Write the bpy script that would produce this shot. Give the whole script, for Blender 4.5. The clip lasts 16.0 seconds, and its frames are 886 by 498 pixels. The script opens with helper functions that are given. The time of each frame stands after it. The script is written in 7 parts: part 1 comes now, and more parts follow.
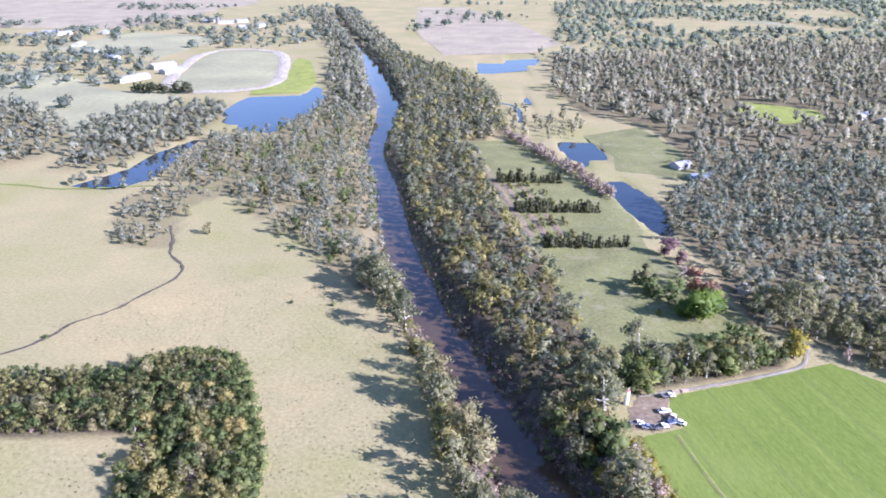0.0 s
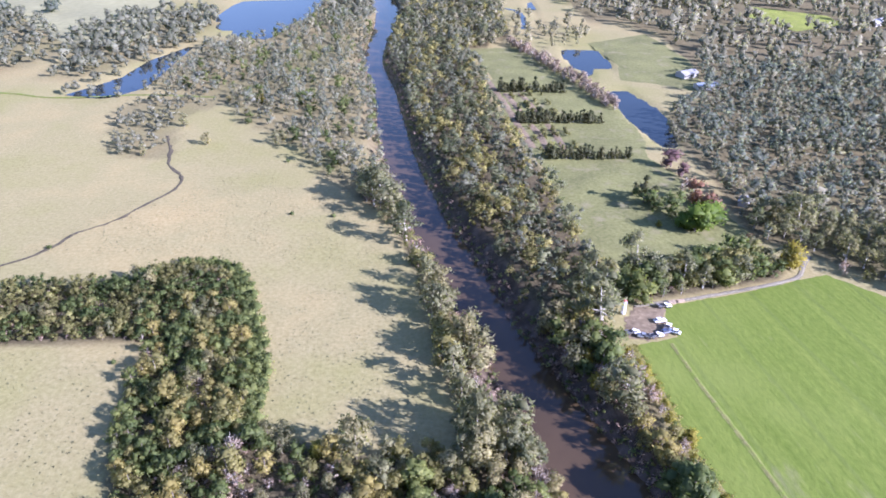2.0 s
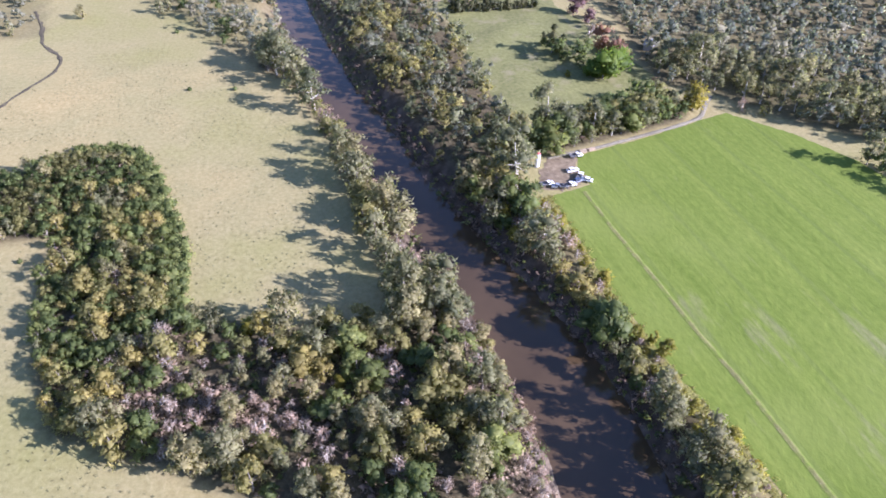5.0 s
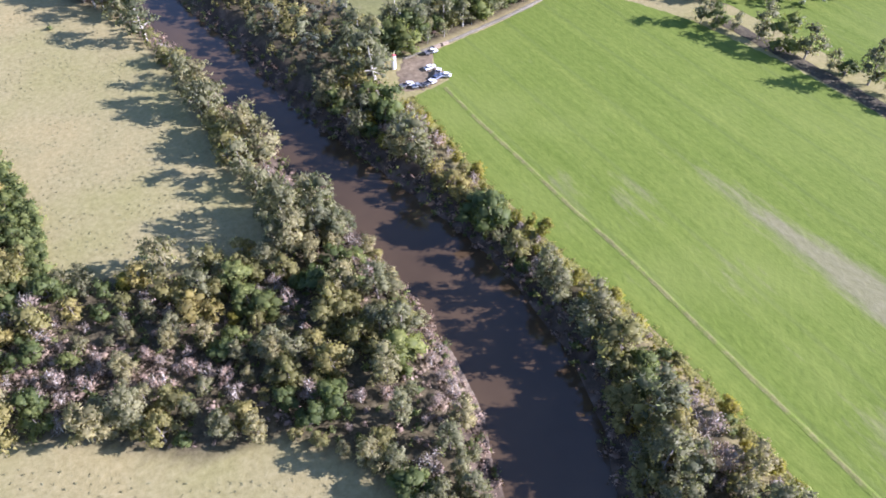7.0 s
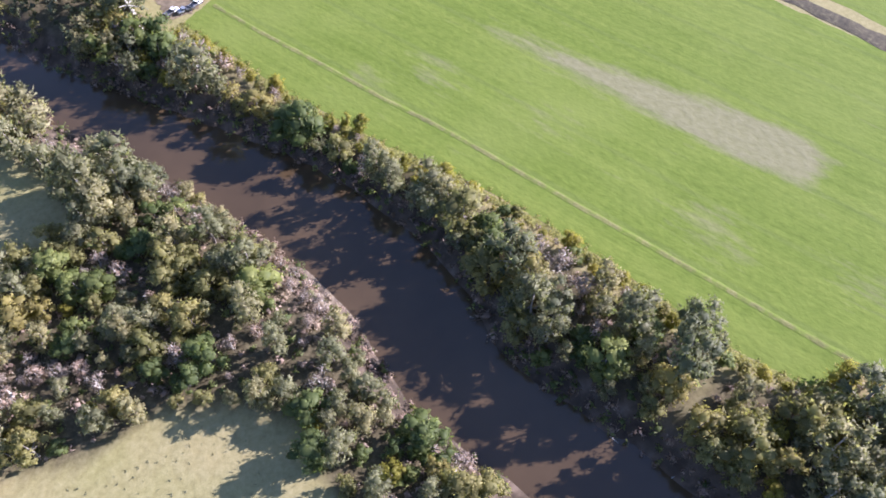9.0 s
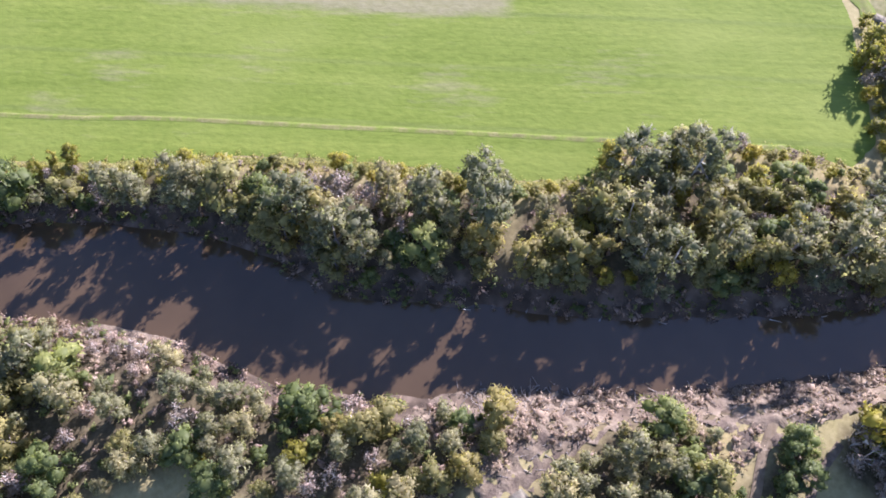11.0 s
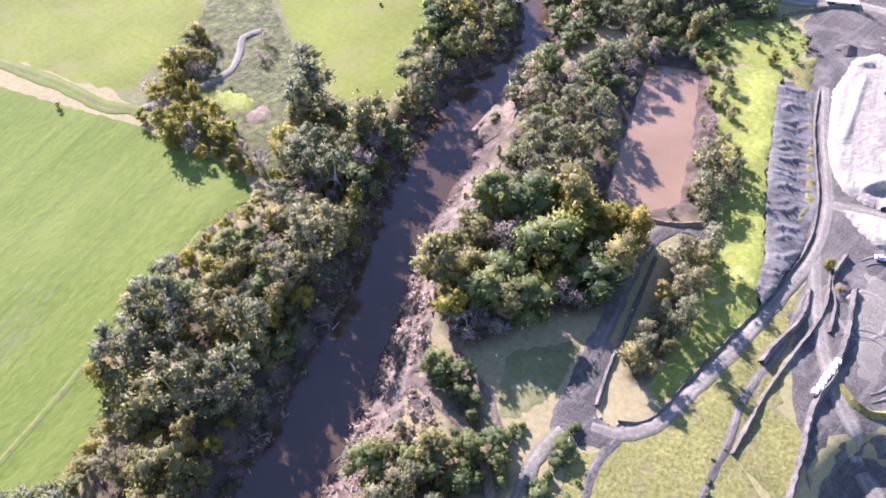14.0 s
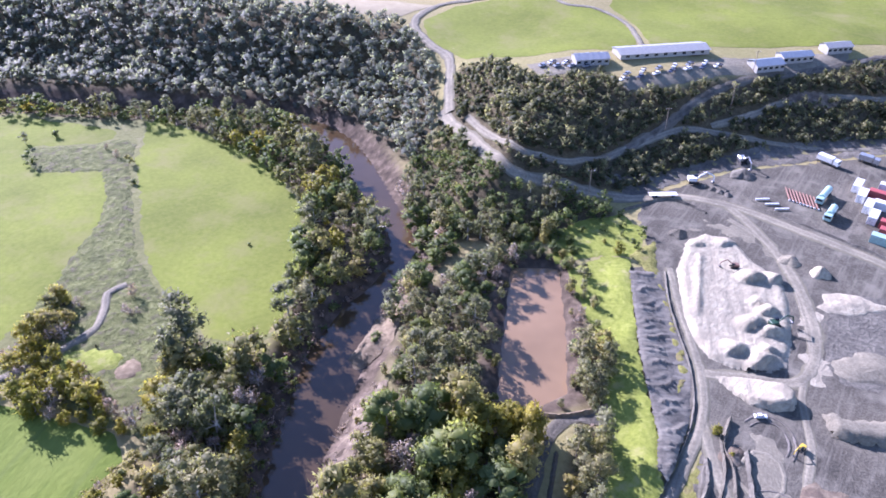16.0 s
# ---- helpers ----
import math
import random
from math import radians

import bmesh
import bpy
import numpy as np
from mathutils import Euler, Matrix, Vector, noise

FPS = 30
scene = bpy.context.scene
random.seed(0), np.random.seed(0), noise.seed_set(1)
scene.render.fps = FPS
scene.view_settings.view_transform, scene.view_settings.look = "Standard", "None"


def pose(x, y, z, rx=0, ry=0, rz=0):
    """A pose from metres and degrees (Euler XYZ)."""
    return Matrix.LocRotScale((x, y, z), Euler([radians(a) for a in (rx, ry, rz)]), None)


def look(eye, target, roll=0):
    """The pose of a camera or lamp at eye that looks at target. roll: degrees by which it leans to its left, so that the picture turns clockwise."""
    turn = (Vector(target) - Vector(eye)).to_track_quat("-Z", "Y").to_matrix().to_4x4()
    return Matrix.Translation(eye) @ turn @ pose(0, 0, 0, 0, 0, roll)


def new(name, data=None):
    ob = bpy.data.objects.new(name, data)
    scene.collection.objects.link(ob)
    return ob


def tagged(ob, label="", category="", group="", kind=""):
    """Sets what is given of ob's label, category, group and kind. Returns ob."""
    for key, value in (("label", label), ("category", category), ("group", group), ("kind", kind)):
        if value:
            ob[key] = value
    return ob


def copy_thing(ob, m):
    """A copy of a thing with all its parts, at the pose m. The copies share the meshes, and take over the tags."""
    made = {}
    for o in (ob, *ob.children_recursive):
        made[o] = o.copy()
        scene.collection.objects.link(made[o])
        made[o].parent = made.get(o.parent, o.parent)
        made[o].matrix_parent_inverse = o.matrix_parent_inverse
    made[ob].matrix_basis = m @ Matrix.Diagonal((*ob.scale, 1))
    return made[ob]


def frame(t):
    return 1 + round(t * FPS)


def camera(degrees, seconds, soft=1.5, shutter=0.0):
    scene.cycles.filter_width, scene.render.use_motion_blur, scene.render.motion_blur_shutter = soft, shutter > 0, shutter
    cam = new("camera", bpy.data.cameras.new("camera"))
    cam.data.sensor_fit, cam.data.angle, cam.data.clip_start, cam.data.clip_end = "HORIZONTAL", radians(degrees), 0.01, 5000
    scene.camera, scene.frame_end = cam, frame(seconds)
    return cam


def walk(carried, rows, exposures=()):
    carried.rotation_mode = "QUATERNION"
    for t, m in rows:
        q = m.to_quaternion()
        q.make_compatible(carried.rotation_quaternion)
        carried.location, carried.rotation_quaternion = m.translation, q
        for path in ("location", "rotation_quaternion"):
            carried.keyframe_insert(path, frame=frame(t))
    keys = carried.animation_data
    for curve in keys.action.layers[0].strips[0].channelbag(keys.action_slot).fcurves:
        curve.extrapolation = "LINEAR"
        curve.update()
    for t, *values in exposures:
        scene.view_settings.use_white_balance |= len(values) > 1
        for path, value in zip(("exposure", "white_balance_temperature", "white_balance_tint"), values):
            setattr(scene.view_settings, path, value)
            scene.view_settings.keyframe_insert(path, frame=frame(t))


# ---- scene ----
cam = camera(64.06, 16.0, soft=1.75)


def gaze(yaw, pitch, roll):
    """The hovering camera's pose: yaw to the left of +y, pitch up, roll."""
    turn = Euler((radians(90 + pitch), 0, radians(yaw))).to_matrix().to_4x4()
    return Matrix.Translation((0, 0, 120)) @ turn @ Euler((0, 0, radians(roll))).to_matrix().to_4x4()


# seconds, yaw, pitch, roll
PATH = [
    (0.0, 0.00, -23.11, 0.35),
    (0.5, -0.03, -24.85, 0.43),
    (1.0, -0.06, -26.64, 0.49),
    (1.5, -0.06, -28.45, 0.50),
    (2.0, -0.03, -30.26, 0.47),
    (2.5, -0.10, -32.04, 0.45),
    (3.0, -0.52, -33.82, 0.46),
    (3.5, -1.02, -35.65, 0.42),
    (4.0, -3.12, -37.53, 0.48),
    (4.2, -4.59, -38.27, 0.43),
    (6.3, -14.31, -45.83, 0.45),
    (6.5, -16.32, -46.58, 0.49),
    (7.0, -22.02, -48.48, 0.26),
    (7.5, -27.14, -50.45, 0.06),
    (8.0, -32.05, -52.44, -0.23),
    (8.5, -37.34, -54.49, -0.44),
    (8.7, -39.72, -55.28, -0.05),
    (10.8, -70.98, -62.22, -1.16),
    (11.0, -75.30, -62.49, -1.34),
    (11.5, -88.27, -62.95, -1.71),
    (12.0, -102.56, -63.15, -2.23),
    (12.5, -119.00, -62.35, -2.26),
    (13.0, -133.90, -60.68, -1.61),
    (13.5, -141.17, -57.02, -1.08),
    (14.0, -143.86, -52.80, -0.71),
    (14.5, -146.87, -48.47, -0.55),
    (15.0, -150.61, -44.11, -0.32),
    (15.5, -153.80, -39.75, -0.18),
    (16.0, -156.88, -35.33, -0.00),
]
walk(cam, [(t, gaze(*a)) for t, *a in PATH], exposures=[(0.0, 1.54, 5120, 37), (3.5, 1.44, 5300, 36), (7.0, 1.38, 5430, 31), (11.0, 1.59, 5600, 34), (12.5, 1.76, 5560, 41), (13.5, 1.78, 5530, 45), (16.0, 1.49, 5230, 40)])

# ---- daylight: a low winter sun from +x and a little behind ----
SUN_WAY = Vector((0.91, -0.41, 0)).normalized()
SUN_UP = radians(27)
world = bpy.data.worlds.new("sky")
scene.world = world
world.use_nodes = True
wn = world.node_tree
sky = wn.nodes.new("ShaderNodeTexSky")
sky.sky_type, sky.sun_disc = "NISHITA", False
sky.sun_elevation, sky.sun_rotation = SUN_UP, math.atan2(SUN_WAY.x, SUN_WAY.y)
sky.air_density, sky.dust_density, sky.ozone_density = 1.2, 0.4, 2.5
wn.links.new(sky.outputs[0], wn.nodes["Background"].inputs[0])
wn.nodes["Background"].inputs[1].default_value = 0.084
sun = new("sun", bpy.data.lights.new("sun", "SUN"))
sun.data.energy, sun.data.angle, sun.data.color = 5.0, radians(0.6), (1.0, 0.94, 0.85)
away = Vector((SUN_WAY.x * math.cos(SUN_UP), SUN_WAY.y * math.cos(SUN_UP), math.sin(SUN_UP)))
sun.matrix_world = look(away * 900, (0, 0, 0))

# ---- materials ----
def nodes_of(name):
    m = bpy.data.materials.new(name)
    m.use_nodes = True
    nt = m.node_tree
    return m, nt, nt.nodes["Principled BSDF"]


def ramp(nt, source, stops):
    r = nt.nodes.new("ShaderNodeValToRGB")
    while len(r.color_ramp.elements) < len(stops):
        r.color_ramp.elements.new(0.5)
    for e, (at, c) in zip(r.color_ramp.elements, stops):
        e.position, e.color = at, (*c, 1)
    nt.links.new(source, r.inputs[0])
    return r.outputs[0]


def noise_tex(nt, scale, detail=4, rough=0.6, stretch=None, turn=0.0, world_space=True):
    tc = nt.nodes.new("ShaderNodeNewGeometry" if world_space else "ShaderNodeTexCoord")
    out = tc.outputs["Position"] if world_space else tc.outputs["Object"]
    if stretch:
        mp = nt.nodes.new("ShaderNodeMapping")
        mp.vector_type = "TEXTURE"
        mp.inputs["Scale"].default_value = [1 / k for k in stretch]
        mp.inputs["Rotation"].default_value = (0, 0, turn)
        nt.links.new(out, mp.inputs[0])
        out = mp.outputs[0]
    n = nt.nodes.new("ShaderNodeTexNoise")
    n.inputs["Scale"].default_value, n.inputs["Detail"].default_value, n.inputs["Roughness"].default_value = scale, detail, rough
    nt.links.new(out, n.inputs["Vector"])
    return n.outputs[0]


def mixed(nt, factor, a, b, how="MIX"):
    m = nt.nodes.new("ShaderNodeMix")
    m.data_type, m.blend_type = "RGBA", how
    for socket, value in ((m.inputs[0], factor), (m.inputs[6], a), (m.inputs[7], b)):
        if isinstance(value, bpy.types.NodeSocket):
            nt.links.new(value, socket)
        elif isinstance(value, (int, float)):
            socket.default_value = value
        else:
            socket.default_value = (*value, 1)
    return m.outputs[2]


def bumped(nt, bsdf, height, strength, distance):
    b = nt.nodes.new("ShaderNodeBump")
    b.inputs["Strength"].default_value, b.inputs["Distance"].default_value = strength, distance
    nt.links.new(height, b.inputs["Height"])
    nt.links.new(b.outputs[0], bsdf.inputs["Normal"])


def soil(name, dark, mid, light, grain=0.9, patch=0.04, bump=0.5, distance=0.3, rough=0.95, stretch=None, turn=0.0, stain=None, stain_at=(0.55, 0.68), verge=None, swing=(0.78, 1.18), streak=None):
    """A matt natural surface: fine grain, broad patches and, where given, stains of another colour."""
    m, nt, bsdf = nodes_of(name)
    fine = noise_tex(nt, grain, 6, 0.65, stretch, turn)
    broad = noise_tex(nt, patch, 4, 0.6)
    col = ramp(nt, fine, [(0.28, dark), (0.5, mid), (0.72, light)])
    tone = ramp(nt, broad, [(0.3, (swing[0], swing[0], swing[0])), (0.7, (swing[1], swing[1] * 0.985, swing[1] * 0.935))])
    col = mixed(nt, 1.0, col, tone, "MULTIPLY")
    if streak:
        # long smears of another colour, drawn out along one direction
        shade, lie, share = streak
        smear = noise_tex(nt, 1.0, 6, 0.7, (0.55, 0.035, 0.3), lie)
        col = mixed(nt, ramp(nt, smear, [(0.5, (0, 0, 0)), (0.66, (share, share, share))]), col, shade)
    if stain:
        where = ramp(nt, noise_tex(nt, patch * 2.3, 5, 0.65), [(stain_at[0], (0, 0, 0)), (stain_at[1], (1, 1, 1))])
        col = mixed(nt, where, col, stain)
    if verge:
        # ways: paler wheel ruts, and an uneven change to the ground beside them
        aside = nt.nodes.new("ShaderNodeAttribute")
        aside.attribute_name = "aside"
        rut = ramp(nt, aside.outputs["Fac"], [(0.0, (0.86, 0.86, 0.84)), (0.28, (0.95, 0.95, 0.94)), (0.5, (1.14, 1.13, 1.12)), (0.75, (0.92, 0.92, 0.9))])
        col = mixed(nt, 1.0, col, rut, "MULTIPLY")
        shift = nt.nodes.new("ShaderNodeMath")
        shift.operation, shift.inputs[1].default_value = "MULTIPLY_ADD", 0.9
        nt.links.new(noise_tex(nt, 0.7, 4, 0.6), shift.inputs[0])
        nt.links.new(aside.outputs["Fac"], shift.inputs[2])
        where = ramp(nt, shift.outputs[0], [(0.62, (0, 0, 0)), (0.92, (1, 1, 1))])
        half = nt.nodes.new("ShaderNodeMath")
        half.operation, half.inputs[1].default_value = "MULTIPLY", 0.68
        nt.links.new(shift.outputs[0], half.inputs[0])
        nt.links.new(half.outputs[0], where.node.inputs[0])
        col = mixed(nt, where, col, verge)
    nt.links.new(col, bsdf.inputs["Base Color"])
    bsdf.inputs["Roughness"].default_value = rough
    bsdf.inputs["Specular IOR Level"].default_value = 0.2
    bumped(nt, bsdf, fine, bump, distance)
    return m


def leaf(name, dark, mid, light, through_light=0.55):
    """Foliage: each clump has a tone of its own, painted inner shade included, and each tree too."""
    m, nt, bsdf = nodes_of(name)
    clump, info = nt.nodes.new("ShaderNodeAttribute"), nt.nodes.new("ShaderNodeObjectInfo")
    clump.attribute_name = "tone"
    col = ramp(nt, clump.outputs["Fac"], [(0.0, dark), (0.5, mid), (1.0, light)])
    tone = ramp(nt, info.outputs["Random"], [(0.0, (0.78, 0.82, 0.80)), (0.5, (1, 1, 1)), (1.0, (1.25, 1.15, 1.04))])
    col = mixed(nt, 1.0, col, tone, "MULTIPLY")
    nt.links.new(col, bsdf.inputs["Base Color"])
    bsdf.inputs["Roughness"].default_value, bsdf.inputs["Specular IOR Level"].default_value = 0.55, 0.25
    tl = nt.nodes.new("ShaderNodeBsdfTranslucent")
    nt.links.new(mixed(nt, 1.0, col, (1.1, 1.2, 0.7), "MULTIPLY"), tl.inputs[0])
    mx = nt.nodes.new("ShaderNodeMixShader")
    mx.inputs[0].default_value = through_light
    nt.links.new(bsdf.outputs[0], mx.inputs[1])
    nt.links.new(tl.outputs[0], mx.inputs[2])
    nt.links.new(mx.outputs[0], nt.nodes["Material Output"].inputs[0])
    return m


def paint(name, colour, rough=0.5, metal=0.0, grain=1.5, wear=0.15):
    m, nt, bsdf = nodes_of(name)
    n = noise_tex(nt, grain, 5, 0.6)
    lo, hi = [c * (1 - wear) for c in colour], [min(1, c * (1 + wear)) for c in colour]
    nt.links.new(ramp(nt, n, [(0.3, lo), (0.7, hi)]), bsdf.inputs["Base Color"])
    bsdf.inputs["Roughness"].default_value, bsdf.inputs["Metallic"].default_value = rough, metal
    return m


def water(name, colour, rough, ripple, size=0.6):
    m, nt, bsdf = nodes_of(name)
    n = noise_tex(nt, 0.05, 3)
    nt.links.new(ramp(nt, n, [(0.3, [c * 0.85 for c in colour]), (0.7, [c * 1.15 for c in colour])]), bsdf.inputs["Base Color"])
    bsdf.inputs["Roughness"].default_value, bsdf.inputs["IOR"].default_value = rough, 1.48
    bumped(nt, bsdf, noise_tex(nt, size, 3, 0.5), ripple, 0.1)
    return m


MUDDY = water("muddy_water", (0.076, 0.051, 0.027), 0.05, 0.05)
POND = water("pond_water", (0.022, 0.030, 0.036), 0.04, 0.03)
SILTY = water("silty_water", (0.270, 0.178, 0.096), 0.12, 0.04)


def crop_material():
    """Young drilled crop: broad bands and fine rows along the drills, tufts, wheel lines and thin patches."""
    m, nt, bsdf = nodes_of("young_crop")
    lie = radians(10)
    bands, rows = noise_tex(nt, 1.0, 4, 0.6, (0.22, 0.006, 0.2), lie), noise_tex(nt, 1.0, 3, 0.6, (1.3, 0.05, 1.0), lie)
    tufts, broad = noise_tex(nt, 0.75, 4, 0.6, (1.0, 0.6, 1.0), lie), noise_tex(nt, 0.022, 4, 0.6)
    col = ramp(nt, bands, [(0.3, (0.112, 0.155, 0.020)), (0.5, (0.133, 0.176, 0.026)), (0.72, (0.155, 0.195, 0.032))])
    col = mixed(nt, 1.0, col, ramp(nt, rows, [(0.3, (0.90, 0.91, 0.88)), (0.7, (1.10, 1.09, 1.12))]), "MULTIPLY")
    col = mixed(nt, 1.0, col, ramp(nt, tufts, [(0.3, (0.86, 0.89, 0.85)), (0.5, (1, 1, 1)), (0.74, (1.16, 1.12, 1.2))]), "MULTIPLY")
    col = mixed(nt, ramp(nt, broad, [(0.46, (0, 0, 0)), (0.8, (0.9, 0.9, 0.9))]), col, (0.182, 0.218, 0.046))
    place, turned = nt.nodes.new("ShaderNodeNewGeometry"), nt.nodes.new("ShaderNodeMapping")
    turned.vector_type = "TEXTURE"
    turned.inputs["Rotation"].default_value = (0, 0, lie)
    nt.links.new(place.outputs["Position"], turned.inputs[0])
    lines = nt.nodes.new("ShaderNodeTexWave")
    lines.inputs["Scale"].default_value, lines.inputs["Distortion"].default_value, lines.inputs["Detail Scale"].default_value = 0.019, 0.9, 0.15
    nt.links.new(turned.outputs[0], lines.inputs["Vector"])
    col = mixed(nt, ramp(nt, lines.outputs["Fac"], [(0.975, (0, 0, 0)), (0.998, (0.30, 0.30, 0.30))]), col, (0.105, 0.135, 0.035))
    bare = nt.nodes.new("ShaderNodeAttribute")
    bare.attribute_name = "bare"
    mix = nt.nodes.new("ShaderNodeMath")
    mix.operation = "MULTIPLY_ADD"
    nt.links.new(bare.outputs["Fac"], mix.inputs[0])
    mix.inputs[1].default_value = 0.75
    nt.links.new(noise_tex(nt, 1.0, 5, 0.7, (0.35, 0.06, 0.3), lie), mix.inputs[2])
    thin = ramp(nt, mix.outputs[0], [(0.62, (0, 0, 0)), (1.25, (0.8, 0.8, 0.8))])
    col = mixed(nt, thin, col, ramp(nt, tufts, [(0.3, (0.200, 0.180, 0.095)), (0.7, (0.250, 0.222, 0.135))]))
    nt.links.new(col, bsdf.inputs["Base Color"])
    bsdf.inputs["Roughness"].default_value, bsdf.inputs["Specular IOR Level"].default_value = 0.95, 0.2
    bumped(nt, bsdf, tufts, 0.6, 0.3)
    return m


CROP = crop_material()
PALE_CROP = soil("pale_crop", (0.150, 0.180, 0.026), (0.180, 0.208, 0.034), (0.212, 0.232, 0.046), grain=0.6, patch=0.03, bump=0.3, stain=(0.225, 0.215, 0.070), stain_at=(0.5, 0.75))
MEADOW = soil("meadow_grass", (0.125, 0.132, 0.046), (0.178, 0.180, 0.068), (0.23, 0.225, 0.095), grain=0.7, patch=0.05, stain=(0.235, 0.210, 0.110))
GULLY = soil("rough_gully_grass", (0.070, 0.080, 0.026), (0.138, 0.150, 0.050), (0.215, 0.222, 0.095), grain=0.55, patch=0.13, bump=1.0, distance=0.7, stain=(0.135, 0.118, 0.070), stain_at=(0.52, 0.66), swing=(0.7, 1.2))
LUSH = soil("lush_weeds", (0.14, 0.17, 0.03), (0.22, 0.25, 0.045), (0.29, 0.31, 0.075), grain=0.8, patch=0.09, bump=0.8, stain=(0.30, 0.29, 0.10))
PADDOCK = soil("rough_paddock", (0.115, 0.115, 0.032), (0.205, 0.200, 0.056), (0.30, 0.285, 0.095), grain=1.3, patch=0.09, bump=0.8, stain=(0.215, 0.175, 0.085))
TRACK = soil("worn_track", (0.150, 0.160, 0.048), (0.186, 0.186, 0.066), (0.225, 0.212, 0.094), grain=0.9, patch=0.10, stain=(0.148, 0.195, 0.031), stain_at=(0.46, 0.62), verge=(0.150, 0.200, 0.032))
GRAVEL = soil("dark_gravel", (0.080, 0.074, 0.060), (0.126, 0.115, 0.094), (0.196, 0.180, 0.144), grain=1.9, patch=0.05, bump=0.6, distance=0.35, stain=(0.263, 0.240, 0.187), stain_at=(0.50, 0.72), verge=(0.144, 0.130, 0.094), swing=(0.55, 1.4), streak=((0.258, 0.234, 0.184), radians(-12), 0.6))
HAUL = soil("haul_road", (0.185, 0.168, 0.126), (0.270, 0.244, 0.184), (0.355, 0.325, 0.245), grain=1.7, patch=0.09, bump=0.5, stain=(0.196, 0.178, 0.135), stain_at=(0.5, 0.75), verge=(0.175, 0.160, 0.108), swing=(0.70, 1.22))
DIRT = soil("bare_earth", (0.146, 0.114, 0.070), (0.215, 0.167, 0.109), (0.292, 0.238, 0.156), grain=0.8, patch=0.1)
PALE = soil("pale_sand", (0.150, 0.118, 0.080), (0.235, 0.188, 0.130), (0.345, 0.284, 0.205), grain=0.5, patch=0.14, bump=0.8, distance=0.5, stain=(0.130, 0.100, 0.072), stain_at=(0.42, 0.58), swing=(0.7, 1.2))
WHITE = soil("white_sand", (0.273, 0.240, 0.171), (0.402, 0.360, 0.263), (0.515, 0.468, 0.349), grain=1.1, patch=0.08, bump=0.7, distance=0.5, stretch=(1.0, 0.5, 1.0), turn=radians(-25), stain=(0.309, 0.272, 0.194), stain_at=(0.48, 0.66), swing=(0.80, 1.18), streak=((0.211, 0.190, 0.142), radians(10), 0.75))
TYRE = soil("pressed_gravel", (0.108, 0.098, 0.086), (0.154, 0.140, 0.121), (0.206, 0.186, 0.159), grain=0.9, patch=0.3, bump=0.5, verge=(0.177, 0.160, 0.138))
COAL = soil("black_overburden", (0.088, 0.082, 0.068), (0.139, 0.130, 0.108), (0.201, 0.186, 0.153), grain=0.9, patch=0.12, bump=0.9, distance=0.5, swing=(0.6, 1.35))
# dark streaks stretched down the bank paint shadow into its gullies
TIP = soil("gully_shaded_overburden", (0.129, 0.120, 0.101), (0.191, 0.177, 0.146), (0.252, 0.234, 0.191), grain=0.7, patch=0.10, bump=0.7, distance=0.5, stretch=(0.258, 0.800, 0.270), turn=radians(24), stain=(0.108, 0.100, 0.083), stain_at=(0.50, 0.64), swing=(0.7, 1.25))
MUD = soil("creek_mud", (0.057, 0.050, 0.036), (0.095, 0.081, 0.054), (0.142, 0.126, 0.072), grain=0.8, patch=0.2)
DRY = soil("dry_field", (0.25, 0.215, 0.135), (0.305, 0.262, 0.168), (0.355, 0.31, 0.205), grain=0.2, patch=0.02, bump=0.2)
FAIR = soil("far_green_field", (0.24, 0.235, 0.12), (0.285, 0.275, 0.15), (0.33, 0.315, 0.18), grain=0.2, patch=0.012, bump=0.2)
BARK = soil("grey_bark", (0.14, 0.12, 0.10), (0.25, 0.22, 0.19), (0.40, 0.37, 0.33), grain=2.0, patch=0.4)
PALEBARK = soil("pale_bark", (0.34, 0.31, 0.27), (0.50, 0.47, 0.42), (0.62, 0.59, 0.54), grain=1.5, patch=0.4)
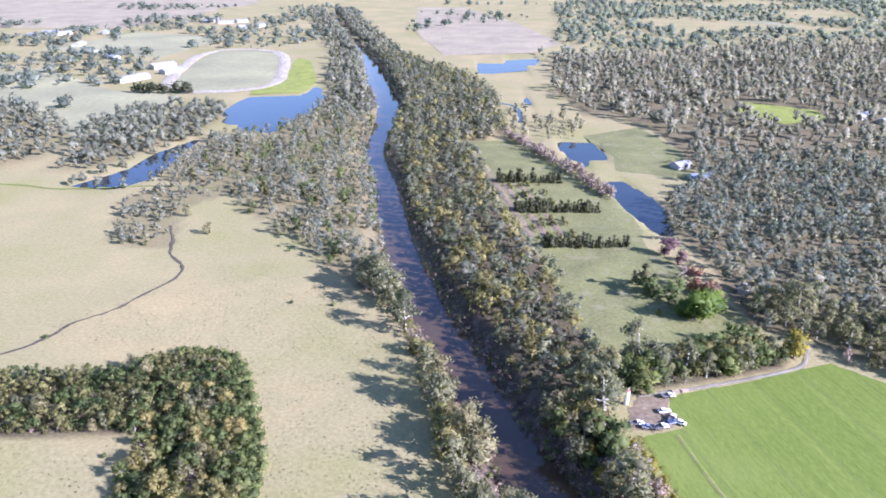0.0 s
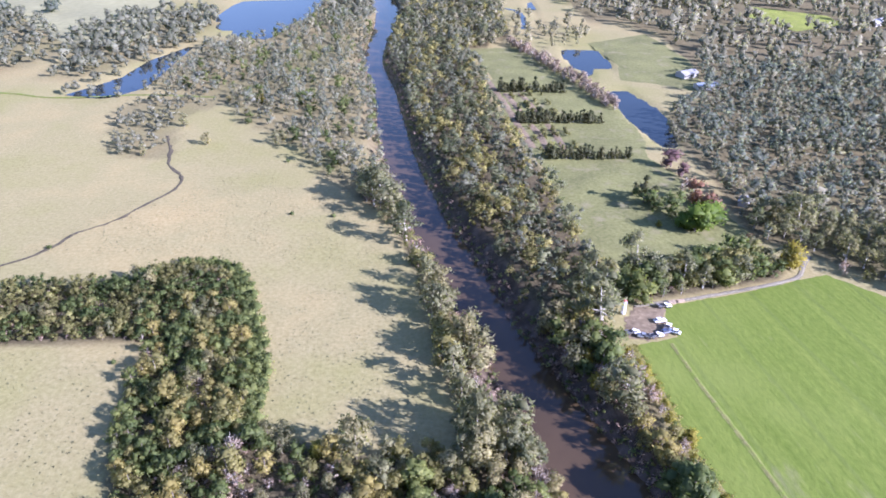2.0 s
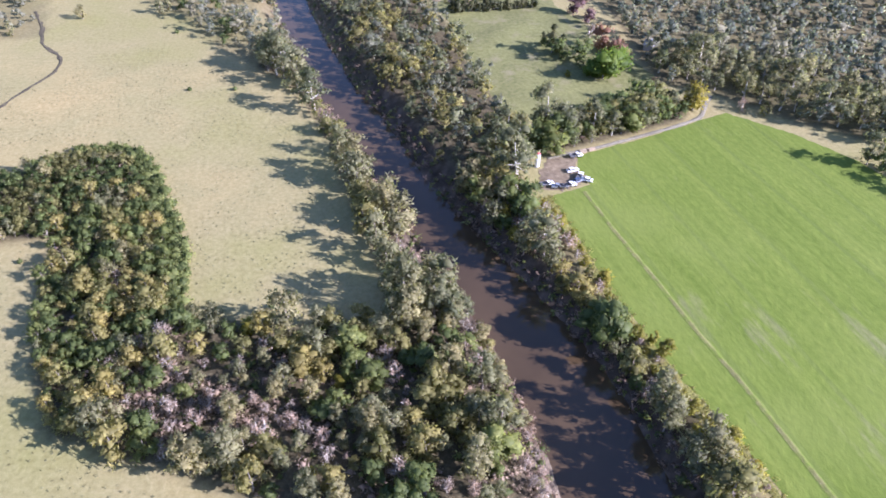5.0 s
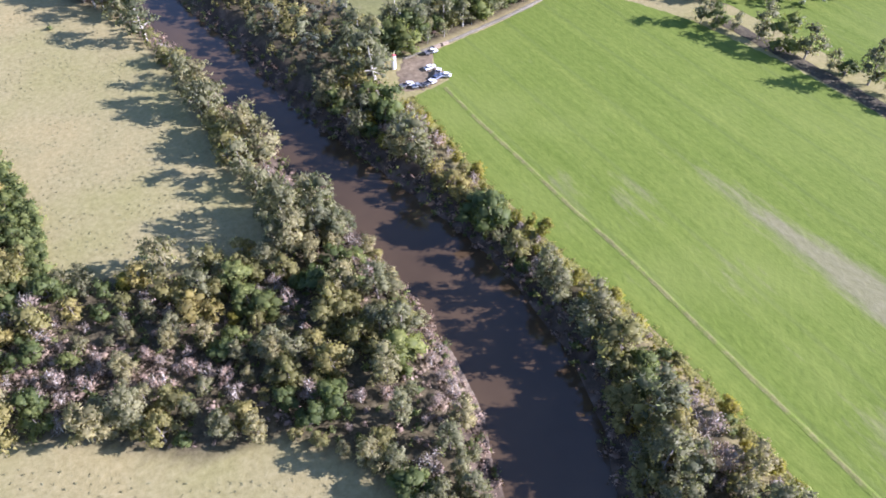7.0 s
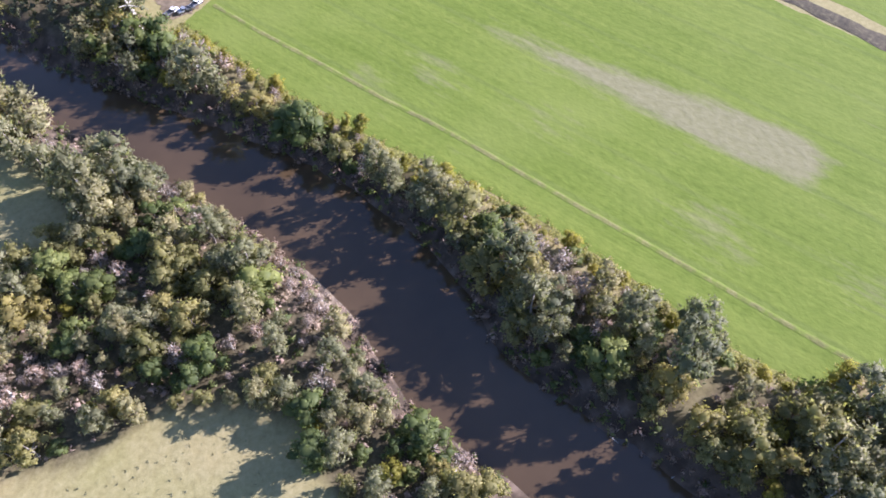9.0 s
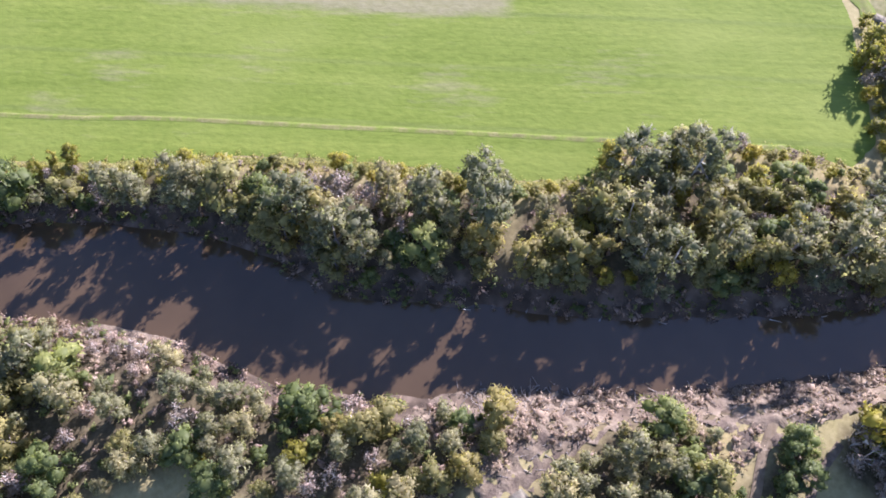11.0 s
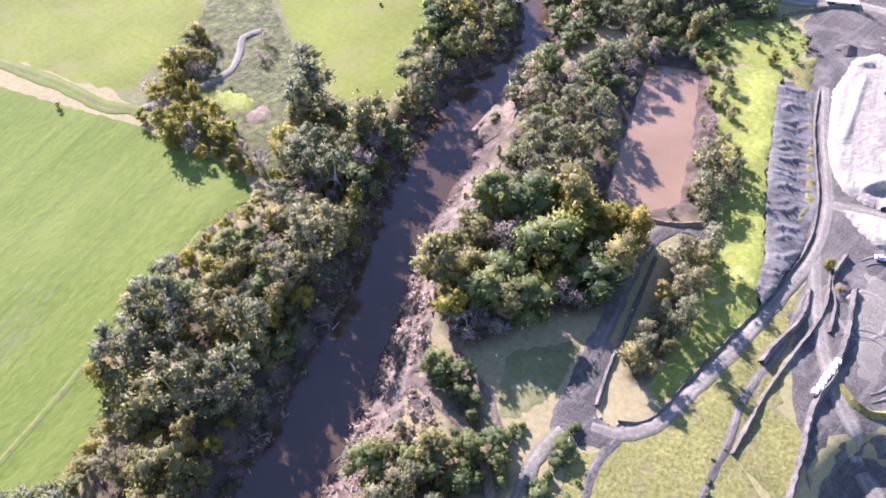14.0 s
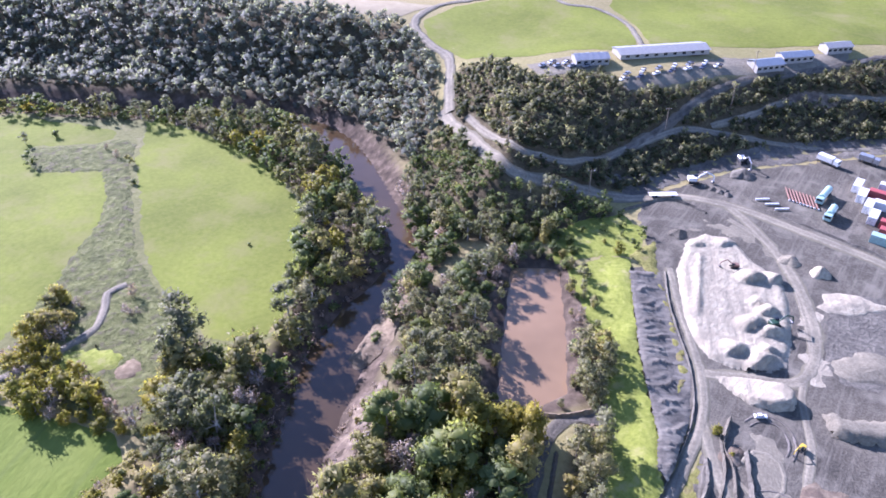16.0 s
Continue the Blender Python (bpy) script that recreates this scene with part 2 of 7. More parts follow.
LEAVES = {
    "gum": leaf("gum_leaves", (0.145, 0.156, 0.084), (0.284, 0.279, 0.158), (0.435, 0.410, 0.244)),
    "river_oak": leaf("river_oak_leaves", (0.184, 0.180, 0.095), (0.360, 0.338, 0.189), (0.530, 0.492, 0.293)),
    "thicket": leaf("thicket_leaves", (0.102, 0.132, 0.045), (0.216, 0.252, 0.085), (0.398, 0.424, 0.161)),
    "olive": leaf("olive_leaves", (0.185, 0.170, 0.064), (0.360, 0.324, 0.125), (0.544, 0.486, 0.205)),
    "willow": leaf("yellow_willow_leaves", (0.218, 0.193, 0.034), (0.355, 0.314, 0.057), (0.496, 0.444, 0.103)),
    "bare": leaf("bare_twigs", (0.243, 0.182, 0.143), (0.363, 0.281, 0.226), (0.507, 0.402, 0.332), 0.3),
    "conifer": leaf("conifer_needles", (0.071, 0.081, 0.039), (0.129, 0.134, 0.067), (0.206, 0.205, 0.108)),
    "lime": leaf("bright_leaves", (0.089, 0.142, 0.021), (0.158, 0.226, 0.038), (0.236, 0.304, 0.065)),
    "russet": leaf("russet_leaves", (0.233, 0.131, 0.083), (0.360, 0.216, 0.146), (0.483, 0.312, 0.225)),
    "crimson": leaf("crimson_leaves", (0.171, 0.104, 0.102), (0.265, 0.167, 0.162), (0.362, 0.245, 0.239)),
    "reed": leaf("dry_reeds", (0.300, 0.265, 0.075), (0.410, 0.365, 0.115), (0.520, 0.465, 0.180), 0.6),
    "tussock": leaf("tussock_grass", (0.189, 0.170, 0.081), (0.270, 0.247, 0.126), (0.351, 0.324, 0.184), 0.2),
    "brush": leaf("dry_brush", (0.202, 0.154, 0.110), (0.310, 0.245, 0.181), (0.436, 0.354, 0.269), 0.3),
    # far leaves, paled and blued: distance haze painted into the colour
    "hazy_gum": leaf("hazed_gum_leaves", (0.206, 0.206, 0.145), (0.328, 0.315, 0.231), (0.473, 0.446, 0.336)),
    "hazed_blue_gum": leaf("hazed_blue_gum_leaves", (0.202, 0.219, 0.183), (0.343, 0.353, 0.304), (0.505, 0.499, 0.439), 0.65),
}

# ---- the lie of the land ----
def smooth(v):
    v = np.clip(v, 0, 1)
    return v * v * (3 - 2 * v)


def curve_through(points, step=3.0):
    """A smooth line through points (Catmull-Rom), any number of columns."""
    p = np.array(points, float)
    p = np.vstack([2 * p[0] - p[1], p, 2 * p[-1] - p[-2]])
    out = []
    for a, b, c, d in zip(p, p[1:], p[2:], p[3:]):
        n = max(1, int(np.hypot(*(c - b)[:2]) / step))
        t = np.arange(n)[:, None] / n
        out.append(0.5 * (2 * b + (c - a) * t + (2 * a - 5 * b + 4 * c - d) * t**2 + (3 * b - a - 3 * c + d) * t**3))
    return np.vstack(out + [p[-2:-1]])


def line_distance(x, y, line, reach=None):
    """Distance of points to a line, how far along it (0 to n), and on which side (left is positive)."""
    best, along, side = np.full(x.shape, 1e9), np.zeros(x.shape), np.ones(x.shape)
    for n, (a, b) in enumerate(zip(line[:-1, :2], line[1:, :2])):
        e = b - a
        if reach:
            lo, hi = np.minimum(a, b) - reach, np.maximum(a, b) + reach
            some = np.nonzero((x > lo[0]) & (x < hi[0]) & (y > lo[1]) & (y < hi[1]))[0]
            if len(some) == 0:
                continue
            px, py = x[some], y[some]
            t = np.clip(((px - a[0]) * e[0] + (py - a[1]) * e[1]) / max(e @ e, 1e-9), 0, 1)
            dx, dy = px - a[0] - t * e[0], py - a[1] - t * e[1]
            d = np.hypot(dx, dy)
            near = d < best[some]
            some = some[near]
            best[some], along[some], side[some] = d[near], n + t[near], np.sign(e[0] * dy - e[1] * dx)[near]
            continue
        t = np.clip(((x - a[0]) * e[0] + (y - a[1]) * e[1]) / max(e @ e, 1e-9), 0, 1)
        dx, dy = x - a[0] - t * e[0], y - a[1] - t * e[1]
        d = np.hypot(dx, dy)
        near = d < best
        best, along = np.where(near, d, best), np.where(near, n + t, along)
        side = np.where(near, np.sign(e[0] * dy - e[1] * dx), side)
    return best, along, side


def inside(x, y, poly):
    x, y = np.asarray(x, float), np.asarray(y, float)
    hit = np.zeros(x.shape, bool)
    for (ax, ay), (bx, by) in zip(poly, poly[1:] + poly[:1]):
        if ay != by:
            hit ^= ((ay > y) != (by > y)) & (x < (bx - ax) * (y - ay) / (by - ay) + ax)
    return hit


def depth_in(x, y, poly):
    """Signed distance to a polygon's edge, positive inside."""
    ring = np.array(poly + poly[:1], float)
    d, _, _ = line_distance(x, y, ring)
    return np.where(inside(x, y, poly), d, -d)


# the river's middle and half its width, from the north round to the south-east
RIVER = curve_through([
    (-230, 1500, 9), (-143, 1105, 8), (-92, 875, 8), (-61, 680, 12), (-46, 587, 9), (-46, 460, 6), (-35, 400, 6), (-27, 342, 7),
    (-20, 297, 7), (-13, 265, 7), (-5, 232, 7), (3, 210, 7), (14, 170, 7), (25, 140, 8), (33, 118, 9), (40, 95, 10.5), (43, 74, 11), (43, 55, 11),
    (39, 38, 10), (41, 19, 9), (45, 2, 8), (48, -16, 7), (52, -32, 7), (57, -48, 6), (62, -63, 5.5), (67, -77, 5.5), (71, -92, 6.5),
    (75, -108, 7.5), (77, -126, 5.5), (77, -146, 3.5), (83, -162, 3.5), (97, -177, 4), (122, -202, 5), (140, -214, 6), (160, -220, 6),
    (186, -215, 6), (222, -203, 6), (280, -186, 6), (360, -165, 6), (500, -140, 6), (700, -120, 6)], 5.0)
FOOT = curve_through([
    (700, -142), (500, -165), (360, -187), (280, -207), (220, -224), (180, -236), (150, -238), (125, -228), (108, -212), (92, -190), (80, -170),
    (66, -163), (49, -167), (29, -188), (19, -203), (16, -219), (-8, -243), (-58, -278), (-123, -315), (-300, -420), (-700, -640)], 16.0)
HILL = [tuple(p) for p in FOOT] + [(-700, -4000), (4000, -4000), (4000, -142)]
POND_A = [(89, 383), (100, 378), (111, 341), (106, 299), (98, 300), (91, 337)]
POND_B = [(75, 460), (88, 468), (100, 465), (103, 430), (83, 411), (77, 436)]
POND_C = [(35, 821), (116, 855), (87, 771), (37, 740)]
POND_D = [(59, 625), (82, 631), (73, 594), (62, 600)]
LAKE = [(-175, 575), (-168, 610), (-123, 629), (-120, 680), (-100, 590), (-108, 545), (-121, 491), (-143, 498), (-163, 525)]
ARM = [(-200, 370), (-186, 394), (-181, 424), (-174, 448), (-163, 476), (-160, 470), (-166, 440), (-166, 410), (-165, 378), (-180, 364)]
SILT_POND = [(46, -157), (33, -162), (24, -137), (18, -116), (23, -109), (33, -107), (36, -118), (40, -133)]
PIT = [(-27, -58), (-27.5, -66), (-28, -72), (-29.5, -77), (-33, -83), (-40, -86), (-60, -80), (-60, -58)]
POOLS = [(PIT, 4.5), (POND_A, 1.6), (POND_B, 1.6), (POND_C, 1.6), (POND_D, 1.6), (LAKE, 1.6), (ARM, 1.6), (SILT_POND, 3.0)]


def land(x, y):
    """Height of the ground."""
    x, y = np.asarray(x, float), np.asarray(y, float)
    shape = x.shape
    x, y = x.ravel(), y.ravel()
    d, along, side = line_distance(x, y, RIVER, 45)
    half = np.interp(along, np.arange(len(RIVER)), RIVER[:, 2])
    out = d - half
    wob = 1.2 * np.sin(x * 0.31 + y * 0.17) + 0.8 * np.sin(y * 0.43 - x * 0.2)
    h = -7 + 2 * smooth((out + 4) / 4) + 5 * smooth((out + 0.3 * wob) / (8.5 + wob))
    h = h + 0.25 * np.sin(x * 0.045) * np.sin(y * 0.038) * smooth((out - 8) / 10)
    for poly, deep in POOLS:
        p = np.array(poly)
        near = (x > p[:, 0].min() - 8) & (x < p[:, 0].max() + 8) & (y > p[:, 1].min() - 8) & (y < p[:, 1].max() + 8)
        if near.any():
            h[near] -= deep * smooth((depth_in(x[near], y[near], poly) + 2.0) / 4)
    up = (y < -140) | (x > 300)
    if up.any():
        xs, ys = x[up], y[up]
        f, _, _ = line_distance(xs, ys, FOOT)
        f = np.where(inside(xs, ys, HILL), f, 0)
        h[up] += 16 * smooth(f / 44) + np.minimum(0.05 * f, 22) + smooth(f / 40) * 1.5 * np.sin(xs * 0.05) * np.sin(ys * 0.06)
    return h.reshape(shape)


def ground_at(x, y):
    return float(land(np.array([float(x)]), np.array([float(y)]))[0])

# ---- woods, by stretch of the plan ----
WEST_WOOD = [(-49, 263), (-67, 296), (-81, 311), (-100, 328), (-112, 366), (-156, 372), (-158, 440), (-152, 486), (-121, 486), (-100, 560), (-98, 640), (-96, 760), (-112, 880), (-100, 880), (-76, 690), (-58, 600), (-51, 470), (-40, 400), (-31, 340), (-24, 297), (-18, 264), (-34, 245)]
EAST_BELT_N = [(14, 455), (24, 369), (31, 309), (40, 276), (44, 239), (47, 213), (50, 198), (49, 179), (46, 170), (26, 166), (12, 210), (3, 232), (-4, 265), (-11, 297), (-18, 342), (-27, 400), (-38, 460), (-35, 587), (-46, 690), (-80, 880), (-20, 800), (30, 700), (42, 600), (45, 500)]
EAST_WOOD = [(105, 311), (110, 271), (108, 240), (108, 214), (122, 205), (141, 184), (160, 168), (190, 150), (260, 150), (420, 260), (700, 600), (800, 1000), (420, 980), (300, 900), (130, 860), (100, 660), (108, 560), (150, 520), (152, 420), (143, 378), (115, 345)]
ROAD_TREES = [(47, 176), (58, 184), (78, 194), (100, 205), (113, 200), (107, 189), (91, 184), (73, 179), (58, 175)]
EAST_BELT_A = [(45, 166), (48, 152), (51, 136), (53, 116), (58, 97), (61, 83), (66, 71), (70, 46), (72, 24), (73, 4), (50, 4), (47, 24), (49, 50), (46, 78), (43, 103), (34, 118), (22, 140), (14, 166)]
EAST_BELT_B = [(73, 4), (78, -9), (88, -15), (92, -30), (93, -46), (91, -60), (98, -68), (113, -90), (116, -100), (97, -94), (87, -100), (85, -112), (74, -98), (68, -80), (62, -62), (57, -48), (53, -32), (50, -16), (48, 4)]
EAST_BELT_C = [(96, -118), (107, -141), (116, -160), (124, -165), (145, -176), (180, -190), (206, -189), (262, -173), (330, -150), (330, -168), (262, -188), (218, -202), (182, -213), (158, -216), (134, -208), (106, -184), (88, -168), (78, -150), (75, -130), (78, -106), (86, -102)]
WEST_BANK_A = [(-24, 262), (-34, 245), (-22, 232), (-13, 208), (-8, 190), (-4, 168), (0, 147), (4, 129), (4, 112), (26, 108), (30, 116), (20, 138), (10, 168), (0, 206), (-10, 240), (-14, 262)]
WEST_BANK_B = [(6, 112), (-2, 113), (-20, 114), (-42, 121), (-52, 124), (-62, 92), (-52, 84), (-40, 80), (-20, 68), (-4, 66), (6, 58), (12, 48), (9, 42), (8, 24), (11, 12), (15, 3), (24, -3), (33, -1), (36, 12), (38, 40), (38, 55), (38, 73), (34, 90), (28, 108)]
THICKET = [(-132, 181), (-112, 182), (-99, 185), (-86, 192), (-70, 192), (-63, 180), (-52, 155), (-47, 138), (-46, 120), (-52, 100), (-60, 88), (-66, 92), (-74, 112), (-79, 134), (-80, 154), (-102, 153), (-132, 151)]
SAND_WOOD = [(34, -19), (37, -26), (38, -35), (32, -38), (22, -35), (14, -25), (12, -15), (16, -7), (26, -12)]
HEDGE_B = [(40, -50), (37, -54), (29, -50), (20, -43), (15, -39), (15, -36), (18, -33), (27, -40)]
KNOLL = [(52, -68), (54, -82), (53, -91), (45, -96), (32, -102), (21, -99), (19, -88), (19, -79), (28, -71), (33, -61), (36, -56), (43, -58)]
POND_WEST = [(58, -104), (62, -112), (64, -128), (62, -142), (54, -156), (44, -164), (38, -163), (46, -152), (42, -132), (40, -118), (36, -104), (28, -103), (30, -98), (39, -94), (52, -94)]
POND_EAST = [(20, -128), (14, -133), (10, -125), (9, -110), (5, -99), (4, -84), (4, -70), (8, -68), (11, -76), (12, -88), (13, -100), (14, -110)]
SOUTH_BANK = [(68, -112), (72, -128), (72, -146), (78, -164), (90, -178), (100, -190), (84, -176), (68, -164), (62, -156), (64, -140), (63, -124)]
HILL_WOOD = [(420, -165), (360, -178), (280, -198), (220, -214), (180, -226), (150, -228), (128, -220), (110, -206), (98, -198), (93, -212), (101, -228), (110, -252), (124, -266), (140, -282), (160, -282), (190, -287), (217, -290), (260, -340), (420, -340)]
SPUR = [(97, -194), (84, -170), (66, -161), (48, -165), (32, -184), (23, -195), (32, -199), (48, -190), (59, -188), (80, -206), (90, -216)]
BENCH = [(87, -238), (78, -244), (60, -252), (37, -257), (22, -256), (29, -240), (36, -224), (50, -208), (60, -204), (70, -210), (81, -224)]
BENCH_E = [(14, -250), (-2, -276), (-31, -303), (-55, -318), (-90, -340), (-90, -324), (-57, -305), (-34, -296), (-12, -276), (3, -259)]
LOW_SLOPE = [(44, -207), (33, -220), (24, -228), (10, -244), (-6, -254), (-14, -258), (-10, -252), (2, -240), (20, -222), (34, -210)]
LOW_SLOPE_E = [(-14, -270), (-40, -290), (-57, -299), (-90, -322), (-90, -306), (-58, -288), (-41, -274), (-25, -267)]
HILL_BUSH = [(100, -250), (84, -258), (66, -246), (57, -255), (46, -265), (38, -256), (34, -253), (18, -265), (0, -282), (-12, -290), (-42, -312), (-100, -350), (-100, -312), (-58, -283), (-25, -264), (-10, -252), (10, -230), (22, -210), (32, -201), (48, -191), (60, -187), (82, -205), (98, -222)]
ROAD_RIM = [(76, -212), (60, -197), (52, -198), (46, -202), (50, -206), (60, -203), (70, -208)]
FIELD_HEDGE = [(145, -70), (147, -82), (150, -95), (144, -96), (138, -84), (126, -76), (110, -71), (100, -66), (98, -62), (104, -64), (119, -62), (136, -62)]
WOODS = [WEST_WOOD, EAST_BELT_N, EAST_WOOD, ROAD_TREES, EAST_BELT_A, EAST_BELT_B, EAST_BELT_C, WEST_BANK_A, WEST_BANK_B, THICKET, SAND_WOOD, HEDGE_B, KNOLL, POND_WEST, POND_EAST, SOUTH_BANK, HILL_WOOD, SPUR, BENCH, BENCH_E, LOW_SLOPE, LOW_SLOPE_E, ROAD_RIM, HILL_BUSH]
SCRUB = [(-145, 284), (-130, 280), (-117, 282), (-122, 307), (-130, 330), (-112, 352), (-104, 366), (-148, 368), (-166, 350), (-156, 320)]
FAR_WEST = [(-257, 395), (-243, 432), (-253, 475), (-300, 546), (-420, 600), (-560, 520), (-480, 400), (-330, 370)]
LAKE_WOOD = [(-170, 478), (-184, 440), (-205, 395), (-222, 392), (-236, 440), (-256, 500), (-240, 560), (-182, 585), (-166, 535)]
WOODS += [SCRUB, FAR_WEST, LAKE_WOOD]


def spread(fine_lo, fine_hi, lo, hi, step, grow=1.11):
    """Coordinates: even steps where the camera passes, wider and wider beyond."""
    mid = list(np.arange(fine_lo, fine_hi + 0.1, step))
    s, v, up = step, fine_hi, []
    while v < hi:
        s *= grow
        v += s
        up.append(min(v, hi))
    s, v, down = step, fine_lo, []
    while v > lo:
        s *= grow
        v -= s
        down.append(max(v, lo))
    return np.array(down[::-1] + mid + up)


def mesh_of(name, verts, faces, material=None, shade=False):
    me = bpy.data.meshes.new(name)
    me.from_pydata([tuple(v) for v in verts], [], [tuple(f) for f in faces])
    if material:
        me.materials.append(material)
    if shade:
        me.polygons.foreach_set("use_smooth", [True] * len(me.polygons))
    return me


def ground_material():
    m, nt, bsdf = nodes_of("pasture_ground")
    fine, tuft = noise_tex(nt, 0.8, 6, 0.7), noise_tex(nt, 0.28, 4, 0.6)
    grass = ramp(nt, fine, [(0.28, (0.232, 0.198, 0.086)), (0.5, (0.292, 0.253, 0.116)), (0.72, (0.350, 0.306, 0.152))])
    tone = ramp(nt, noise_tex(nt, 0.016, 5, 0.6), [(0.3, (0.85, 0.92, 0.72)), (0.5, (1, 1, 1)), (0.7, (1.22, 1.12, 1.1))])
    grass = mixed(nt, 1.0, grass, tone, "MULTIPLY")
    litter = ramp(nt, fine, [(0.3, (0.055, 0.045, 0.026)), (0.5, (0.10, 0.082, 0.045)), (0.7, (0.16, 0.135, 0.075))])
    bank = ramp(nt, tuft, [(0.32, (0.05, 0.038, 0.027)), (0.5, (0.095, 0.072, 0.05)), (0.72, (0.19, 0.145, 0.105))])
    mask = nt.nodes.new("ShaderNodeVertexColor")
    mask.layer_name = "cover"
    split = nt.nodes.new("ShaderNodeSeparateColor")
    nt.links.new(mask.outputs[0], split.inputs[0])
    col = mixed(nt, split.outputs[0], grass, litter)
    col = mixed(nt, split.outputs[1], col, bank)
    nt.links.new(col, bsdf.inputs["Base Color"])
    bsdf.inputs["Roughness"].default_value, bsdf.inputs["Specular IOR Level"].default_value = 0.95, 0.15
    add = nt.nodes.new("ShaderNodeMath")
    nt.links.new(fine, add.inputs[0])
    nt.links.new(tuft, add.inputs[1])
    bumped(nt, bsdf, add.outputs[0], 0.32, 0.3)
    return m


gx, gy = spread(-110, 190, -4200, 4200, 2.3), spread(-270, 270, -4200, 4600, 2.3)
xx, yy = np.meshgrid(gx, gy)
fx, fy = xx.ravel(), yy.ravel()
fz = land(fx, fy)
nx, ny = len(gx), len(gy)
quad = (np.arange(ny - 1)[:, None] * nx + np.arange(nx - 1)).ravel()
ground_mesh = mesh_of("ground", np.stack([fx, fy, fz], 1), np.stack([quad, quad + 1, quad + nx + 1, quad + nx], 1), ground_material(), True)
cover = np.zeros((len(fx), 4), np.float32)
for poly in WOODS:
    deep = 0.4 if poly in (WEST_WOOD, SCRUB, FAR_WEST, LAKE_WOOD) else 0.75 if poly is EAST_WOOD else 1.0
    p = np.array(poly)
    near = (fx > p[:, 0].min() - 4) & (fx < p[:, 0].max() + 4) & (fy > p[:, 1].min() - 4) & (fy < p[:, 1].max() + 4)
    cover[near, 0] = np.maximum(cover[near, 0], deep * smooth((depth_in(fx[near], fy[near], poly) + 1.5) / 3))
rd, ra, rs = line_distance(fx, fy, RIVER, 45)
rout = rd - np.interp(ra, np.arange(len(RIVER)), RIVER[:, 2])
cover[:, 1] = smooth((9 - rout) / 4) * np.where(fy > 230, 0.45, 1.0)
rim_d = depth_in(fx, fy, SILT_POND)
cover[:, 1] = np.maximum(cover[:, 1], smooth((6.5 + rim_d) / 3))
cover[:, 3] = 1
layer = ground_mesh.color_attributes.new("cover", "FLOAT_COLOR", "POINT")
layer.data.foreach_set("color", cover.ravel())
tagged(new("ground", ground_mesh), "dry tussocky river-flat pasture with bare river banks", "ground", kind="structure")

from mathutils import geometry


def drape(name, poly, lift, material, label, category="field", cell=4.0, wobble=0.6, relief=None, kind="structure"):
    """A patch of other cover, laid over the ground along an uneven outline."""
    rnd = np.random.RandomState(len(poly) * 7 + int(abs(poly[0][0])))
    ring = []
    for a, b in zip(poly, poly[1:] + poly[:1]):
        n = max(1, int(math.dist(a, b) / (cell * 0.6)))
        for k in range(n):
            ring.append((a[0] + (b[0] - a[0]) * k / n + rnd.uniform(-wobble, wobble), a[1] + (b[1] - a[1]) * k / n + rnd.uniform(-wobble, wobble)))
    p = np.array(ring)
    ix, iy = np.meshgrid(np.arange(p[:, 0].min(), p[:, 0].max(), cell), np.arange(p[:, 1].min(), p[:, 1].max(), cell))
    ix = ix.ravel() + rnd.uniform(-0.25, 0.25, ix.size) * cell
    iy = iy.ravel() + rnd.uniform(-0.25, 0.25, iy.size) * cell
    keep = depth_in(ix, iy, ring) > cell * 0.35
    points = [Vector(q) for q in ring] + [Vector(q) for q in zip(ix[keep], iy[keep])]
    edges = [(k, (k + 1) % len(ring)) for k in range(len(ring))]
    verts, _, faces, *_ = geometry.delaunay_2d_cdt(points, edges, [], 1, 0.001)
    v = np.array([(q.x, q.y) for q in verts])
    z = land(v[:, 0], v[:, 1]) + lift * (0.25 + 0.75 * smooth(depth_in(v[:, 0], v[:, 1], ring) / min(1.0, cell * 0.4)))
    if relief:
        z = z + relief(v[:, 0], v[:, 1], depth_in(v[:, 0], v[:, 1], poly))
    me = mesh_of(name, np.c_[v, z], faces, material, True)
    ob = tagged(new(name, me), label, category, kind=kind)
    return ob


def sheet(name, poly, level, material, label, category="water"):
    """Still water at one level; the banks rise through it."""
    p = np.array(poly, float)
    c = p.mean(0)
    p = c + (p - c) * (1 + 4 / np.linalg.norm(p - c, axis=1, keepdims=True))
    return tagged(new(name, mesh_of(name, np.c_[p, np.full(len(p), level)], [range(len(p))], material)), label, category, kind="structure")


ways = []


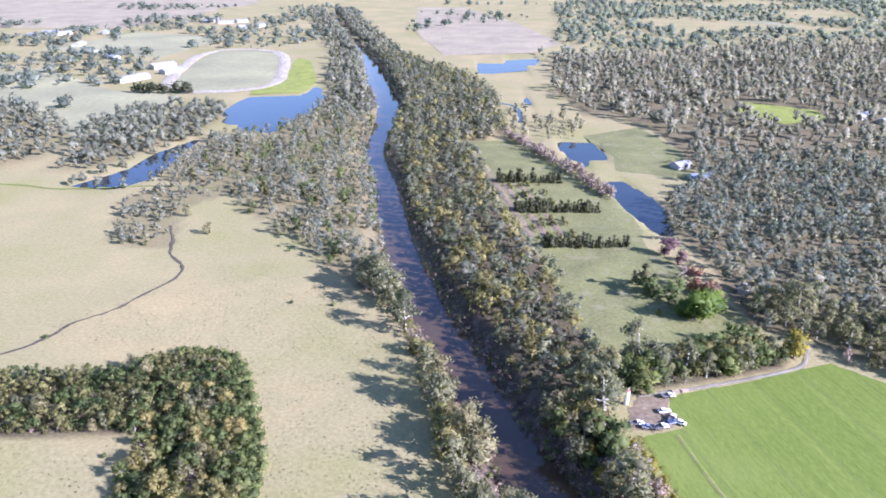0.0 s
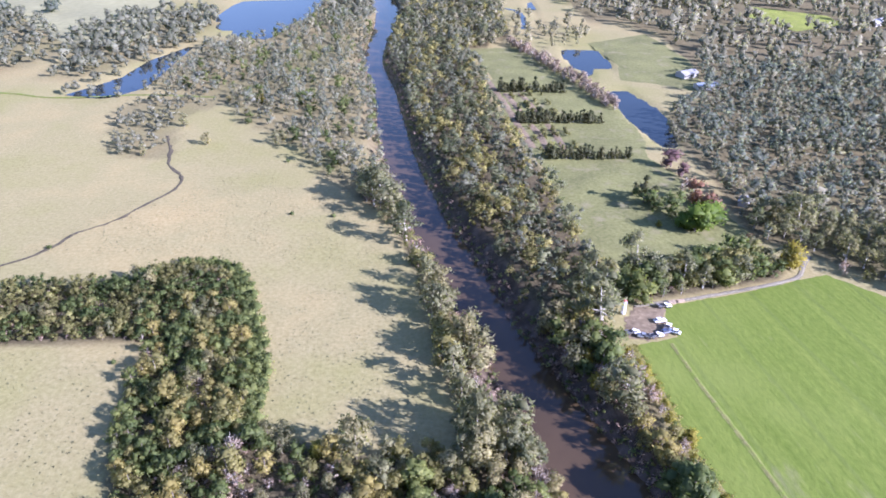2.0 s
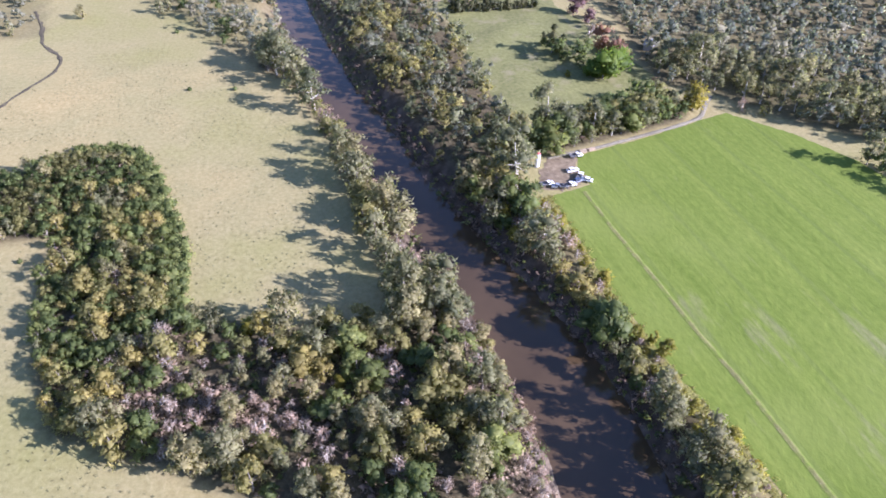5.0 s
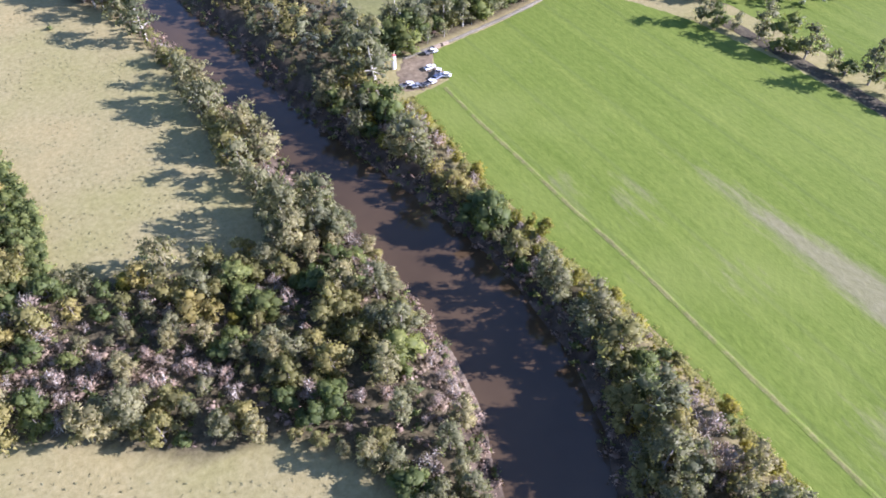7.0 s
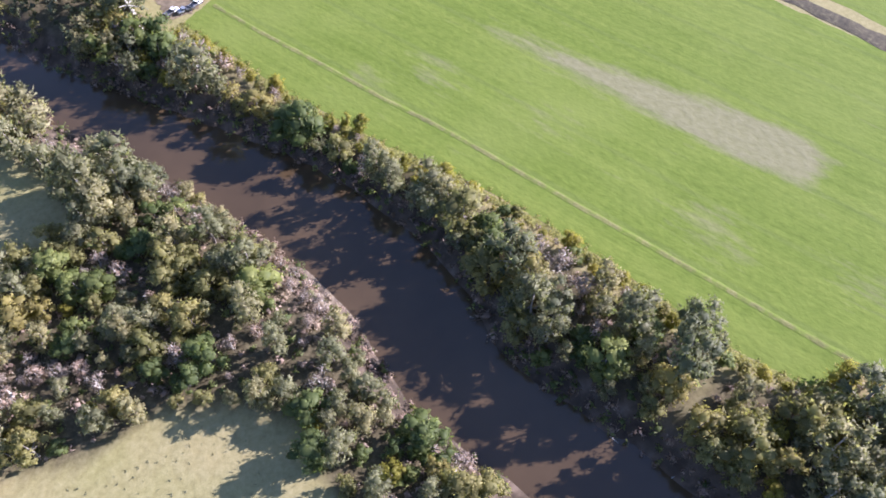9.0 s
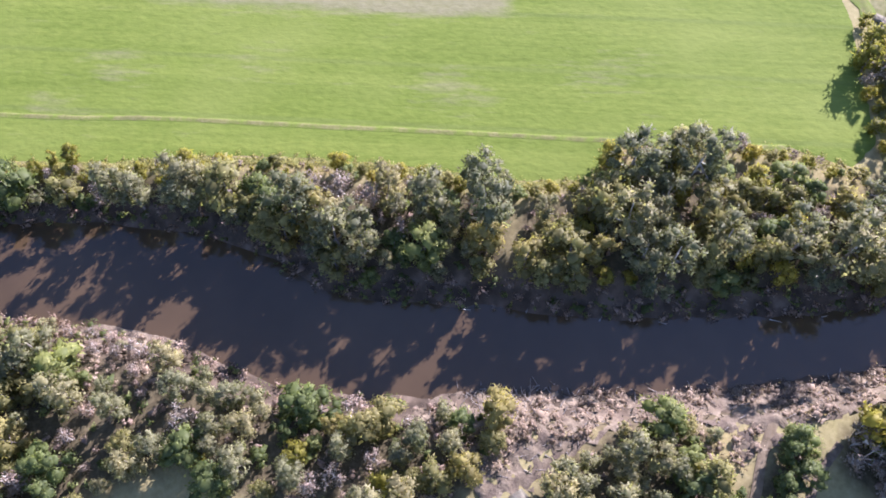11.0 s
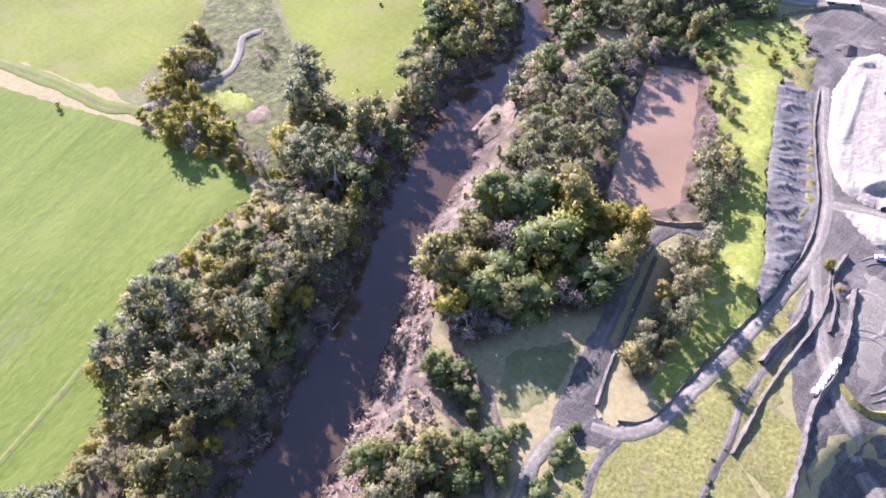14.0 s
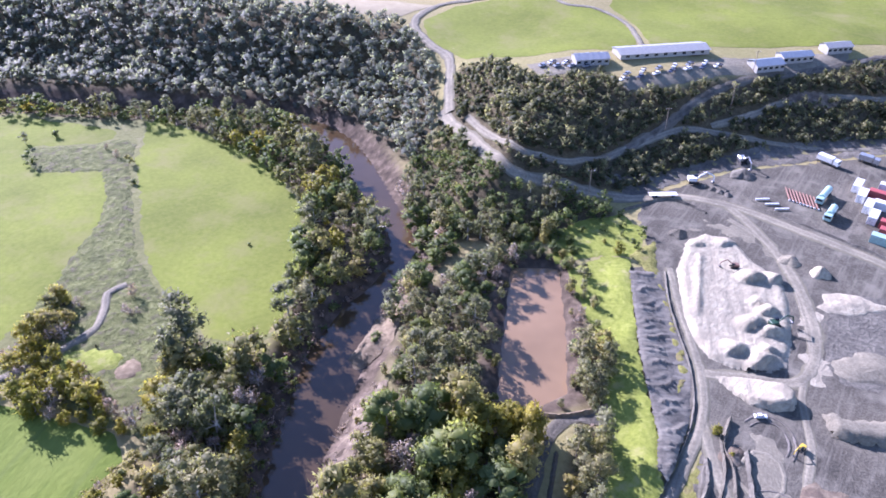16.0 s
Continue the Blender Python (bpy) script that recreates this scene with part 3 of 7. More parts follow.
def ribbon(name, points, width, lift, material, label, category="road", step=2.5, level=None, edge=0.12):
    """A way, or running water, along a smooth line."""
    line = curve_through(points, step)
    if level is None:
        ways.append((line[::2], width / 2 + 0.8))
    way = np.gradient(line[:, :2], axis=0)
    way /= np.linalg.norm(way, axis=1, keepdims=True)
    right = np.stack([way[:, 1], -way[:, 0]], 1)
    rnd = np.random.RandomState(len(points))
    half = line[:, 2] if line.shape[1] > 2 else np.full(len(line), width / 2)
    across = (-1, -0.5, 0, 0.5, 1)
    rows = []
    for k in across:
        q = line[:, :2] + right * (half * k)[:, None]
        if abs(k) == 1 and level is None:
            q = q + right * rnd.normal(0, edge * width / 2, len(q))[:, None]
        z = np.full(len(q), level) if level is not None else land(q[:, 0], q[:, 1]) + lift * (0.4 if abs(k) == 1 else 1)
        rows.append(np.c_[q, z])
    v = np.stack(rows, 1).reshape(-1, 3)
    n = len(across)
    faces = [(r * n + k, r * n + k + 1, (r + 1) * n + k + 1, (r + 1) * n + k) for r in range(len(line) - 1) for k in range(n - 1)]
    me = mesh_of(name, v, faces, material, True)
    me.attributes.new("aside", "FLOAT", "POINT").data.foreach_set("value", np.tile(np.abs(across), len(line)).astype(np.float32))
    return tagged(new(name, me), label, category, kind="structure")


# ---- water ----
flow = RIVER.copy()
flow[:, 2] += 3
ribbon("river", flow[::3], 0, 0, MUDDY, "muddy brown river winding between wooded banks", "river", step=4, level=-5)
sheet("pond", POND_A, -0.6, POND, "dark blue still farm pond beside woodland", "pond")
sheet("pond", POND_B, -0.6, POND, "dark blue still pond among meadows", "pond")
sheet("pond", POND_C, -0.6, POND, "far blue pond among dry flats", "pond")
sheet("pond", POND_D, -0.6, POND, "small far pond with muddy rim", "pond")
sheet("lake", LAKE, -0.6, POND, "blue flooded lagoon beside the racetrack", "lake")
sheet("backwater", ARM, -0.6, POND, "narrow blue flooded backwater in a meadow", "backwater")
sheet("silt_pond", SILT_POND, -1.6, SILTY, "brown silty settling pond with tree shadows", "pond")
ribbon("channel", [(47, 593), (57, 582), (60, 555), (57, 521)], 4, 0.15, POND, "narrow water channel in the flats", "channel")

# ---- fields ----
CROP_FIELD = [(53, 154), (55, 140), (58, 115), (64, 88), (70, 70), (75, 46), (77, 28), (79, 4), (82, -9), (93, -14), (97, -32), (99, -48), (97, -60), (104, -65), (119, -63), (138, -61), (160, -55), (180, -50), (180, 0), (175, 37), (171, 72), (169, 100), (162, 128), (149, 160), (138, 176), (122, 191.5), (112, 188), (92, 180.8), (75, 175.8), (66, 172.8), (64.5, 166), (65.5, 158.5)]
BARE_PATCH = [(108, 116), (115, 90), (120, 72), (129, 48), (136, 25), (134, 15), (124, 16), (119, 29), (115, 54), (112, 75), (107, 100)]
crop = drape("crop_field", CROP_FIELD, 0.10, CROP, "bright green young crop field in drilled rows", wobble=0.35, cell=2.6)
spots = np.array([q.co[:2] for q in crop.data.vertices])
thin_crop = smooth((depth_in(spots[:, 0], spots[:, 1], BARE_PATCH) + 4) / 10) * smooth((125 - spots[:, 1]) / 60)
for cx, cy, r, k in ((74, 104, 5, 0.30), (88, 96, 7, 0.26), (97, 66, 6, 0.22), (98, 22, 8, 0.24), (112, -10, 9, 0.2)):
    thin_crop = np.maximum(thin_crop, k * smooth(1.4 - np.hypot(spots[:, 0] - cx, (spots[:, 1] - cy) * 0.6) / r))
crop.data.attributes.new("bare", "FLOAT", "POINT").data.foreach_set("value", thin_crop.astype(np.float32))
drape("crop_field", [(163, 172), (178, 125), (184, 104), (184, 40), (188, -44), (420, -10), (420, 170), (230, 185)], 0.10, CROP, "bright green crop field beyond the farm lane", cell=9)
FIELD_S = [(300, -120), (263, -171), (256, -177), (240, -176), (214, -179), (207, -176), (210, -168), (230, -156), (225, -149), (213, -145), (193, -154), (178, -140), (168, -126), (164, -114), (156, -98), (152, -87), (151, -76), (148, -68), (165, -63), (181, -60), (230, -37), (330, -30)]
drape("bend_grass", [(264, -174), (212, -195), (160, -188), (119, -164), (94, -121), (90, -109), (93, -97), (97, -66), (148, -65), (230, -100)], 0.02, MEADOW, "green grass between the crop fields of the bend", "grass", cell=4)
drape("crop_field", FIELD_S, 0.05, PALE_CROP, "pale green crop field inside the river bend", wobble=0.8)
FIELD_T = [(212, -193), (185, -191), (160, -186), (138, -175), (120, -162), (108, -145), (101, -132), (95, -120), (92, -110), (94, -99), (104, -96), (116, -102), (128, -108), (146, -119), (157, -130), (175, -149), (189, -162), (197, -176)]
drape("crop_field", FIELD_T, 0.05, PALE_CROP, "pale green crop field in the river bend", wobble=0.8)
drape("grass_rim", [(50, 152), (53, 138), (56, 115), (62, 88), (68, 70), (73, 46), (75, 28), (77, 4), (82, -8), (79, 4), (77, 28), (75, 46), (70, 70), (64, 88), (58, 115), (55, 140), (53, 154)], 0.18, PADDOCK, "yellowish unmown grass rim along the crop", "grass", cell=2, wobble=0.4)
ribbon("field_track", [(63, 155), (66, 137), (70, 117), (73, 100), (77, 82), (80, 65), (83, 47), (86, 30), (89, 12), (91, -1), (93, -13), (96, -32), (99, -47)], 1.7, 0.2, TRACK, "worn earth wheel track through the crop")
ribbon("farm_road", [(57, 172.5), (65, 174.6), (75, 177), (92, 182), (108, 187.5), (114, 191), (117.5, 197), (122, 203)], 1.7, 0.22, HAUL, "pale gravel farm road beside the crop")
drape("farm_yard", [(51, 158), (53, 167), (58, 174), (67, 175), (64, 167), (66, 160), (57, 156)], 0.24, DIRT, "bare dusty farm yard with parked vehicles", "yard", cell=2)
ribbon("farm_lane", [(158, 158), (172, 100), (175, 72), (178, 37), (183, -50)], 5, 0.2, MUD, "dark farm lane between crop fields")
drape("meadow", [(41, 285), (87, 290), (95, 269), (108, 220), (108, 204), (58, 188), (49, 193), (47, 219)], 0.12, MEADOW, "green meadow inside the riverside garden", "meadow")
drape("meadow", [(16, 466), (56, 471), (71, 399), (30, 387)], 0.12, MEADOW, "pale green meadow behind conifer windbreaks", "meadow")
drape("garden", [(25, 397), (67, 408), (92, 347), (92, 306), (87, 279), (42, 275), (32, 318)], 0.10, MEADOW, "grassy orchard garden between conifer windbreaks", "garden")
for gx0, gy0, gx1, gy1 in ((33, 372, 40, 330), (41, 372, 48, 332), (42, 326, 47, 288), (50, 326, 54, 290), (24, 400, 40, 296)):
    ribbon("garden_bed", [(gx0, gy0), ((gx0 + gx1) / 2 + 0.6, (gy0 + gy1) / 2), (gx1, gy1)], 3.4, 0.22, DIRT, "bare tilled garden bed", "garden")
drape("meadow", [(96, 481), (142, 509), (153, 441), (148, 413), (143, 375), (119, 393), (101, 399), (106, 430)], 0.12, MEADOW, "green meadow beside farm ponds", "meadow")
drape("meadow", [(253, 606), (300, 573), (298, 542), (254, 522), (235, 571)], 0.3, LUSH, "bright green clearing in the gum wood", "meadow", cell=10)
ribbon("creek", [(-165, 180), (-141, 193), (-131, 204), (-128, 213), (-118, 223), (-111, 237), (-105, 250), (-106, 262), (-115, 274), (-120, 290), (-127, 307)], 1.3, 0.14, MUD, "thin dark muddy creek crossing the pasture", "creek", edge=0.5)
ribbon("dirt_track", [(-300, 366), (-235, 366), (-205, 360), (-160, 366), (-120, 362)], 2, 0.3, TRACK, "pale farm track along the pasture edge")

# ---- quarry ground ----
YARD = [(15, -168), (8, -172), (18, -198), (13, -214), (-8, -238), (-58, -272), (-130, -310), (-220, -300), (-220, -40), (-60, -40), (-34, -56), (-24, -72), (-16, -88), (-13, -106), (-9, -120), (-4, -108), (4, -132)]
drape("quarry_yard", YARD, 0.12, GRAVEL, "dark grey gravel quarry yard with tyre marks", "yard", cell=3)
drape("paddock", [(10, -28), (8, -42), (9, -50), (4, -56), (-1, -62), (-5, -78), (-9, -97), (-12, -108), (-14, -92), (-13, -68), (-20, -40), (-40, -30), (-20, -10), (0, -14)], 0.14, PADDOCK, "yellow-green rough paddock beside the haul road", "grass", cell=2.5)
drape("paddock", [(-13, -66), (-23, -60), (-34, -54), (-60, -38), (-40, -28), (-22, -38)], 0.11, PADDOCK, "yellow-green rough paddock above the quarry yard", "grass", cell=2.5)
drape("grass_strip", [(-14, -66), (-13, -86), (-15, -88), (-17, -79), (-24, -75), (-23, -62)], 0.17, PADDOCK, "yellow-green rough grass strip by the quarry", "grass", cell=2)


TIP_EDGE = curve_through([(14, -163), (5, -131), (-3, -108), (-4, -100)], 3.0)


def brow(x, y, d):
    """The weed strip rises to the edge of the tip."""
    return 1.7 * (1 - smooth(line_distance(x, y, TIP_EDGE)[0] / 9)) * smooth(d / 1.5 + 0.9)


def terraces(x, y, d):
    """A tipped slope falling to the road; sharp uneven gullies run down it."""
    far = line_distance(x, y, TIP_EDGE)[0]
    run = (-0.30 * x + 0.95 * y) * 0.46 + 0.20 * far + 0.6 * np.sin(y * 0.19 + 1) + 0.25 * np.sin(y * 0.61 + x * 0.5)
    step = run - np.floor(run)
    bite = 0.5 + 0.5 * np.sin(np.floor(run) * 2.4)
    reach = smooth((far - 1.5 * bite) / 1.2) * (1 - 0.7 * smooth((far - 2 - 5 * bite) / 2))
    return 1.9 * (1 - smooth(far / 10)) + smooth(d / 0.8) * (0.06 + (0.12 + 0.75 * bite) * step**6 * reach)


drape("weed_strip", [(30, -160), (22, -171), (15, -172), (13, -162), (5, -131), (-4, -106), (-6, -96), (-3, -80), (1, -67), (4, -70), (4, -88), (8, -109), (14, -130), (20, -142)], 0.2, LUSH, "lush yellow-green weed strip above the pond", "grass", cell=2, relief=brow)
drape("weed_patch", [(34, -162), (40, -172), (34, -186), (22, -195), (13, -188), (13, -174), (24, -170)], 0.15, LUSH, "yellow-green weeds and brambles at the foot of the hill", "grass", cell=2)
drape("overburden_heap", [(14, -164), (6, -170), (0, -151), (-7.5, -132), (-8.6, -116), (-6.5, -98), (-4, -100), (-3, -108), (5, -131)], 0.15, TIP, "grey overburden bank cut by eroded gullies with painted shade", "heap", cell=0.5, wobble=0.3, relief=terraces)
for n, (cx, cy, rad, a0, a1) in enumerate(((-24.5, -118, 5.5, 150, 330), (-27, -97, 6.5, 120, 330))):
    for gap in (0, 1.7):
        ribbon("wheel_track", [(cx + (rad + gap) * math.cos(radians(a0 + (a1 - a0) * k / 7)) * 0.8, cy + (rad + gap) * math.sin(radians(a0 + (a1 - a0) * k / 7))) for k in range(8)], 0.5, 0.27 + 0.003 * n, TYRE, "curved tyre mark pressed into the quarry gravel", "track", step=1.2, edge=0.4)
drape("weed_rim", [(16, -174), (10, -184), (7, -170), (0, -151), (-6, -133), (-6, -116), (-4, -118), (-4, -132), (1, -149), (8, -167)], 0.6, PADDOCK, "yellow-green weeds along the quarry rim", "grass", cell=1.5, wobble=0.5)


# middle, radius and height of the tipped heaps; each is dug away on its far side from the sun
TIPPED = [(-17.5, -174.5, 4.6, 3.2), (-23.5, -176.5, 3.6, 2.4), (-20, -164.5, 3.4, 1.8), (-22.5, -161.5, 3.6, 2.4), (-19, -154.5, 4.4, 3.2), (-23.3, -153, 3.8, 2.8), (-15.8, -143.2, 4.2, 3.0), (-21.8, -142, 4.6, 2.8), (-23.2, -146.3, 3.0, 2.0), (-2, -186, 3.4, 1.4), (-9, -189, 4, 1.5)]


def dunes(x, y, d):
    h = 0.9 * smooth(d / 2.2) + 0.05 * smooth(d / 4) * (np.sin(x * 0.5 + 1.2 * np.sin(y * 0.31)) + 0.8 * np.sin(x * 1.7 + y * 0.3 + np.sin(y * 0.5)) + 0.4 * np.sin(y * 1.3 - x * 0.4))
    for n, (cx, cy, wide, tall) in enumerate(TIPPED):
        dx, dy = x - cx, y - cy
        lie = 0.25 * math.sin(n * 2.1)
        dug = -(0.55 + lie) * dx + (0.83 - lie * 0.6) * dy
        cone = tall * np.clip(1.15 - np.hypot(dx, dy) / wide * (1 + 0.10 * np.sin(3 * np.arctan2(dy, dx) + n)), 0, 0.92)
        h = np.maximum(h, cone * smooth((0.30 * wide - dug) / 0.4) + 0.4 * (cone > 0))
    # crests left by the loader along the flank
    h = h + 0.7 * np.exp(-((x + 4.5 + 0.10 * (y + 165)) / 0.9) ** 2) * smooth((y + 182) / 3) * smooth((-152 - y) / 4)
    return h


drape("sand_stockpile", [(1.5, -187), (-3, -194), (-9.5, -193.5), (-14, -190), (-17, -185), (-20.5, -182), (-24.5, -179), (-27.5, -170), (-28.5, -158), (-28.5, -149), (-27.5, -143), (-24.5, -139.5), (-16, -137.5), (-10.5, -138.5), (-5.5, -144), (-2, -152), (1, -166), (2.3, -172)], 0.15, WHITE, "white sand stockpile with dug-away tipped heaps", "sand pile", cell=0.6, wobble=0.5, relief=dunes, kind="")
drape("sand_stockpile", [(-11, -133.5), (-16.5, -135), (-22, -135.5), (-27, -135.5), (-30, -133), (-29.5, -129.2), (-25, -127), (-20.5, -127), (-17, -129)], 0.15, WHITE, "low white sand bank with a steep dug face", "sand pile", cell=0.7, wobble=0.3, kind="", relief=lambda x, y, d: smooth(d / 0.9) * np.clip(0.4 + (-14 - x) * 0.17, 0.3, 2.5))
drape("gravel_terrace", [(-35, -131), (-40, -130), (-48, -133), (-78, -140), (-78, -130), (-60, -127.5), (-47.5, -125.8), (-40, -124.2), (-37, -124.6)], 0.15, HAUL, "pale gravel terrace with a steep dark cut face", "bank", cell=1.1, wobble=0.4, relief=lambda x, y, d: 2.2 * smooth(d / 0.8))
ribbon("haul_road", [(20, -6), (10, -17), (10, -23), (11, -30), (12.5, -37), (14, -45), (13, -53)], 2.8, 0.3, HAUL, "pale rutted dirt road through scrub")
ribbon("haul_road", [(9, -56.5), (5, -57.5), (0, -63), (-3, -74), (-6.5, -90), (-9, -104), (-11, -118), (-9, -133), (-1, -156), (4, -172)], 2.8, 0.3, HAUL, "pale compacted haul road with wheel ruts")
drape("gravel_pad", [(14, -49), (16, -55), (16.5, -62), (18, -71), (18, -74), (13.5, -74), (12, -69), (11, -62), (9, -58.5), (4, -59), (3.5, -54.5), (8, -53), (11, -50)], 0.24, GRAVEL, "dark gravel turning pad with tyre marks", "yard", cell=1.5, wobble=0.3)
drape("lawn", [(29, -60), (26, -64), (19, -71), (17.5, -62), (18, -57), (21, -50), (24, -48)], 0.16, MEADOW, "olive grass patch beside the gravel pad", "grass", cell=1.5, wobble=0.4)
ribbon("foot_path", [(41, -46), (32, -44), (25, -43), (19, -38), (14.5, -33)], 1.8, 0.26, DIRT, "brown earth path between the trees")
ribbon("foot_path", [(40, -57), (34, -53.5), (27, -51), (22.5, -47), (18, -46)], 1.4, 0.26, PALE, "narrow pale sandy path behind the hedge")
ribbon("haul_road", [(16, -72), (17, -80), (18, -88), (19, -99), (16, -107), (9, -110)], 3.2, 0.3, GRAVEL, "dark gravel haul road to the pond")
ribbon("haul_road", [(-1, -30), (1, -36), (3, -42), (5, -50), (4, -57)], 1.8, 0.26, GRAVEL, "grey gravel track beside the shrubs")
ribbon("haul_road", [(-10, -42), (-12, -53), (-12, -61), (-12, -69), (-11, -78), (-13, -92), (-13, -106)], 1.6, 0.26, GRAVEL, "grey gravel track between rough paddocks")
ribbon("haul_road", [(-11, -118), (-16, -104), (-22, -92), (-32, -80), (-50, -66)], 3.2, 0.26, HAUL, "grey haul road through the quarry yard")
ribbon("wheel_track", [(-32, -106), (-33, -119), (-31, -135), (-33, -148), (-32, -160), (-28, -179), (-20, -196), (-9, -205)], 2.4, 0.22, HAUL, "curved pale wheel track in the quarry yard", "track")
ribbon("wheel_track", [(-19, -108), (-22, -114), (-27, -113), (-28, -106), (-24, -102), (-19, -105)], 1.2, 0.24, HAUL, "looping tyre marks in the quarry yard", "track")
drape("pale_ground", [(-20, -120), (-22, -102), (-27, -92), (-31, -94), (-30, -108), (-28, -120)], 0.17, HAUL, "pale dusty ground in the quarry yard", "ground", cell=2, wobble=0.8)
drape("pale_ground", [(-12, -100), (-16, -92), (-20, -96), (-20, -108), (-19, -118), (-15, -124), (-13, -112)], 0.18, GRAVEL, "grey gravel floor between spoil ridges", "ground", cell=2, wobble=1.2)
drape("pale_ground", [(-30, -140), (-36, -136), (-38, -150), (-36, -166), (-31, -176), (-28, -180), (-29, -165), (-30, -152)], 0.19, WHITE, "spilt white sand dust beside the stockpile", "ground", cell=2, wobble=1.6)
drape("pale_ground", [(2, -190), (-4, -196), (-16, -194), (-22, -186), (-24, -192), (-14, -202), (-2, -202)], 0.19, HAUL, "pale dusty ground at the end of the stockpile", "ground", cell=2, wobble=1.6)
drape("dark_ground", [(-36, -176), (-52, -184), (-80, -170), (-70, -140), (-50, -143), (-38, -138), (-34, -148)], 0.17, COAL, "black gravel ground in the quarry yard", "ground", cell=3, wobble=1.0)
ribbon("haul_road", [(-9, -133), (-20, -136), (-31, -140), (-34, -155), (-31, -172), (-24, -190), (-14, -206), (-6, -215)], 4, 0.26, HAUL, "curved haul road round the white sand")
ribbon("haul_road", [(98, -228), (90, -219), (80, -210), (66, -196), (58, -191), (48, -194), (36, -199), (24, -204), (8, -213), (-10, -213), (-27, -207), (-52, -197), (-90, -180)], 4.6, 0.32, HAUL, "wide pale haul road across the quarry yard")
ribbon("farm_lane", [(230, -48), (177, -58), (165, -60), (151, -61), (141, -65)], 4, 0.24, TRACK, "rutted farm lane between crop fields")
ribbon("farm_lane", [(141, -66), (136, -76), (134.5, -82), (133.5, -89), (137, -96), (141, -101), (139, -106)], 2.6, 0.7, HAUL, "pale washed gravel lane in the gully")
drape("gully", [(211, -166), (231, -155), (226, -147), (212, -143), (193, -152), (178, -138), (169, -126), (165, -114), (157, -98), (153, -84), (140, -72), (120, -68), (98, -66), (98, -78), (104, -94), (116, -100), (128, -106), (146, -117), (157, -128), (175, -147), (189, -160), (197, -173), (206, -174)], 0.14, GULLY, "rough tussocky gully between crop fields", "grass", cell=1.6, wobble=0.8, relief=lambda x, y, d: smooth(d / 2) * (0.18 * np.sin(x * 0.9 + 1.3 * np.sin(y * 0.7)) * np.sin(y * 1.1) + 0.2))
drape("lush_patch", [(134, -80), (127, -84), (120, -86), (117, -80), (124, -75), (132, -74)], 0.62, LUSH, "bright green grass patch in the gully", "grass", cell=1.6, wobble=0.8)
drape("mud_patch", [(119, -82), (115, -86), (111, -82), (113, -77), (118, -78)], 0.62, DIRT, "bare brown earth patch in the gully", "ground", cell=1.4, wobble=0.7)
drape("sand_bank", [(31, 15), (36, 5), (38, -4), (39, -12), (41, -20), (43.5, -29), (47, -41), (50.5, -53), (56, -64), (60, -75), (62, -86), (63, -99), (57.5, -103), (55, -86), (53, -77), (49, -64), (43.5, -56.5), (42.5, -52), (37.5, -47), (33, -41), (38, -39), (38.5, -34), (36.5, -26), (33, -19), (27, -13), (20, -8), (17, -2), (21, 4), (24, 9)], 0.15, PALE, "pale eroded sandy river bank with flood debris", "bank", cell=1.3, wobble=0.7, relief=lambda x, y, d: 0.4 * np.sin(x * 1.3 + np.sin(y * 0.6)) * np.sin(y * 1.1) + 0.25 * np.sin(x * 2.9 + y * 1.7))
drape("sand_scar", [(29, 80), (33, 77), (34.5, 68), (34, 58), (31, 58), (30, 66), (28, 74)], 0.2, PALE, "small pale sandy slip at the water's edge", "bank", cell=1.2, wobble=0.5)
drape("sand_bar", [(72, -100), (75.5, -104), (76, -111), (74, -122), (71, -133), (67, -142), (64, -130), (63.5, -116), (67, -108)], 0.5, DIRT, "flood-strewn gravel bar in the river", "bank", cell=1.6, relief=lambda x, y, d: 1.6 * smooth(d / 4) + 0.3 * np.sin(x * 1.3) * np.sin(y * 1.1))

# ---- far flats ----
drape("dry_field", [(-1200, 1150), (-500, 1150), (-420, 1700), (-600, 2200), (-1600, 2200)], 0.6, DRY, "far dry pinkish field", cell=60)
drape("dry_field", [(0, 870), (110, 900), (160, 1000), (120, 1300), (40, 1600), (-60, 1600), (-40, 1100)], 0.6, DRY, "far dry tan flat", cell=40)
drape("green_field", [(-600, 640), (-330, 560), (-250, 470), (-200, 480), (-230, 620), (-300, 640), (-420, 760)], 0.5, FAIR, "far pale green pasture", cell=20)
drape("green_field", [(-500, 900), (-330, 840), (-300, 1040), (-460, 1100)], 0.5, FAIR, "far pale green pasture beyond the racetrack", cell=20)
drape("green_field", [(-200, 2300), (300, 2300), (600, 3400), (-700, 3400)], 0.8, FAIR, "hazy green far pasture", cell=80)
drape("green_field", [(533, 1483), (606, 1295), (581, 1219), (512, 1363)], 0.8, FAIR, "far green clearing in the woods", cell=40)
drape("racetrack_infield", [(-215, 636), (-252, 660), (-275, 789), (-281, 880), (-246, 908), (-200, 876), (-184, 814), (-166, 694), (-180, 650)], 0.5, FAIR, "green infield of an oval racetrack", "racetrack", cell=15)
ribbon("racetrack", [(-222, 632), (-250, 650), (-268, 710), (-281, 789), (-288, 860), (-275, 905), (-246, 914), (-214, 900), (-194, 870), (-178, 810), (-166, 740), (-160, 690), (-168, 655), (-190, 638), (-222, 632)], 13, 0.8, WHITE, "pale sandy oval horse racetrack", "racetrack", step=10, edge=0.05)
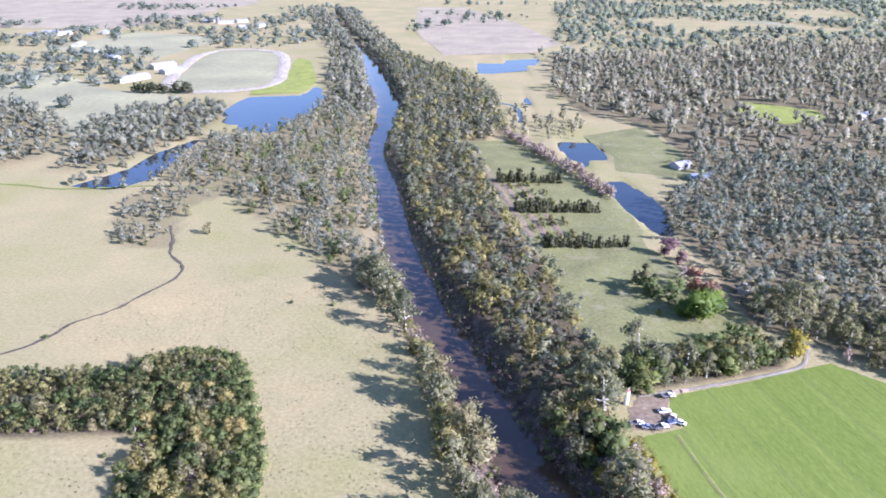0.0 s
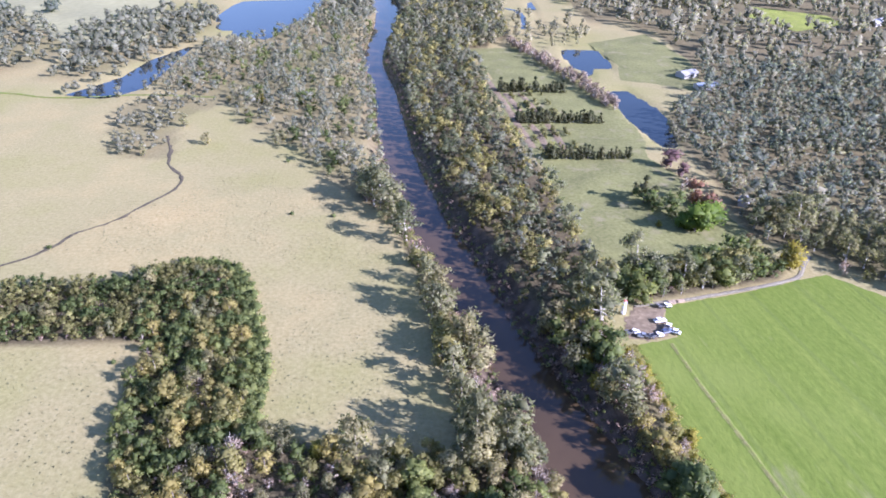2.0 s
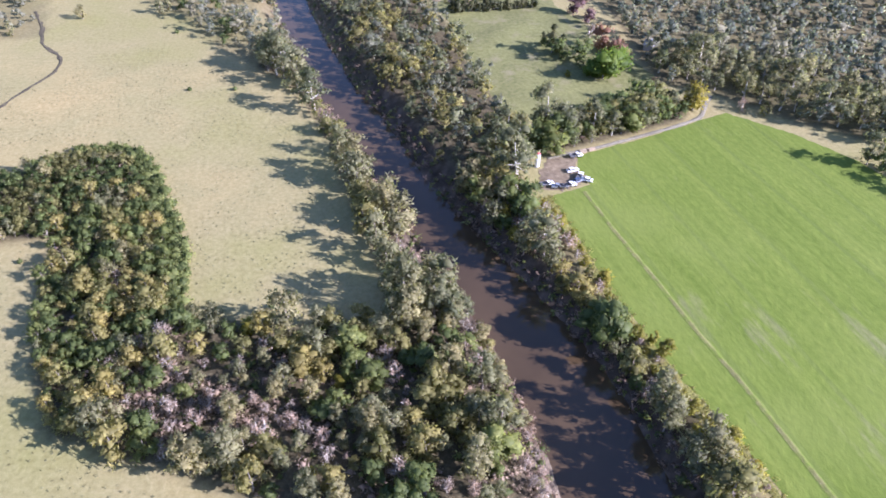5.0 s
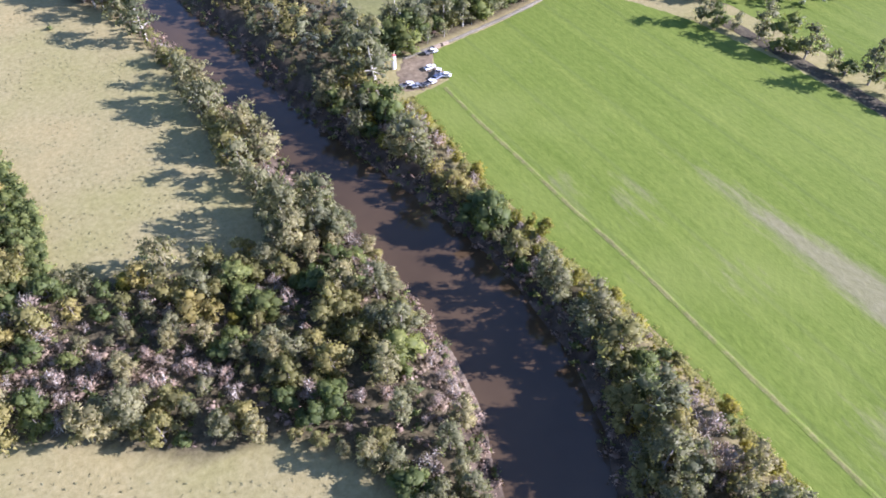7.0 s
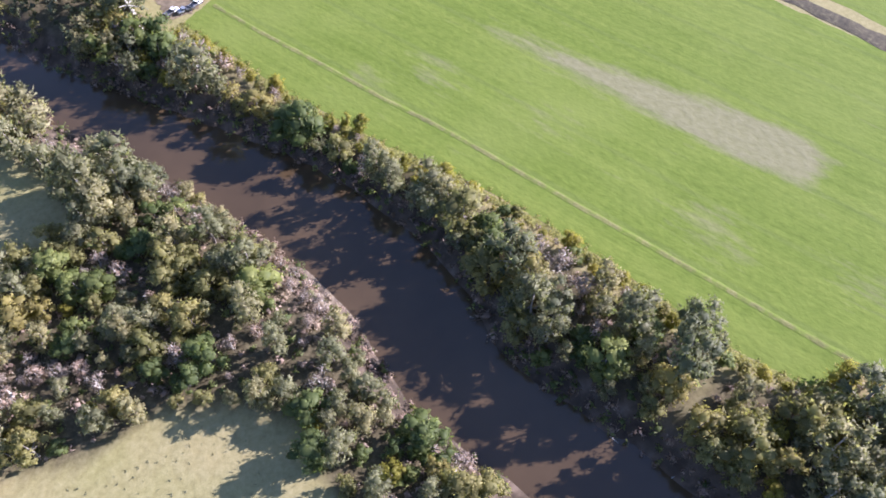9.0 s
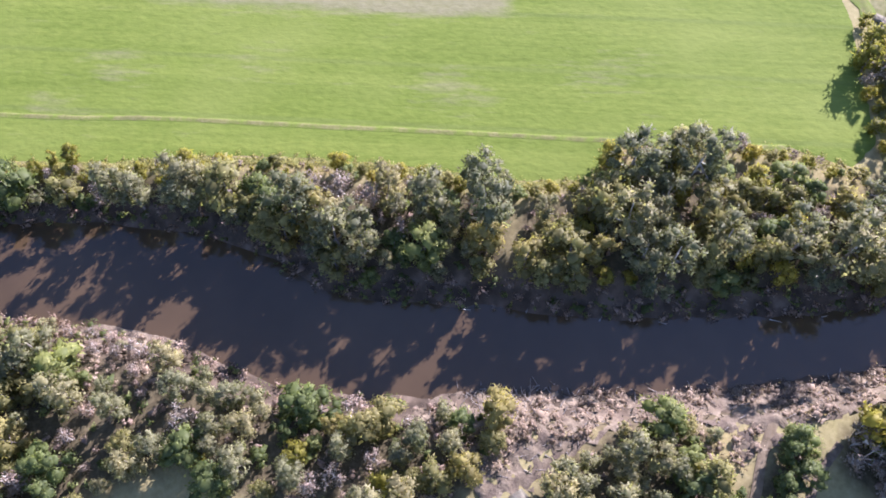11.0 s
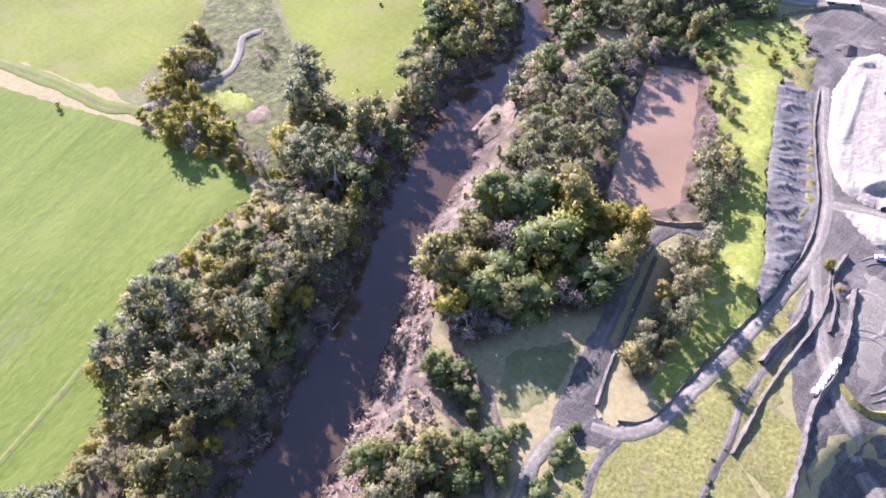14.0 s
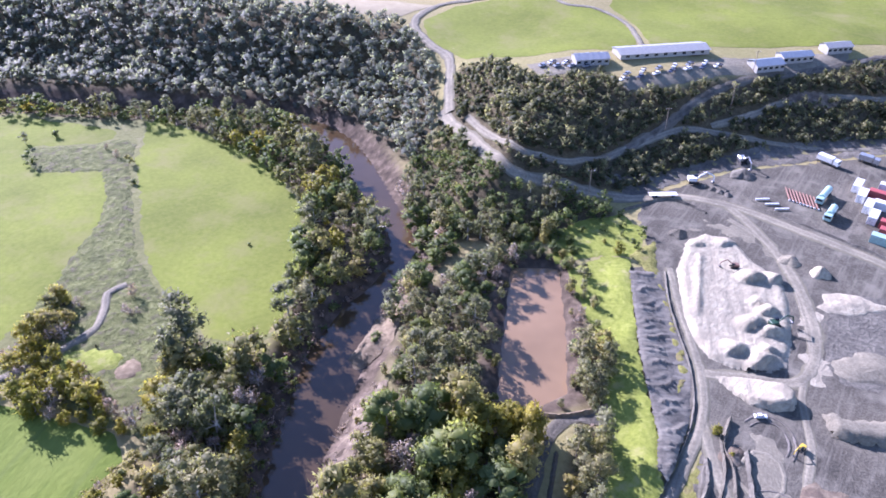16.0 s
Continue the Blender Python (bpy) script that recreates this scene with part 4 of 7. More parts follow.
drape("green_field", [(-158, 690), (-176, 650), (-170, 622), (-126, 634), (-122, 690), (-150, 820), (-170, 850)], 0.45, LUSH, "green verge between racetrack and lagoon", cell=15)

# ---- hillside ways and terraces ----
ribbon("bench_road", [(85, -221), (74, -210), (60, -200), (51, -202), (44, -205), (35, -216), (28, -230), (13, -249), (-4, -257), (-20, -262), (-43, -270), (-80, -290)], 2.6, 0.35, HAUL, "pale gravel bench road along the hillside")
ribbon("ramp_road", [(28, -230), (18, -248), (9, -265), (0, -278), (-9, -288), (-29, -304), (-55, -324), (-100, -355)], 3.4, 0.4, GRAVEL, "grey ramp road climbing to the depot")
ribbon("bench_road", [(3, -257), (-10, -270), (-19, -281), (-31, -291), (-42, -297), (-57, -303), (-90, -322)], 2.6, 0.35, HAUL, "pale upper bench road cut into the slope")
drape("loading_terrace", [(-20, -282), (-31, -286), (-40, -290), (-40, -295), (-30, -294), (-20, -286)], 0.5, PALE, "pale sandy cut terrace on the slope", "terrace", cell=1.5)
# black cover paints in the deep shade on this bare slope
drape("cut_slope", [(20, -206), (14, -216), (-8, -240), (-58, -273), (-95, -294), (-95, -308), (-58, -288), (-14, -258), (2, -240), (20, -222), (33, -210)], 0.25, COAL, "bare cut slope above the quarry yard, its shade painted dark", "slope", cell=2, wobble=0.8, relief=lambda x, y, d: 0.5 * smooth(d / 2) * np.sin(x * 0.8 + np.sin(y)) * np.sin(y * 0.7))
drape("depot_yard", [(40, -258), (24, -272), (4, -297), (-12, -305), (-42, -324), (-40, -312), (-10, -290), (0, -284), (18, -267), (34, -255)], 0.4, HAUL, "pale gravel depot yard on the hilltop", "yard", cell=3)
drape("depot_yard", [(75, -258), (63, -271), (48, -277), (46, -268), (57, -257), (66, -248)], 0.4, HAUL, "pale concrete depot yard beside the sheds", "yard", cell=3)
drape("hill_pasture", [(122, -272), (134, -290), (128, -314), (100, -340), (80, -331), (66, -332), (52, -322), (40, -303), (38, -286), (60, -280), (80, -266), (100, -258)], 0.3, PALE_CROP, "bright green hilltop pasture", cell=5)
drape("hill_pasture", [(60, -338), (70, -500), (-300, -700), (-300, -440), (-120, -372), (-56, -337), (14, -304), (33, -293), (44, -318)], 0.3, PALE_CROP, "bright green pasture rolling over the hilltop", cell=9)
drape("dry_field", [(217, -294), (156, -310), (138, -312), (147, -285), (162, -286), (189, -291)], 0.4, DRY, "dry tan hilltop clearing", cell=5)
ribbon("hill_road", [(90, -342), (79, -330), (63, -330), (48, -318), (36, -290)], 2.6, 0.55, HAUL, "pale lane crossing the hilltop pasture")
ribbon("hill_road", [(60, -380), (110, -335), (133, -317), (138, -298), (134, -282), (121, -269), (108, -259), (100, -240), (94, -226)], 4, 0.55, HAUL, "pale curved road round the wooded hill")

# ---- trees ----
def part(name, mesh, parent, label=""):
    ob = new(name, mesh)
    ob.parent = parent
    return tagged(ob, label) if label else ob


def icosphere(level):
    bm = bmesh.new()
    bmesh.ops.create_icosphere(bm, subdivisions=level, radius=1)
    v = np.array([q.co[:] for q in bm.verts])
    f = np.array([[q.index for q in face.verts] for face in bm.faces])
    bm.free()
    return v, f


ICO = {n: icosphere(n) for n in (1, 2)}
ICO[0] = (np.array([(1, 0, 0), (0, 1, 0), (-1, 0, 0), (0, -1, 0), (0, 0, 1), (0, 0, -1)], float), np.array([(0, 1, 4), (1, 2, 4), (2, 3, 4), (3, 0, 4), (1, 0, 5), (2, 1, 5), (3, 2, 5), (0, 3, 5)]))


def unit(v):
    return v / (np.linalg.norm(v, axis=1, keepdims=True) + 1e-9)


def sprigs(rnd, centre, radius, count, size, squash, middle):
    """Pointed leaf sprays round one bough, leaning outwards; some stand well out. Vertices, triangles, normals."""
    d = rnd.normal(size=(count, 3))
    d[:, 2] = d[:, 2] * 0.85 + 0.25
    d = unit(d)
    out = 0.62 + 0.42 * rnd.uniform(0, 1, (count, 1)) + 0.35 * (rnd.uniform(0, 1, (count, 1)) ** 5)
    at = centre + d * radius * out * squash
    way = unit(d * 0.55 + rnd.normal(0, 0.55, (count, 3)) + (0, 0, 0.15))
    face = d + rnd.normal(0, 0.45, (count, 3)) + (0, 0, 0.35)
    side = unit(np.cross(way, face))
    s = size * rnd.uniform(0.55, 1.45, (count, 1))
    v = np.stack([at - side * s * 0.55 - way * s * 0.7, at + side * s * 0.55 - way * s * 0.6, at + way * s * 1.25], 1).reshape(-1, 3)
    f = np.arange(count * 3).reshape(-1, 3)
    up = np.cross(v[1::3] - v[0::3], v[2::3] - v[0::3])
    wrong = (up * (d + (0, 0, 0.6))).sum(1) < 0
    f[wrong] = f[wrong][:, ::-1]
    n = unit(d * 0.40 + unit(at - middle) * 0.40 + rnd.normal(0, 0.34, (count, 3)) + (0, 0, 0.28))
    return v, f, np.repeat(n, 3, 0)


def crown_data(rnd, boughs, cards, size, level, squash=0.85, core=0.82, heart_shade=-0.22):
    """Vertices, triangles, a tone and a normal for each vertex."""
    vs, fs, ts, ns, at = [], [], [], [], 0
    middle = np.mean([c for c, _ in boughs], 0) - (0, 0, 0.8)
    for centre, radius in boughs:
        shape = np.array([rnd.uniform(0.85, 1.2), rnd.uniform(0.85, 1.2), squash * rnd.uniform(0.75, 1.1)])
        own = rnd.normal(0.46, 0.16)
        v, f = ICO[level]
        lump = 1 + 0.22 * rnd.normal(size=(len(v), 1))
        # bough cores take a darker tone: the crown's inner shade, painted in
        vs.append(centre + v * radius * core * lump * shape), fs.append(f + at), ts.append(np.full(len(v), own + heart_shade) + rnd.normal(0, 0.12, len(v)))
        ns.append(unit(v * 0.6 + 0.4 * unit(vs[-1] - middle) + (0, 0, 0.2)))
        at += len(v)
        count = max(5, int(cards * 1.55 * radius**2))
        v, f, n = sprigs(rnd, centre, radius, count, size, shape, middle)
        vs.append(v), fs.append(f + at), ns.append(n), ts.append(np.repeat(own + rnd.normal(0, 0.19, count), 3))
        at += len(v)
    return np.vstack(vs), np.vstack(fs), np.concatenate(ts), np.vstack(ns)


def leafy(name, v, f, tone, normal, material):
    """A mesh from arrays, with the tones and the soft normals of its sprays."""
    me = bpy.data.meshes.new(name)
    me.vertices.add(len(v)), me.loops.add(len(f) * 3), me.polygons.add(len(f))
    me.vertices.foreach_set("co", v.ravel())
    me.loops.foreach_set("vertex_index", f.ravel())
    me.polygons.foreach_set("loop_start", np.arange(len(f)) * 3)
    me.update(calc_edges=True)
    me.polygons.foreach_set("use_smooth", np.ones(len(f), bool))
    me.attributes.new("tone", "FLOAT", "POINT").data.foreach_set("value", np.clip(tone, 0, 1).astype(np.float32))
    me.materials.append(material)
    me.normals_split_custom_set_from_vertices(normal.tolist())
    return me


def boughs_of(rnd, count, reach, low, high, fat, shape):
    """Bough centres and radii. shape: round, spreading, narrow or cone."""
    out = []
    for k in range(count):
        a, u = rnd.uniform(0, 6.283), (k + rnd.uniform(0.2, 0.8)) / count
        z = low + (high - low) * u
        wide = {"round": math.sin(math.pi * (0.15 + 0.75 * u)), "spreading": 0.55 + 0.45 * math.sin(math.pi * u), "narrow": 0.35, "cone": 0.75 * (1 - u)}[shape]
        r = reach * wide * rnd.uniform(0.35, 0.8)
        out.append((np.array([r * math.cos(a), r * math.sin(a), z]), fat * rnd.uniform(0.5, 1.3) * (1.25 - 0.6 * u if shape == "cone" else 1)))
    return out


def limb(a, b, ra, rb, sides=5):
    a, b = np.array(a, float), np.array(b, float)
    w = (b - a) / np.linalg.norm(b - a)
    u = np.cross(w, (0.3, 0.9, 0.1))
    u /= np.linalg.norm(u)
    t = np.cross(w, u)
    ang = np.arange(sides) * 6.283 / sides
    ring = np.cos(ang)[:, None] * u + np.sin(ang)[:, None] * t
    v = np.vstack([a + ring * ra, b + ring * rb])
    return v, [(k, (k + 1) % sides, sides + (k + 1) % sides, sides + k) for k in range(sides)]


def trunk_mesh(name, rnd, boughs, low, girth, material, twigs=0):
    fork = np.array([rnd.uniform(-0.2, 0.2), rnd.uniform(-0.2, 0.2), low * 0.75])
    top = np.array([rnd.uniform(-0.4, 0.4), rnd.uniform(-0.4, 0.4), max(b[0][2] for b in boughs) * 0.85])
    vs, fs, at = [], [], 0
    pieces = [limb((0, 0, -0.6), fork, girth, girth * 0.75, 7), limb(fork, top, girth * 0.75, girth * 0.2)]
    pieces += [limb(fork + (top - fork) * rnd.uniform(0, 0.4), c, girth * 0.45, girth * 0.12) for c, _ in boughs[:6]]
    for c, r in boughs:
        pieces += [limb(c * (0.9, 0.9, 0.85), c + unit(rnd.normal(0, 1, (1, 3)) + (0, 0, 0.5))[0] * r * rnd.uniform(0.8, 1.35), girth * 0.2, girth * 0.05, 3) for _ in range(twigs)]
    for n, (v, f) in enumerate(pieces):
        # each limb grows out of a point of the wood before it
        joint = int(np.argmin(np.linalg.norm(np.vstack(vs) - v[0], axis=1))) if n else 0
        fs += [tuple(joint if n and k == 0 else k + at for k in q) for q in f]
        vs.append(v)
        at += len(v)
    return mesh_of(name, np.vstack(vs), fs, material, True)


# kind: boughs, reach, crown base, crown top, bough radius, clump density, clump size, shape, girth, bark, core
KINDS = {
    "gum": (26, 4.8, 3.2, 10.4, 1.22, 23, 0.29, "spreading", 0.34, PALEBARK, 0.58),
    "river_oak": (25, 3.5, 1.6, 9.4, 1.18, 23, 0.29, "round", 0.28, BARK, 0.58),
    "thicket": (22, 3.5, 0.8, 5.6, 1.18, 22, 0.25, "round", 0.24, BARK, 0.72),
    "olive": (21, 3.3, 1.2, 6.2, 1.14, 23, 0.26, "round", 0.24, BARK, 0.66),
    "willow": (19, 3.0, 0.9, 5.8, 1.12, 24, 0.26, "round", 0.24, BARK, 0.62),
    "bare": (17, 2.9, 1.1, 5.6, 1.0, 24, 0.20, "round", 0.20, PALEBARK, 0.32),
    "conifer": (10, 1.2, 0.7, 5.3, 0.8, 30, 0.26, "cone", 0.16, BARK, 0.85),
    "lime": (18, 4.2, 1.2, 6.6, 1.7, 18, 0.30, "round", 0.3, BARK, 0.85),
    "russet": (11, 2.3, 1.0, 4.8, 1.15, 21, 0.27, "round", 0.18, BARK, 0.8),
    "crimson": (11, 2.1, 0.9, 4.4, 1.05, 21, 0.27, "round", 0.18, BARK, 0.8),
    "shrub": (6, 0.9, 0.4, 1.2, 0.7, 28, 0.22, "round", 0.08, BARK, 0.85),
}
WORDS = {
    "gum": ("gum_tree", "grey-green gum tree with pale trunk and open crown", "tree", "gum trees"),
    "river_oak": ("river_oak", "grey-olive river oak with feathery crown", "tree", "river oaks"),
    "thicket": ("thicket_tree", "dense dark green rounded thicket tree", "tree", "thicket trees"),
    "olive": ("scrub_tree", "olive-brown leafy scrub tree", "tree", "scrub trees"),
    "willow": ("willow_tree", "yellow autumn willow tree", "tree", "willows"),
    "bare": ("bare_tree", "leafless grey-pink twiggy tree", "tree", "bare trees"),
    "conifer": ("conifer", "narrow dark conifer in a windbreak row", "tree", "windbreak conifers"),
    "lime": ("garden_tree", "bright green broad-crowned garden tree", "tree", "garden trees"),
    "russet": ("garden_tree", "russet autumn garden tree", "tree", "garden trees"),
    "crimson": ("garden_tree", "crimson-leaved ornamental garden tree", "tree", "garden trees"),
    "shrub": ("shrub", "low dark green rounded shrub", "shrub", "shrubs"),
}
models = {}


def tree_model(kind, variant, rough):
    """An Empty with trunk and crown under it, made once for each variant; rough ones stand farther off."""
    rnd = np.random.RandomState(sum(map(ord, kind)) * 10 + variant)
    boughs_n, reach, low, high, fat, dense, size, shape, girth, bark, core = KINDS[kind]
    boughs = boughs_of(rnd, boughs_n if not rough else max(4, boughs_n * 3 // 4), reach, low, high, fat * (1.25 if rough else 1), shape)
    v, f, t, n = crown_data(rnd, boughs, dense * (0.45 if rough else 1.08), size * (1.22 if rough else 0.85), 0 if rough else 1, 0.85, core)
    name, label, category, group = WORDS[kind]
    root = tagged(new(name), label, category, group)
    part("trunk", trunk_mesh("trunk", rnd, boughs, low, girth, bark, 4 if kind == "bare" else 0), root)
    part("crown", leafy("crown", v, f, t, n, LEAVES["thicket" if kind == "shrub" else kind]), root)
    return root


def plant(kind, x, y, z, scale=1.0, rough=False, rnd=random):
    variant = rnd.randrange(2 if rough else 5)
    key = (kind, variant, rough)
    s = scale * rnd.choice((0.58, 0.72, 0.85, 0.96, 1.06, 1.2, 1.4)) * rnd.uniform(0.94, 1.06)
    m = pose(x, y, z - 0.1, rnd.uniform(-4, 4), rnd.uniform(-4, 4), rnd.uniform(0, 360)) @ Matrix.Diagonal((s * rnd.uniform(0.9, 1.1), s * rnd.uniform(0.9, 1.1), s * rnd.uniform(0.88, 1.14), 1))
    if key not in models:
        models[key] = tree_model(*key)
        models[key].matrix_basis = m
        return models[key]
    ob = copy_thing(models[key], Matrix.Identity(4))
    ob.matrix_basis = m
    return ob


def scatter(poly, gap, seed, margin=0.5, keep_out=(), dry=0.8):
    """Uneven, well-spaced places inside a stretch of the plan."""
    rnd = np.random.RandomState(seed)
    p = np.array(poly)
    lo, hi = p.min(0), p.max(0)
    n = int((hi - lo).prod() / gap**2 * 6)
    x, y = rnd.uniform(lo[0], hi[0], n), rnd.uniform(lo[1], hi[1], n)
    ok = depth_in(x, y, poly) > margin
    for other in keep_out:
        ok &= ~inside(x, y, other)
    x, y = x[ok], y[ok]
    d, along, _ = line_distance(x, y, RIVER, 30)
    ok = d > np.interp(along, np.arange(len(RIVER)), RIVER[:, 2]) + dry
    for line, wide in ways:
        ok &= line_distance(x, y, line, wide + 1)[0] > wide
    cells, out = {}, []
    for px, py in zip(x[ok].tolist(), y[ok].tolist()):
        c = (int(px // gap), int(py // gap))
        if all((px - q[0]) ** 2 + (py - q[1]) ** 2 >= gap * gap for i in (-1, 0, 1) for j in (-1, 0, 1) for q in cells.get((c[0] + i, c[1] + j), ())):
            cells.setdefault(c, []).append((px, py))
            out.append((px, py))
    return out


stands = []


def wood(poly, gap, mix, seed, scale=1.0, keep_out=(), margin=0.5, dry=0.8):
    """Trees of several kinds in one stretch; mix is a row of (kind, share, scale)."""
    rnd = random.Random(seed)
    for x, y in scatter(poly, gap, seed, margin, keep_out, dry):
        shares = [w * math.exp(4.5 * noise.noise((x * 0.075, y * 0.075, 7.7 * n))) for n, (_, w, _) in enumerate(mix)]
        kind, _, s = rnd.choices(mix, shares)[0]
        stands.append((kind, x, y, scale * s))


def mass(name, spots, material, label, seed, category="woodland", boughs_n=3, reach=2.2, low=3.0, high=8.0, fat=2.6, cards=2.4, size=0.9, squash=1.0, core=0.85, open_sky=0.0, heart_shade=-0.3):
    """A far wood or undergrowth: many low-detail plants joined into one."""
    rnd = np.random.RandomState(seed)
    moulds = []
    for k in range(8):
        boughs = boughs_of(rnd, boughs_n, reach, low, high, fat, "spreading")
        moulds.append(crown_data(rnd, boughs, cards, size, 0, 0.9, core, heart_shade))
    vs, fs, ts, ns, at = [], [], [], [], 0
    xs, ys = np.array([s[0] for s in spots]), np.array([s[1] for s in spots])
    zs = land(xs, ys)
    for spot, z in zip(spots, zs):
        v, f, t, n = moulds[rnd.randint(8)]
        a, s = rnd.uniform(0, 6.283), rnd.uniform(0.55, 1.4) * (spot[2] if len(spot) > 2 else 1)
        c, sn = math.cos(a) * s, math.sin(a) * s
        vs.append(np.stack([v[:, 0] * c - v[:, 1] * sn + spot[0], v[:, 0] * sn + v[:, 1] * c + spot[1], v[:, 2] * s * squash + z], 1))
        ns.append(np.stack([(n[:, 0] * c - n[:, 1] * sn) / s, (n[:, 0] * sn + n[:, 1] * c) / s, n[:, 2] + open_sky], 1))
        fs.append(f + at)
        ts.append(t + rnd.normal(0, 0.16))
        at += len(v)
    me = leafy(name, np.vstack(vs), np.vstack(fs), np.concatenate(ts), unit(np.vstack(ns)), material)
    return tagged(new(name, me), label, category, kind="stuff")


def grow_stands(cap=290):
    """The nearest trees of each kind as things of their own; those past the cap joined, kind by kind."""
    for kind in KINDS:
        row = sorted((s for s in stands if s[0] == kind), key=lambda s: math.hypot(s[1] - 35, s[2] - 10))
        rnd = random.Random(len(row))
        if not row:
            continue
        zs = land(np.array([q[1] for q in row]), np.array([q[2] for q in row])).tolist()
        for (_, x, y, s), z in zip(row[:cap], zs):
            plant(kind, x, y, z, s, math.hypot(x - 35, y - 10) > 110, rnd)
        if len(row) > cap:
            b, reach, low, high, fat, *_ = KINDS[kind]
            mass("more_" + WORDS[kind][0] + "s", [(x, y, s) for _, x, y, s in row[cap:]], LEAVES[kind], "farther stand of " + WORDS[kind][1] + "s", len(row), boughs_n=11, reach=reach, low=low, high=high, fat=fat * 1.05, cards=9, size=0.34, core=0.68)


# near woods, tree by tree
OAKS = [("river_oak", 5, 1.0), ("gum", 1, 0.9), ("olive", 2, 0.95), ("bare", 1, 0.75)]
wood(WEST_BANK_A, 3.4, OAKS, 11, scale=1.06, dry=4.2)
WATERSIDE = [(16, 113), (22, 92), (27, 74), (28, 56), (40, 50), (40, 73), (35, 92), (28, 113)]
BRUSHLAND = [(-58, 106), (-40, 106), (-22, 100), (-16, 90), (-26, 82), (-40, 82), (-50, 93)]
wood(WEST_BANK_B, 3.5, [("thicket", 1.8, 0.9), ("river_oak", 6, 0.85), ("olive", 3.5, 0.95), ("bare", 2.0, 0.75), ("willow", 0.3, 0.7)], 12, dry=4.0, keep_out=[BRUSHLAND, WATERSIDE])
wood(WATERSIDE, 3.0, [("bare", 5, 0.62), ("river_oak", 3, 0.6), ("olive", 1.2, 0.6)], 27, dry=1.6)
wood(BRUSHLAND, 3.4, [("bare", 5, 0.6), ("river_oak", 2, 0.6), ("thicket", 0.5, 0.6)], 28)
wood(THICKET, 2.35, [("thicket", 5, 0.68), ("olive", 9, 0.66), ("river_oak", 0.6, 0.5), ("bare", 0.12, 0.6)], 13, margin=1.2)
wood(EAST_BELT_A, 3.2, [("gum", 2.2, 0.9), ("thicket", 2.2, 1.05), ("river_oak", 2.5, 0.9), ("olive", 3, 1.05), ("bare", 3.4, 0.95), ("willow", 1.3, 0.8)], 14, dry=3.2, scale=1.15, margin=3.2)
wood(EAST_BELT_B, 3.5, [("gum", 3.2, 0.95), ("thicket", 3.4, 1.15), ("olive", 4, 1.1), ("willow", 1.5, 0.85), ("bare", 1.8, 0.85)], 15, dry=4.0, scale=1.1, margin=3.4)
wood(SAND_WOOD, 3.1, [("thicket", 4, 0.95), ("river_oak", 2, 0.75), ("olive", 2, 0.85)], 16)
wood(HEDGE_B, 2.7, [("thicket", 5, 0.62)], 17)
wood(KNOLL, 3.7, [("thicket", 5, 1.0), ("willow", 2.5, 0.95), ("olive", 2, 1.0), ("bare", 1.5, 0.85), ("river_oak", 1, 0.75)], 18, scale=1.38)
wood(POND_WEST, 3.6, [("gum", 2.5, 0.8), ("river_oak", 4, 0.8), ("olive", 3, 0.9), ("thicket", 2.5, 0.9), ("bare", 1, 0.8)], 19, scale=0.82, margin=1.5)
wood(POND_EAST, 2.9, [("river_oak", 4, 0.7), ("olive", 1.5, 0.7)], 20)
wood(FIELD_HEDGE, 3.2, [("willow", 4, 0.8), ("bare", 3, 0.75), ("olive", 0.6, 0.7)], 21, margin=0.2)
wood([(34, -162), (40, -172), (34, -186), (22, -195), (13, -188), (13, -174), (24, -170)], 5.0, [("thicket", 3, 0.4), ("willow", 1, 0.4)], 35)
for k, (x, y) in enumerate(curve_through(SILT_POND + SILT_POND[:1], 3.4)):
    c = np.array(SILT_POND).mean(0)
    d = np.array([x, y]) - c
    d = d / np.linalg.norm(d) * (2.6 + 1.6 * math.sin(k * 2.3))
    if math.sin(k * 5.1) > -0.75:
        stands.append((("olive", "thicket", "river_oak", "bare")[k % 4], x + d[0], y + d[1], 0.34 + 0.08 * (k % 3)))
wood([(53, -84), (59, -84), (63, -104), (58, -106), (52, -92)], 3.2, [("bare", 3, 0.5), ("river_oak", 2, 0.5), ("olive", 2, 0.5)], 31)
wood([(30, -160), (46, -160), (52, -166), (42, -178), (30, -174)], 3.4, [("thicket", 4, 0.6), ("olive", 1, 0.6)], 29)
wood([(29, -160), (24, -160), (14, -134), (19, -130)], 3.6, [("river_oak", 3, 0.45), ("olive", 2, 0.45), ("bare", 1, 0.5)], 30)
wood(ROAD_TREES, 3.0, [("gum", 3, 0.68), ("thicket", 3, 1.05), ("olive", 1.2, 0.95)], 22)
wood([(108, 216), (122, 206), (141, 186), (160, 170), (186, 154), (200, 168), (150, 214), (112, 238)], 4.6, [("gum", 5, 0.8), ("river_oak", 1, 0.8)], 26)
wood(EAST_BELT_C, 4.0, [("gum", 2, 0.75), ("thicket", 3, 1.0), ("willow", 1.0, 0.85), ("olive", 2, 0.95)], 23, dry=3.5)
wood(SOUTH_BANK, 3.6, [("river_oak", 2, 0.75), ("bare", 2, 0.75), ("thicket", 2, 0.85)], 24)
wood(SPUR, 3.1, [("thicket", 5, 0.68), ("gum", 2.5, 0.5), ("olive", 0.6, 0.6)], 25)

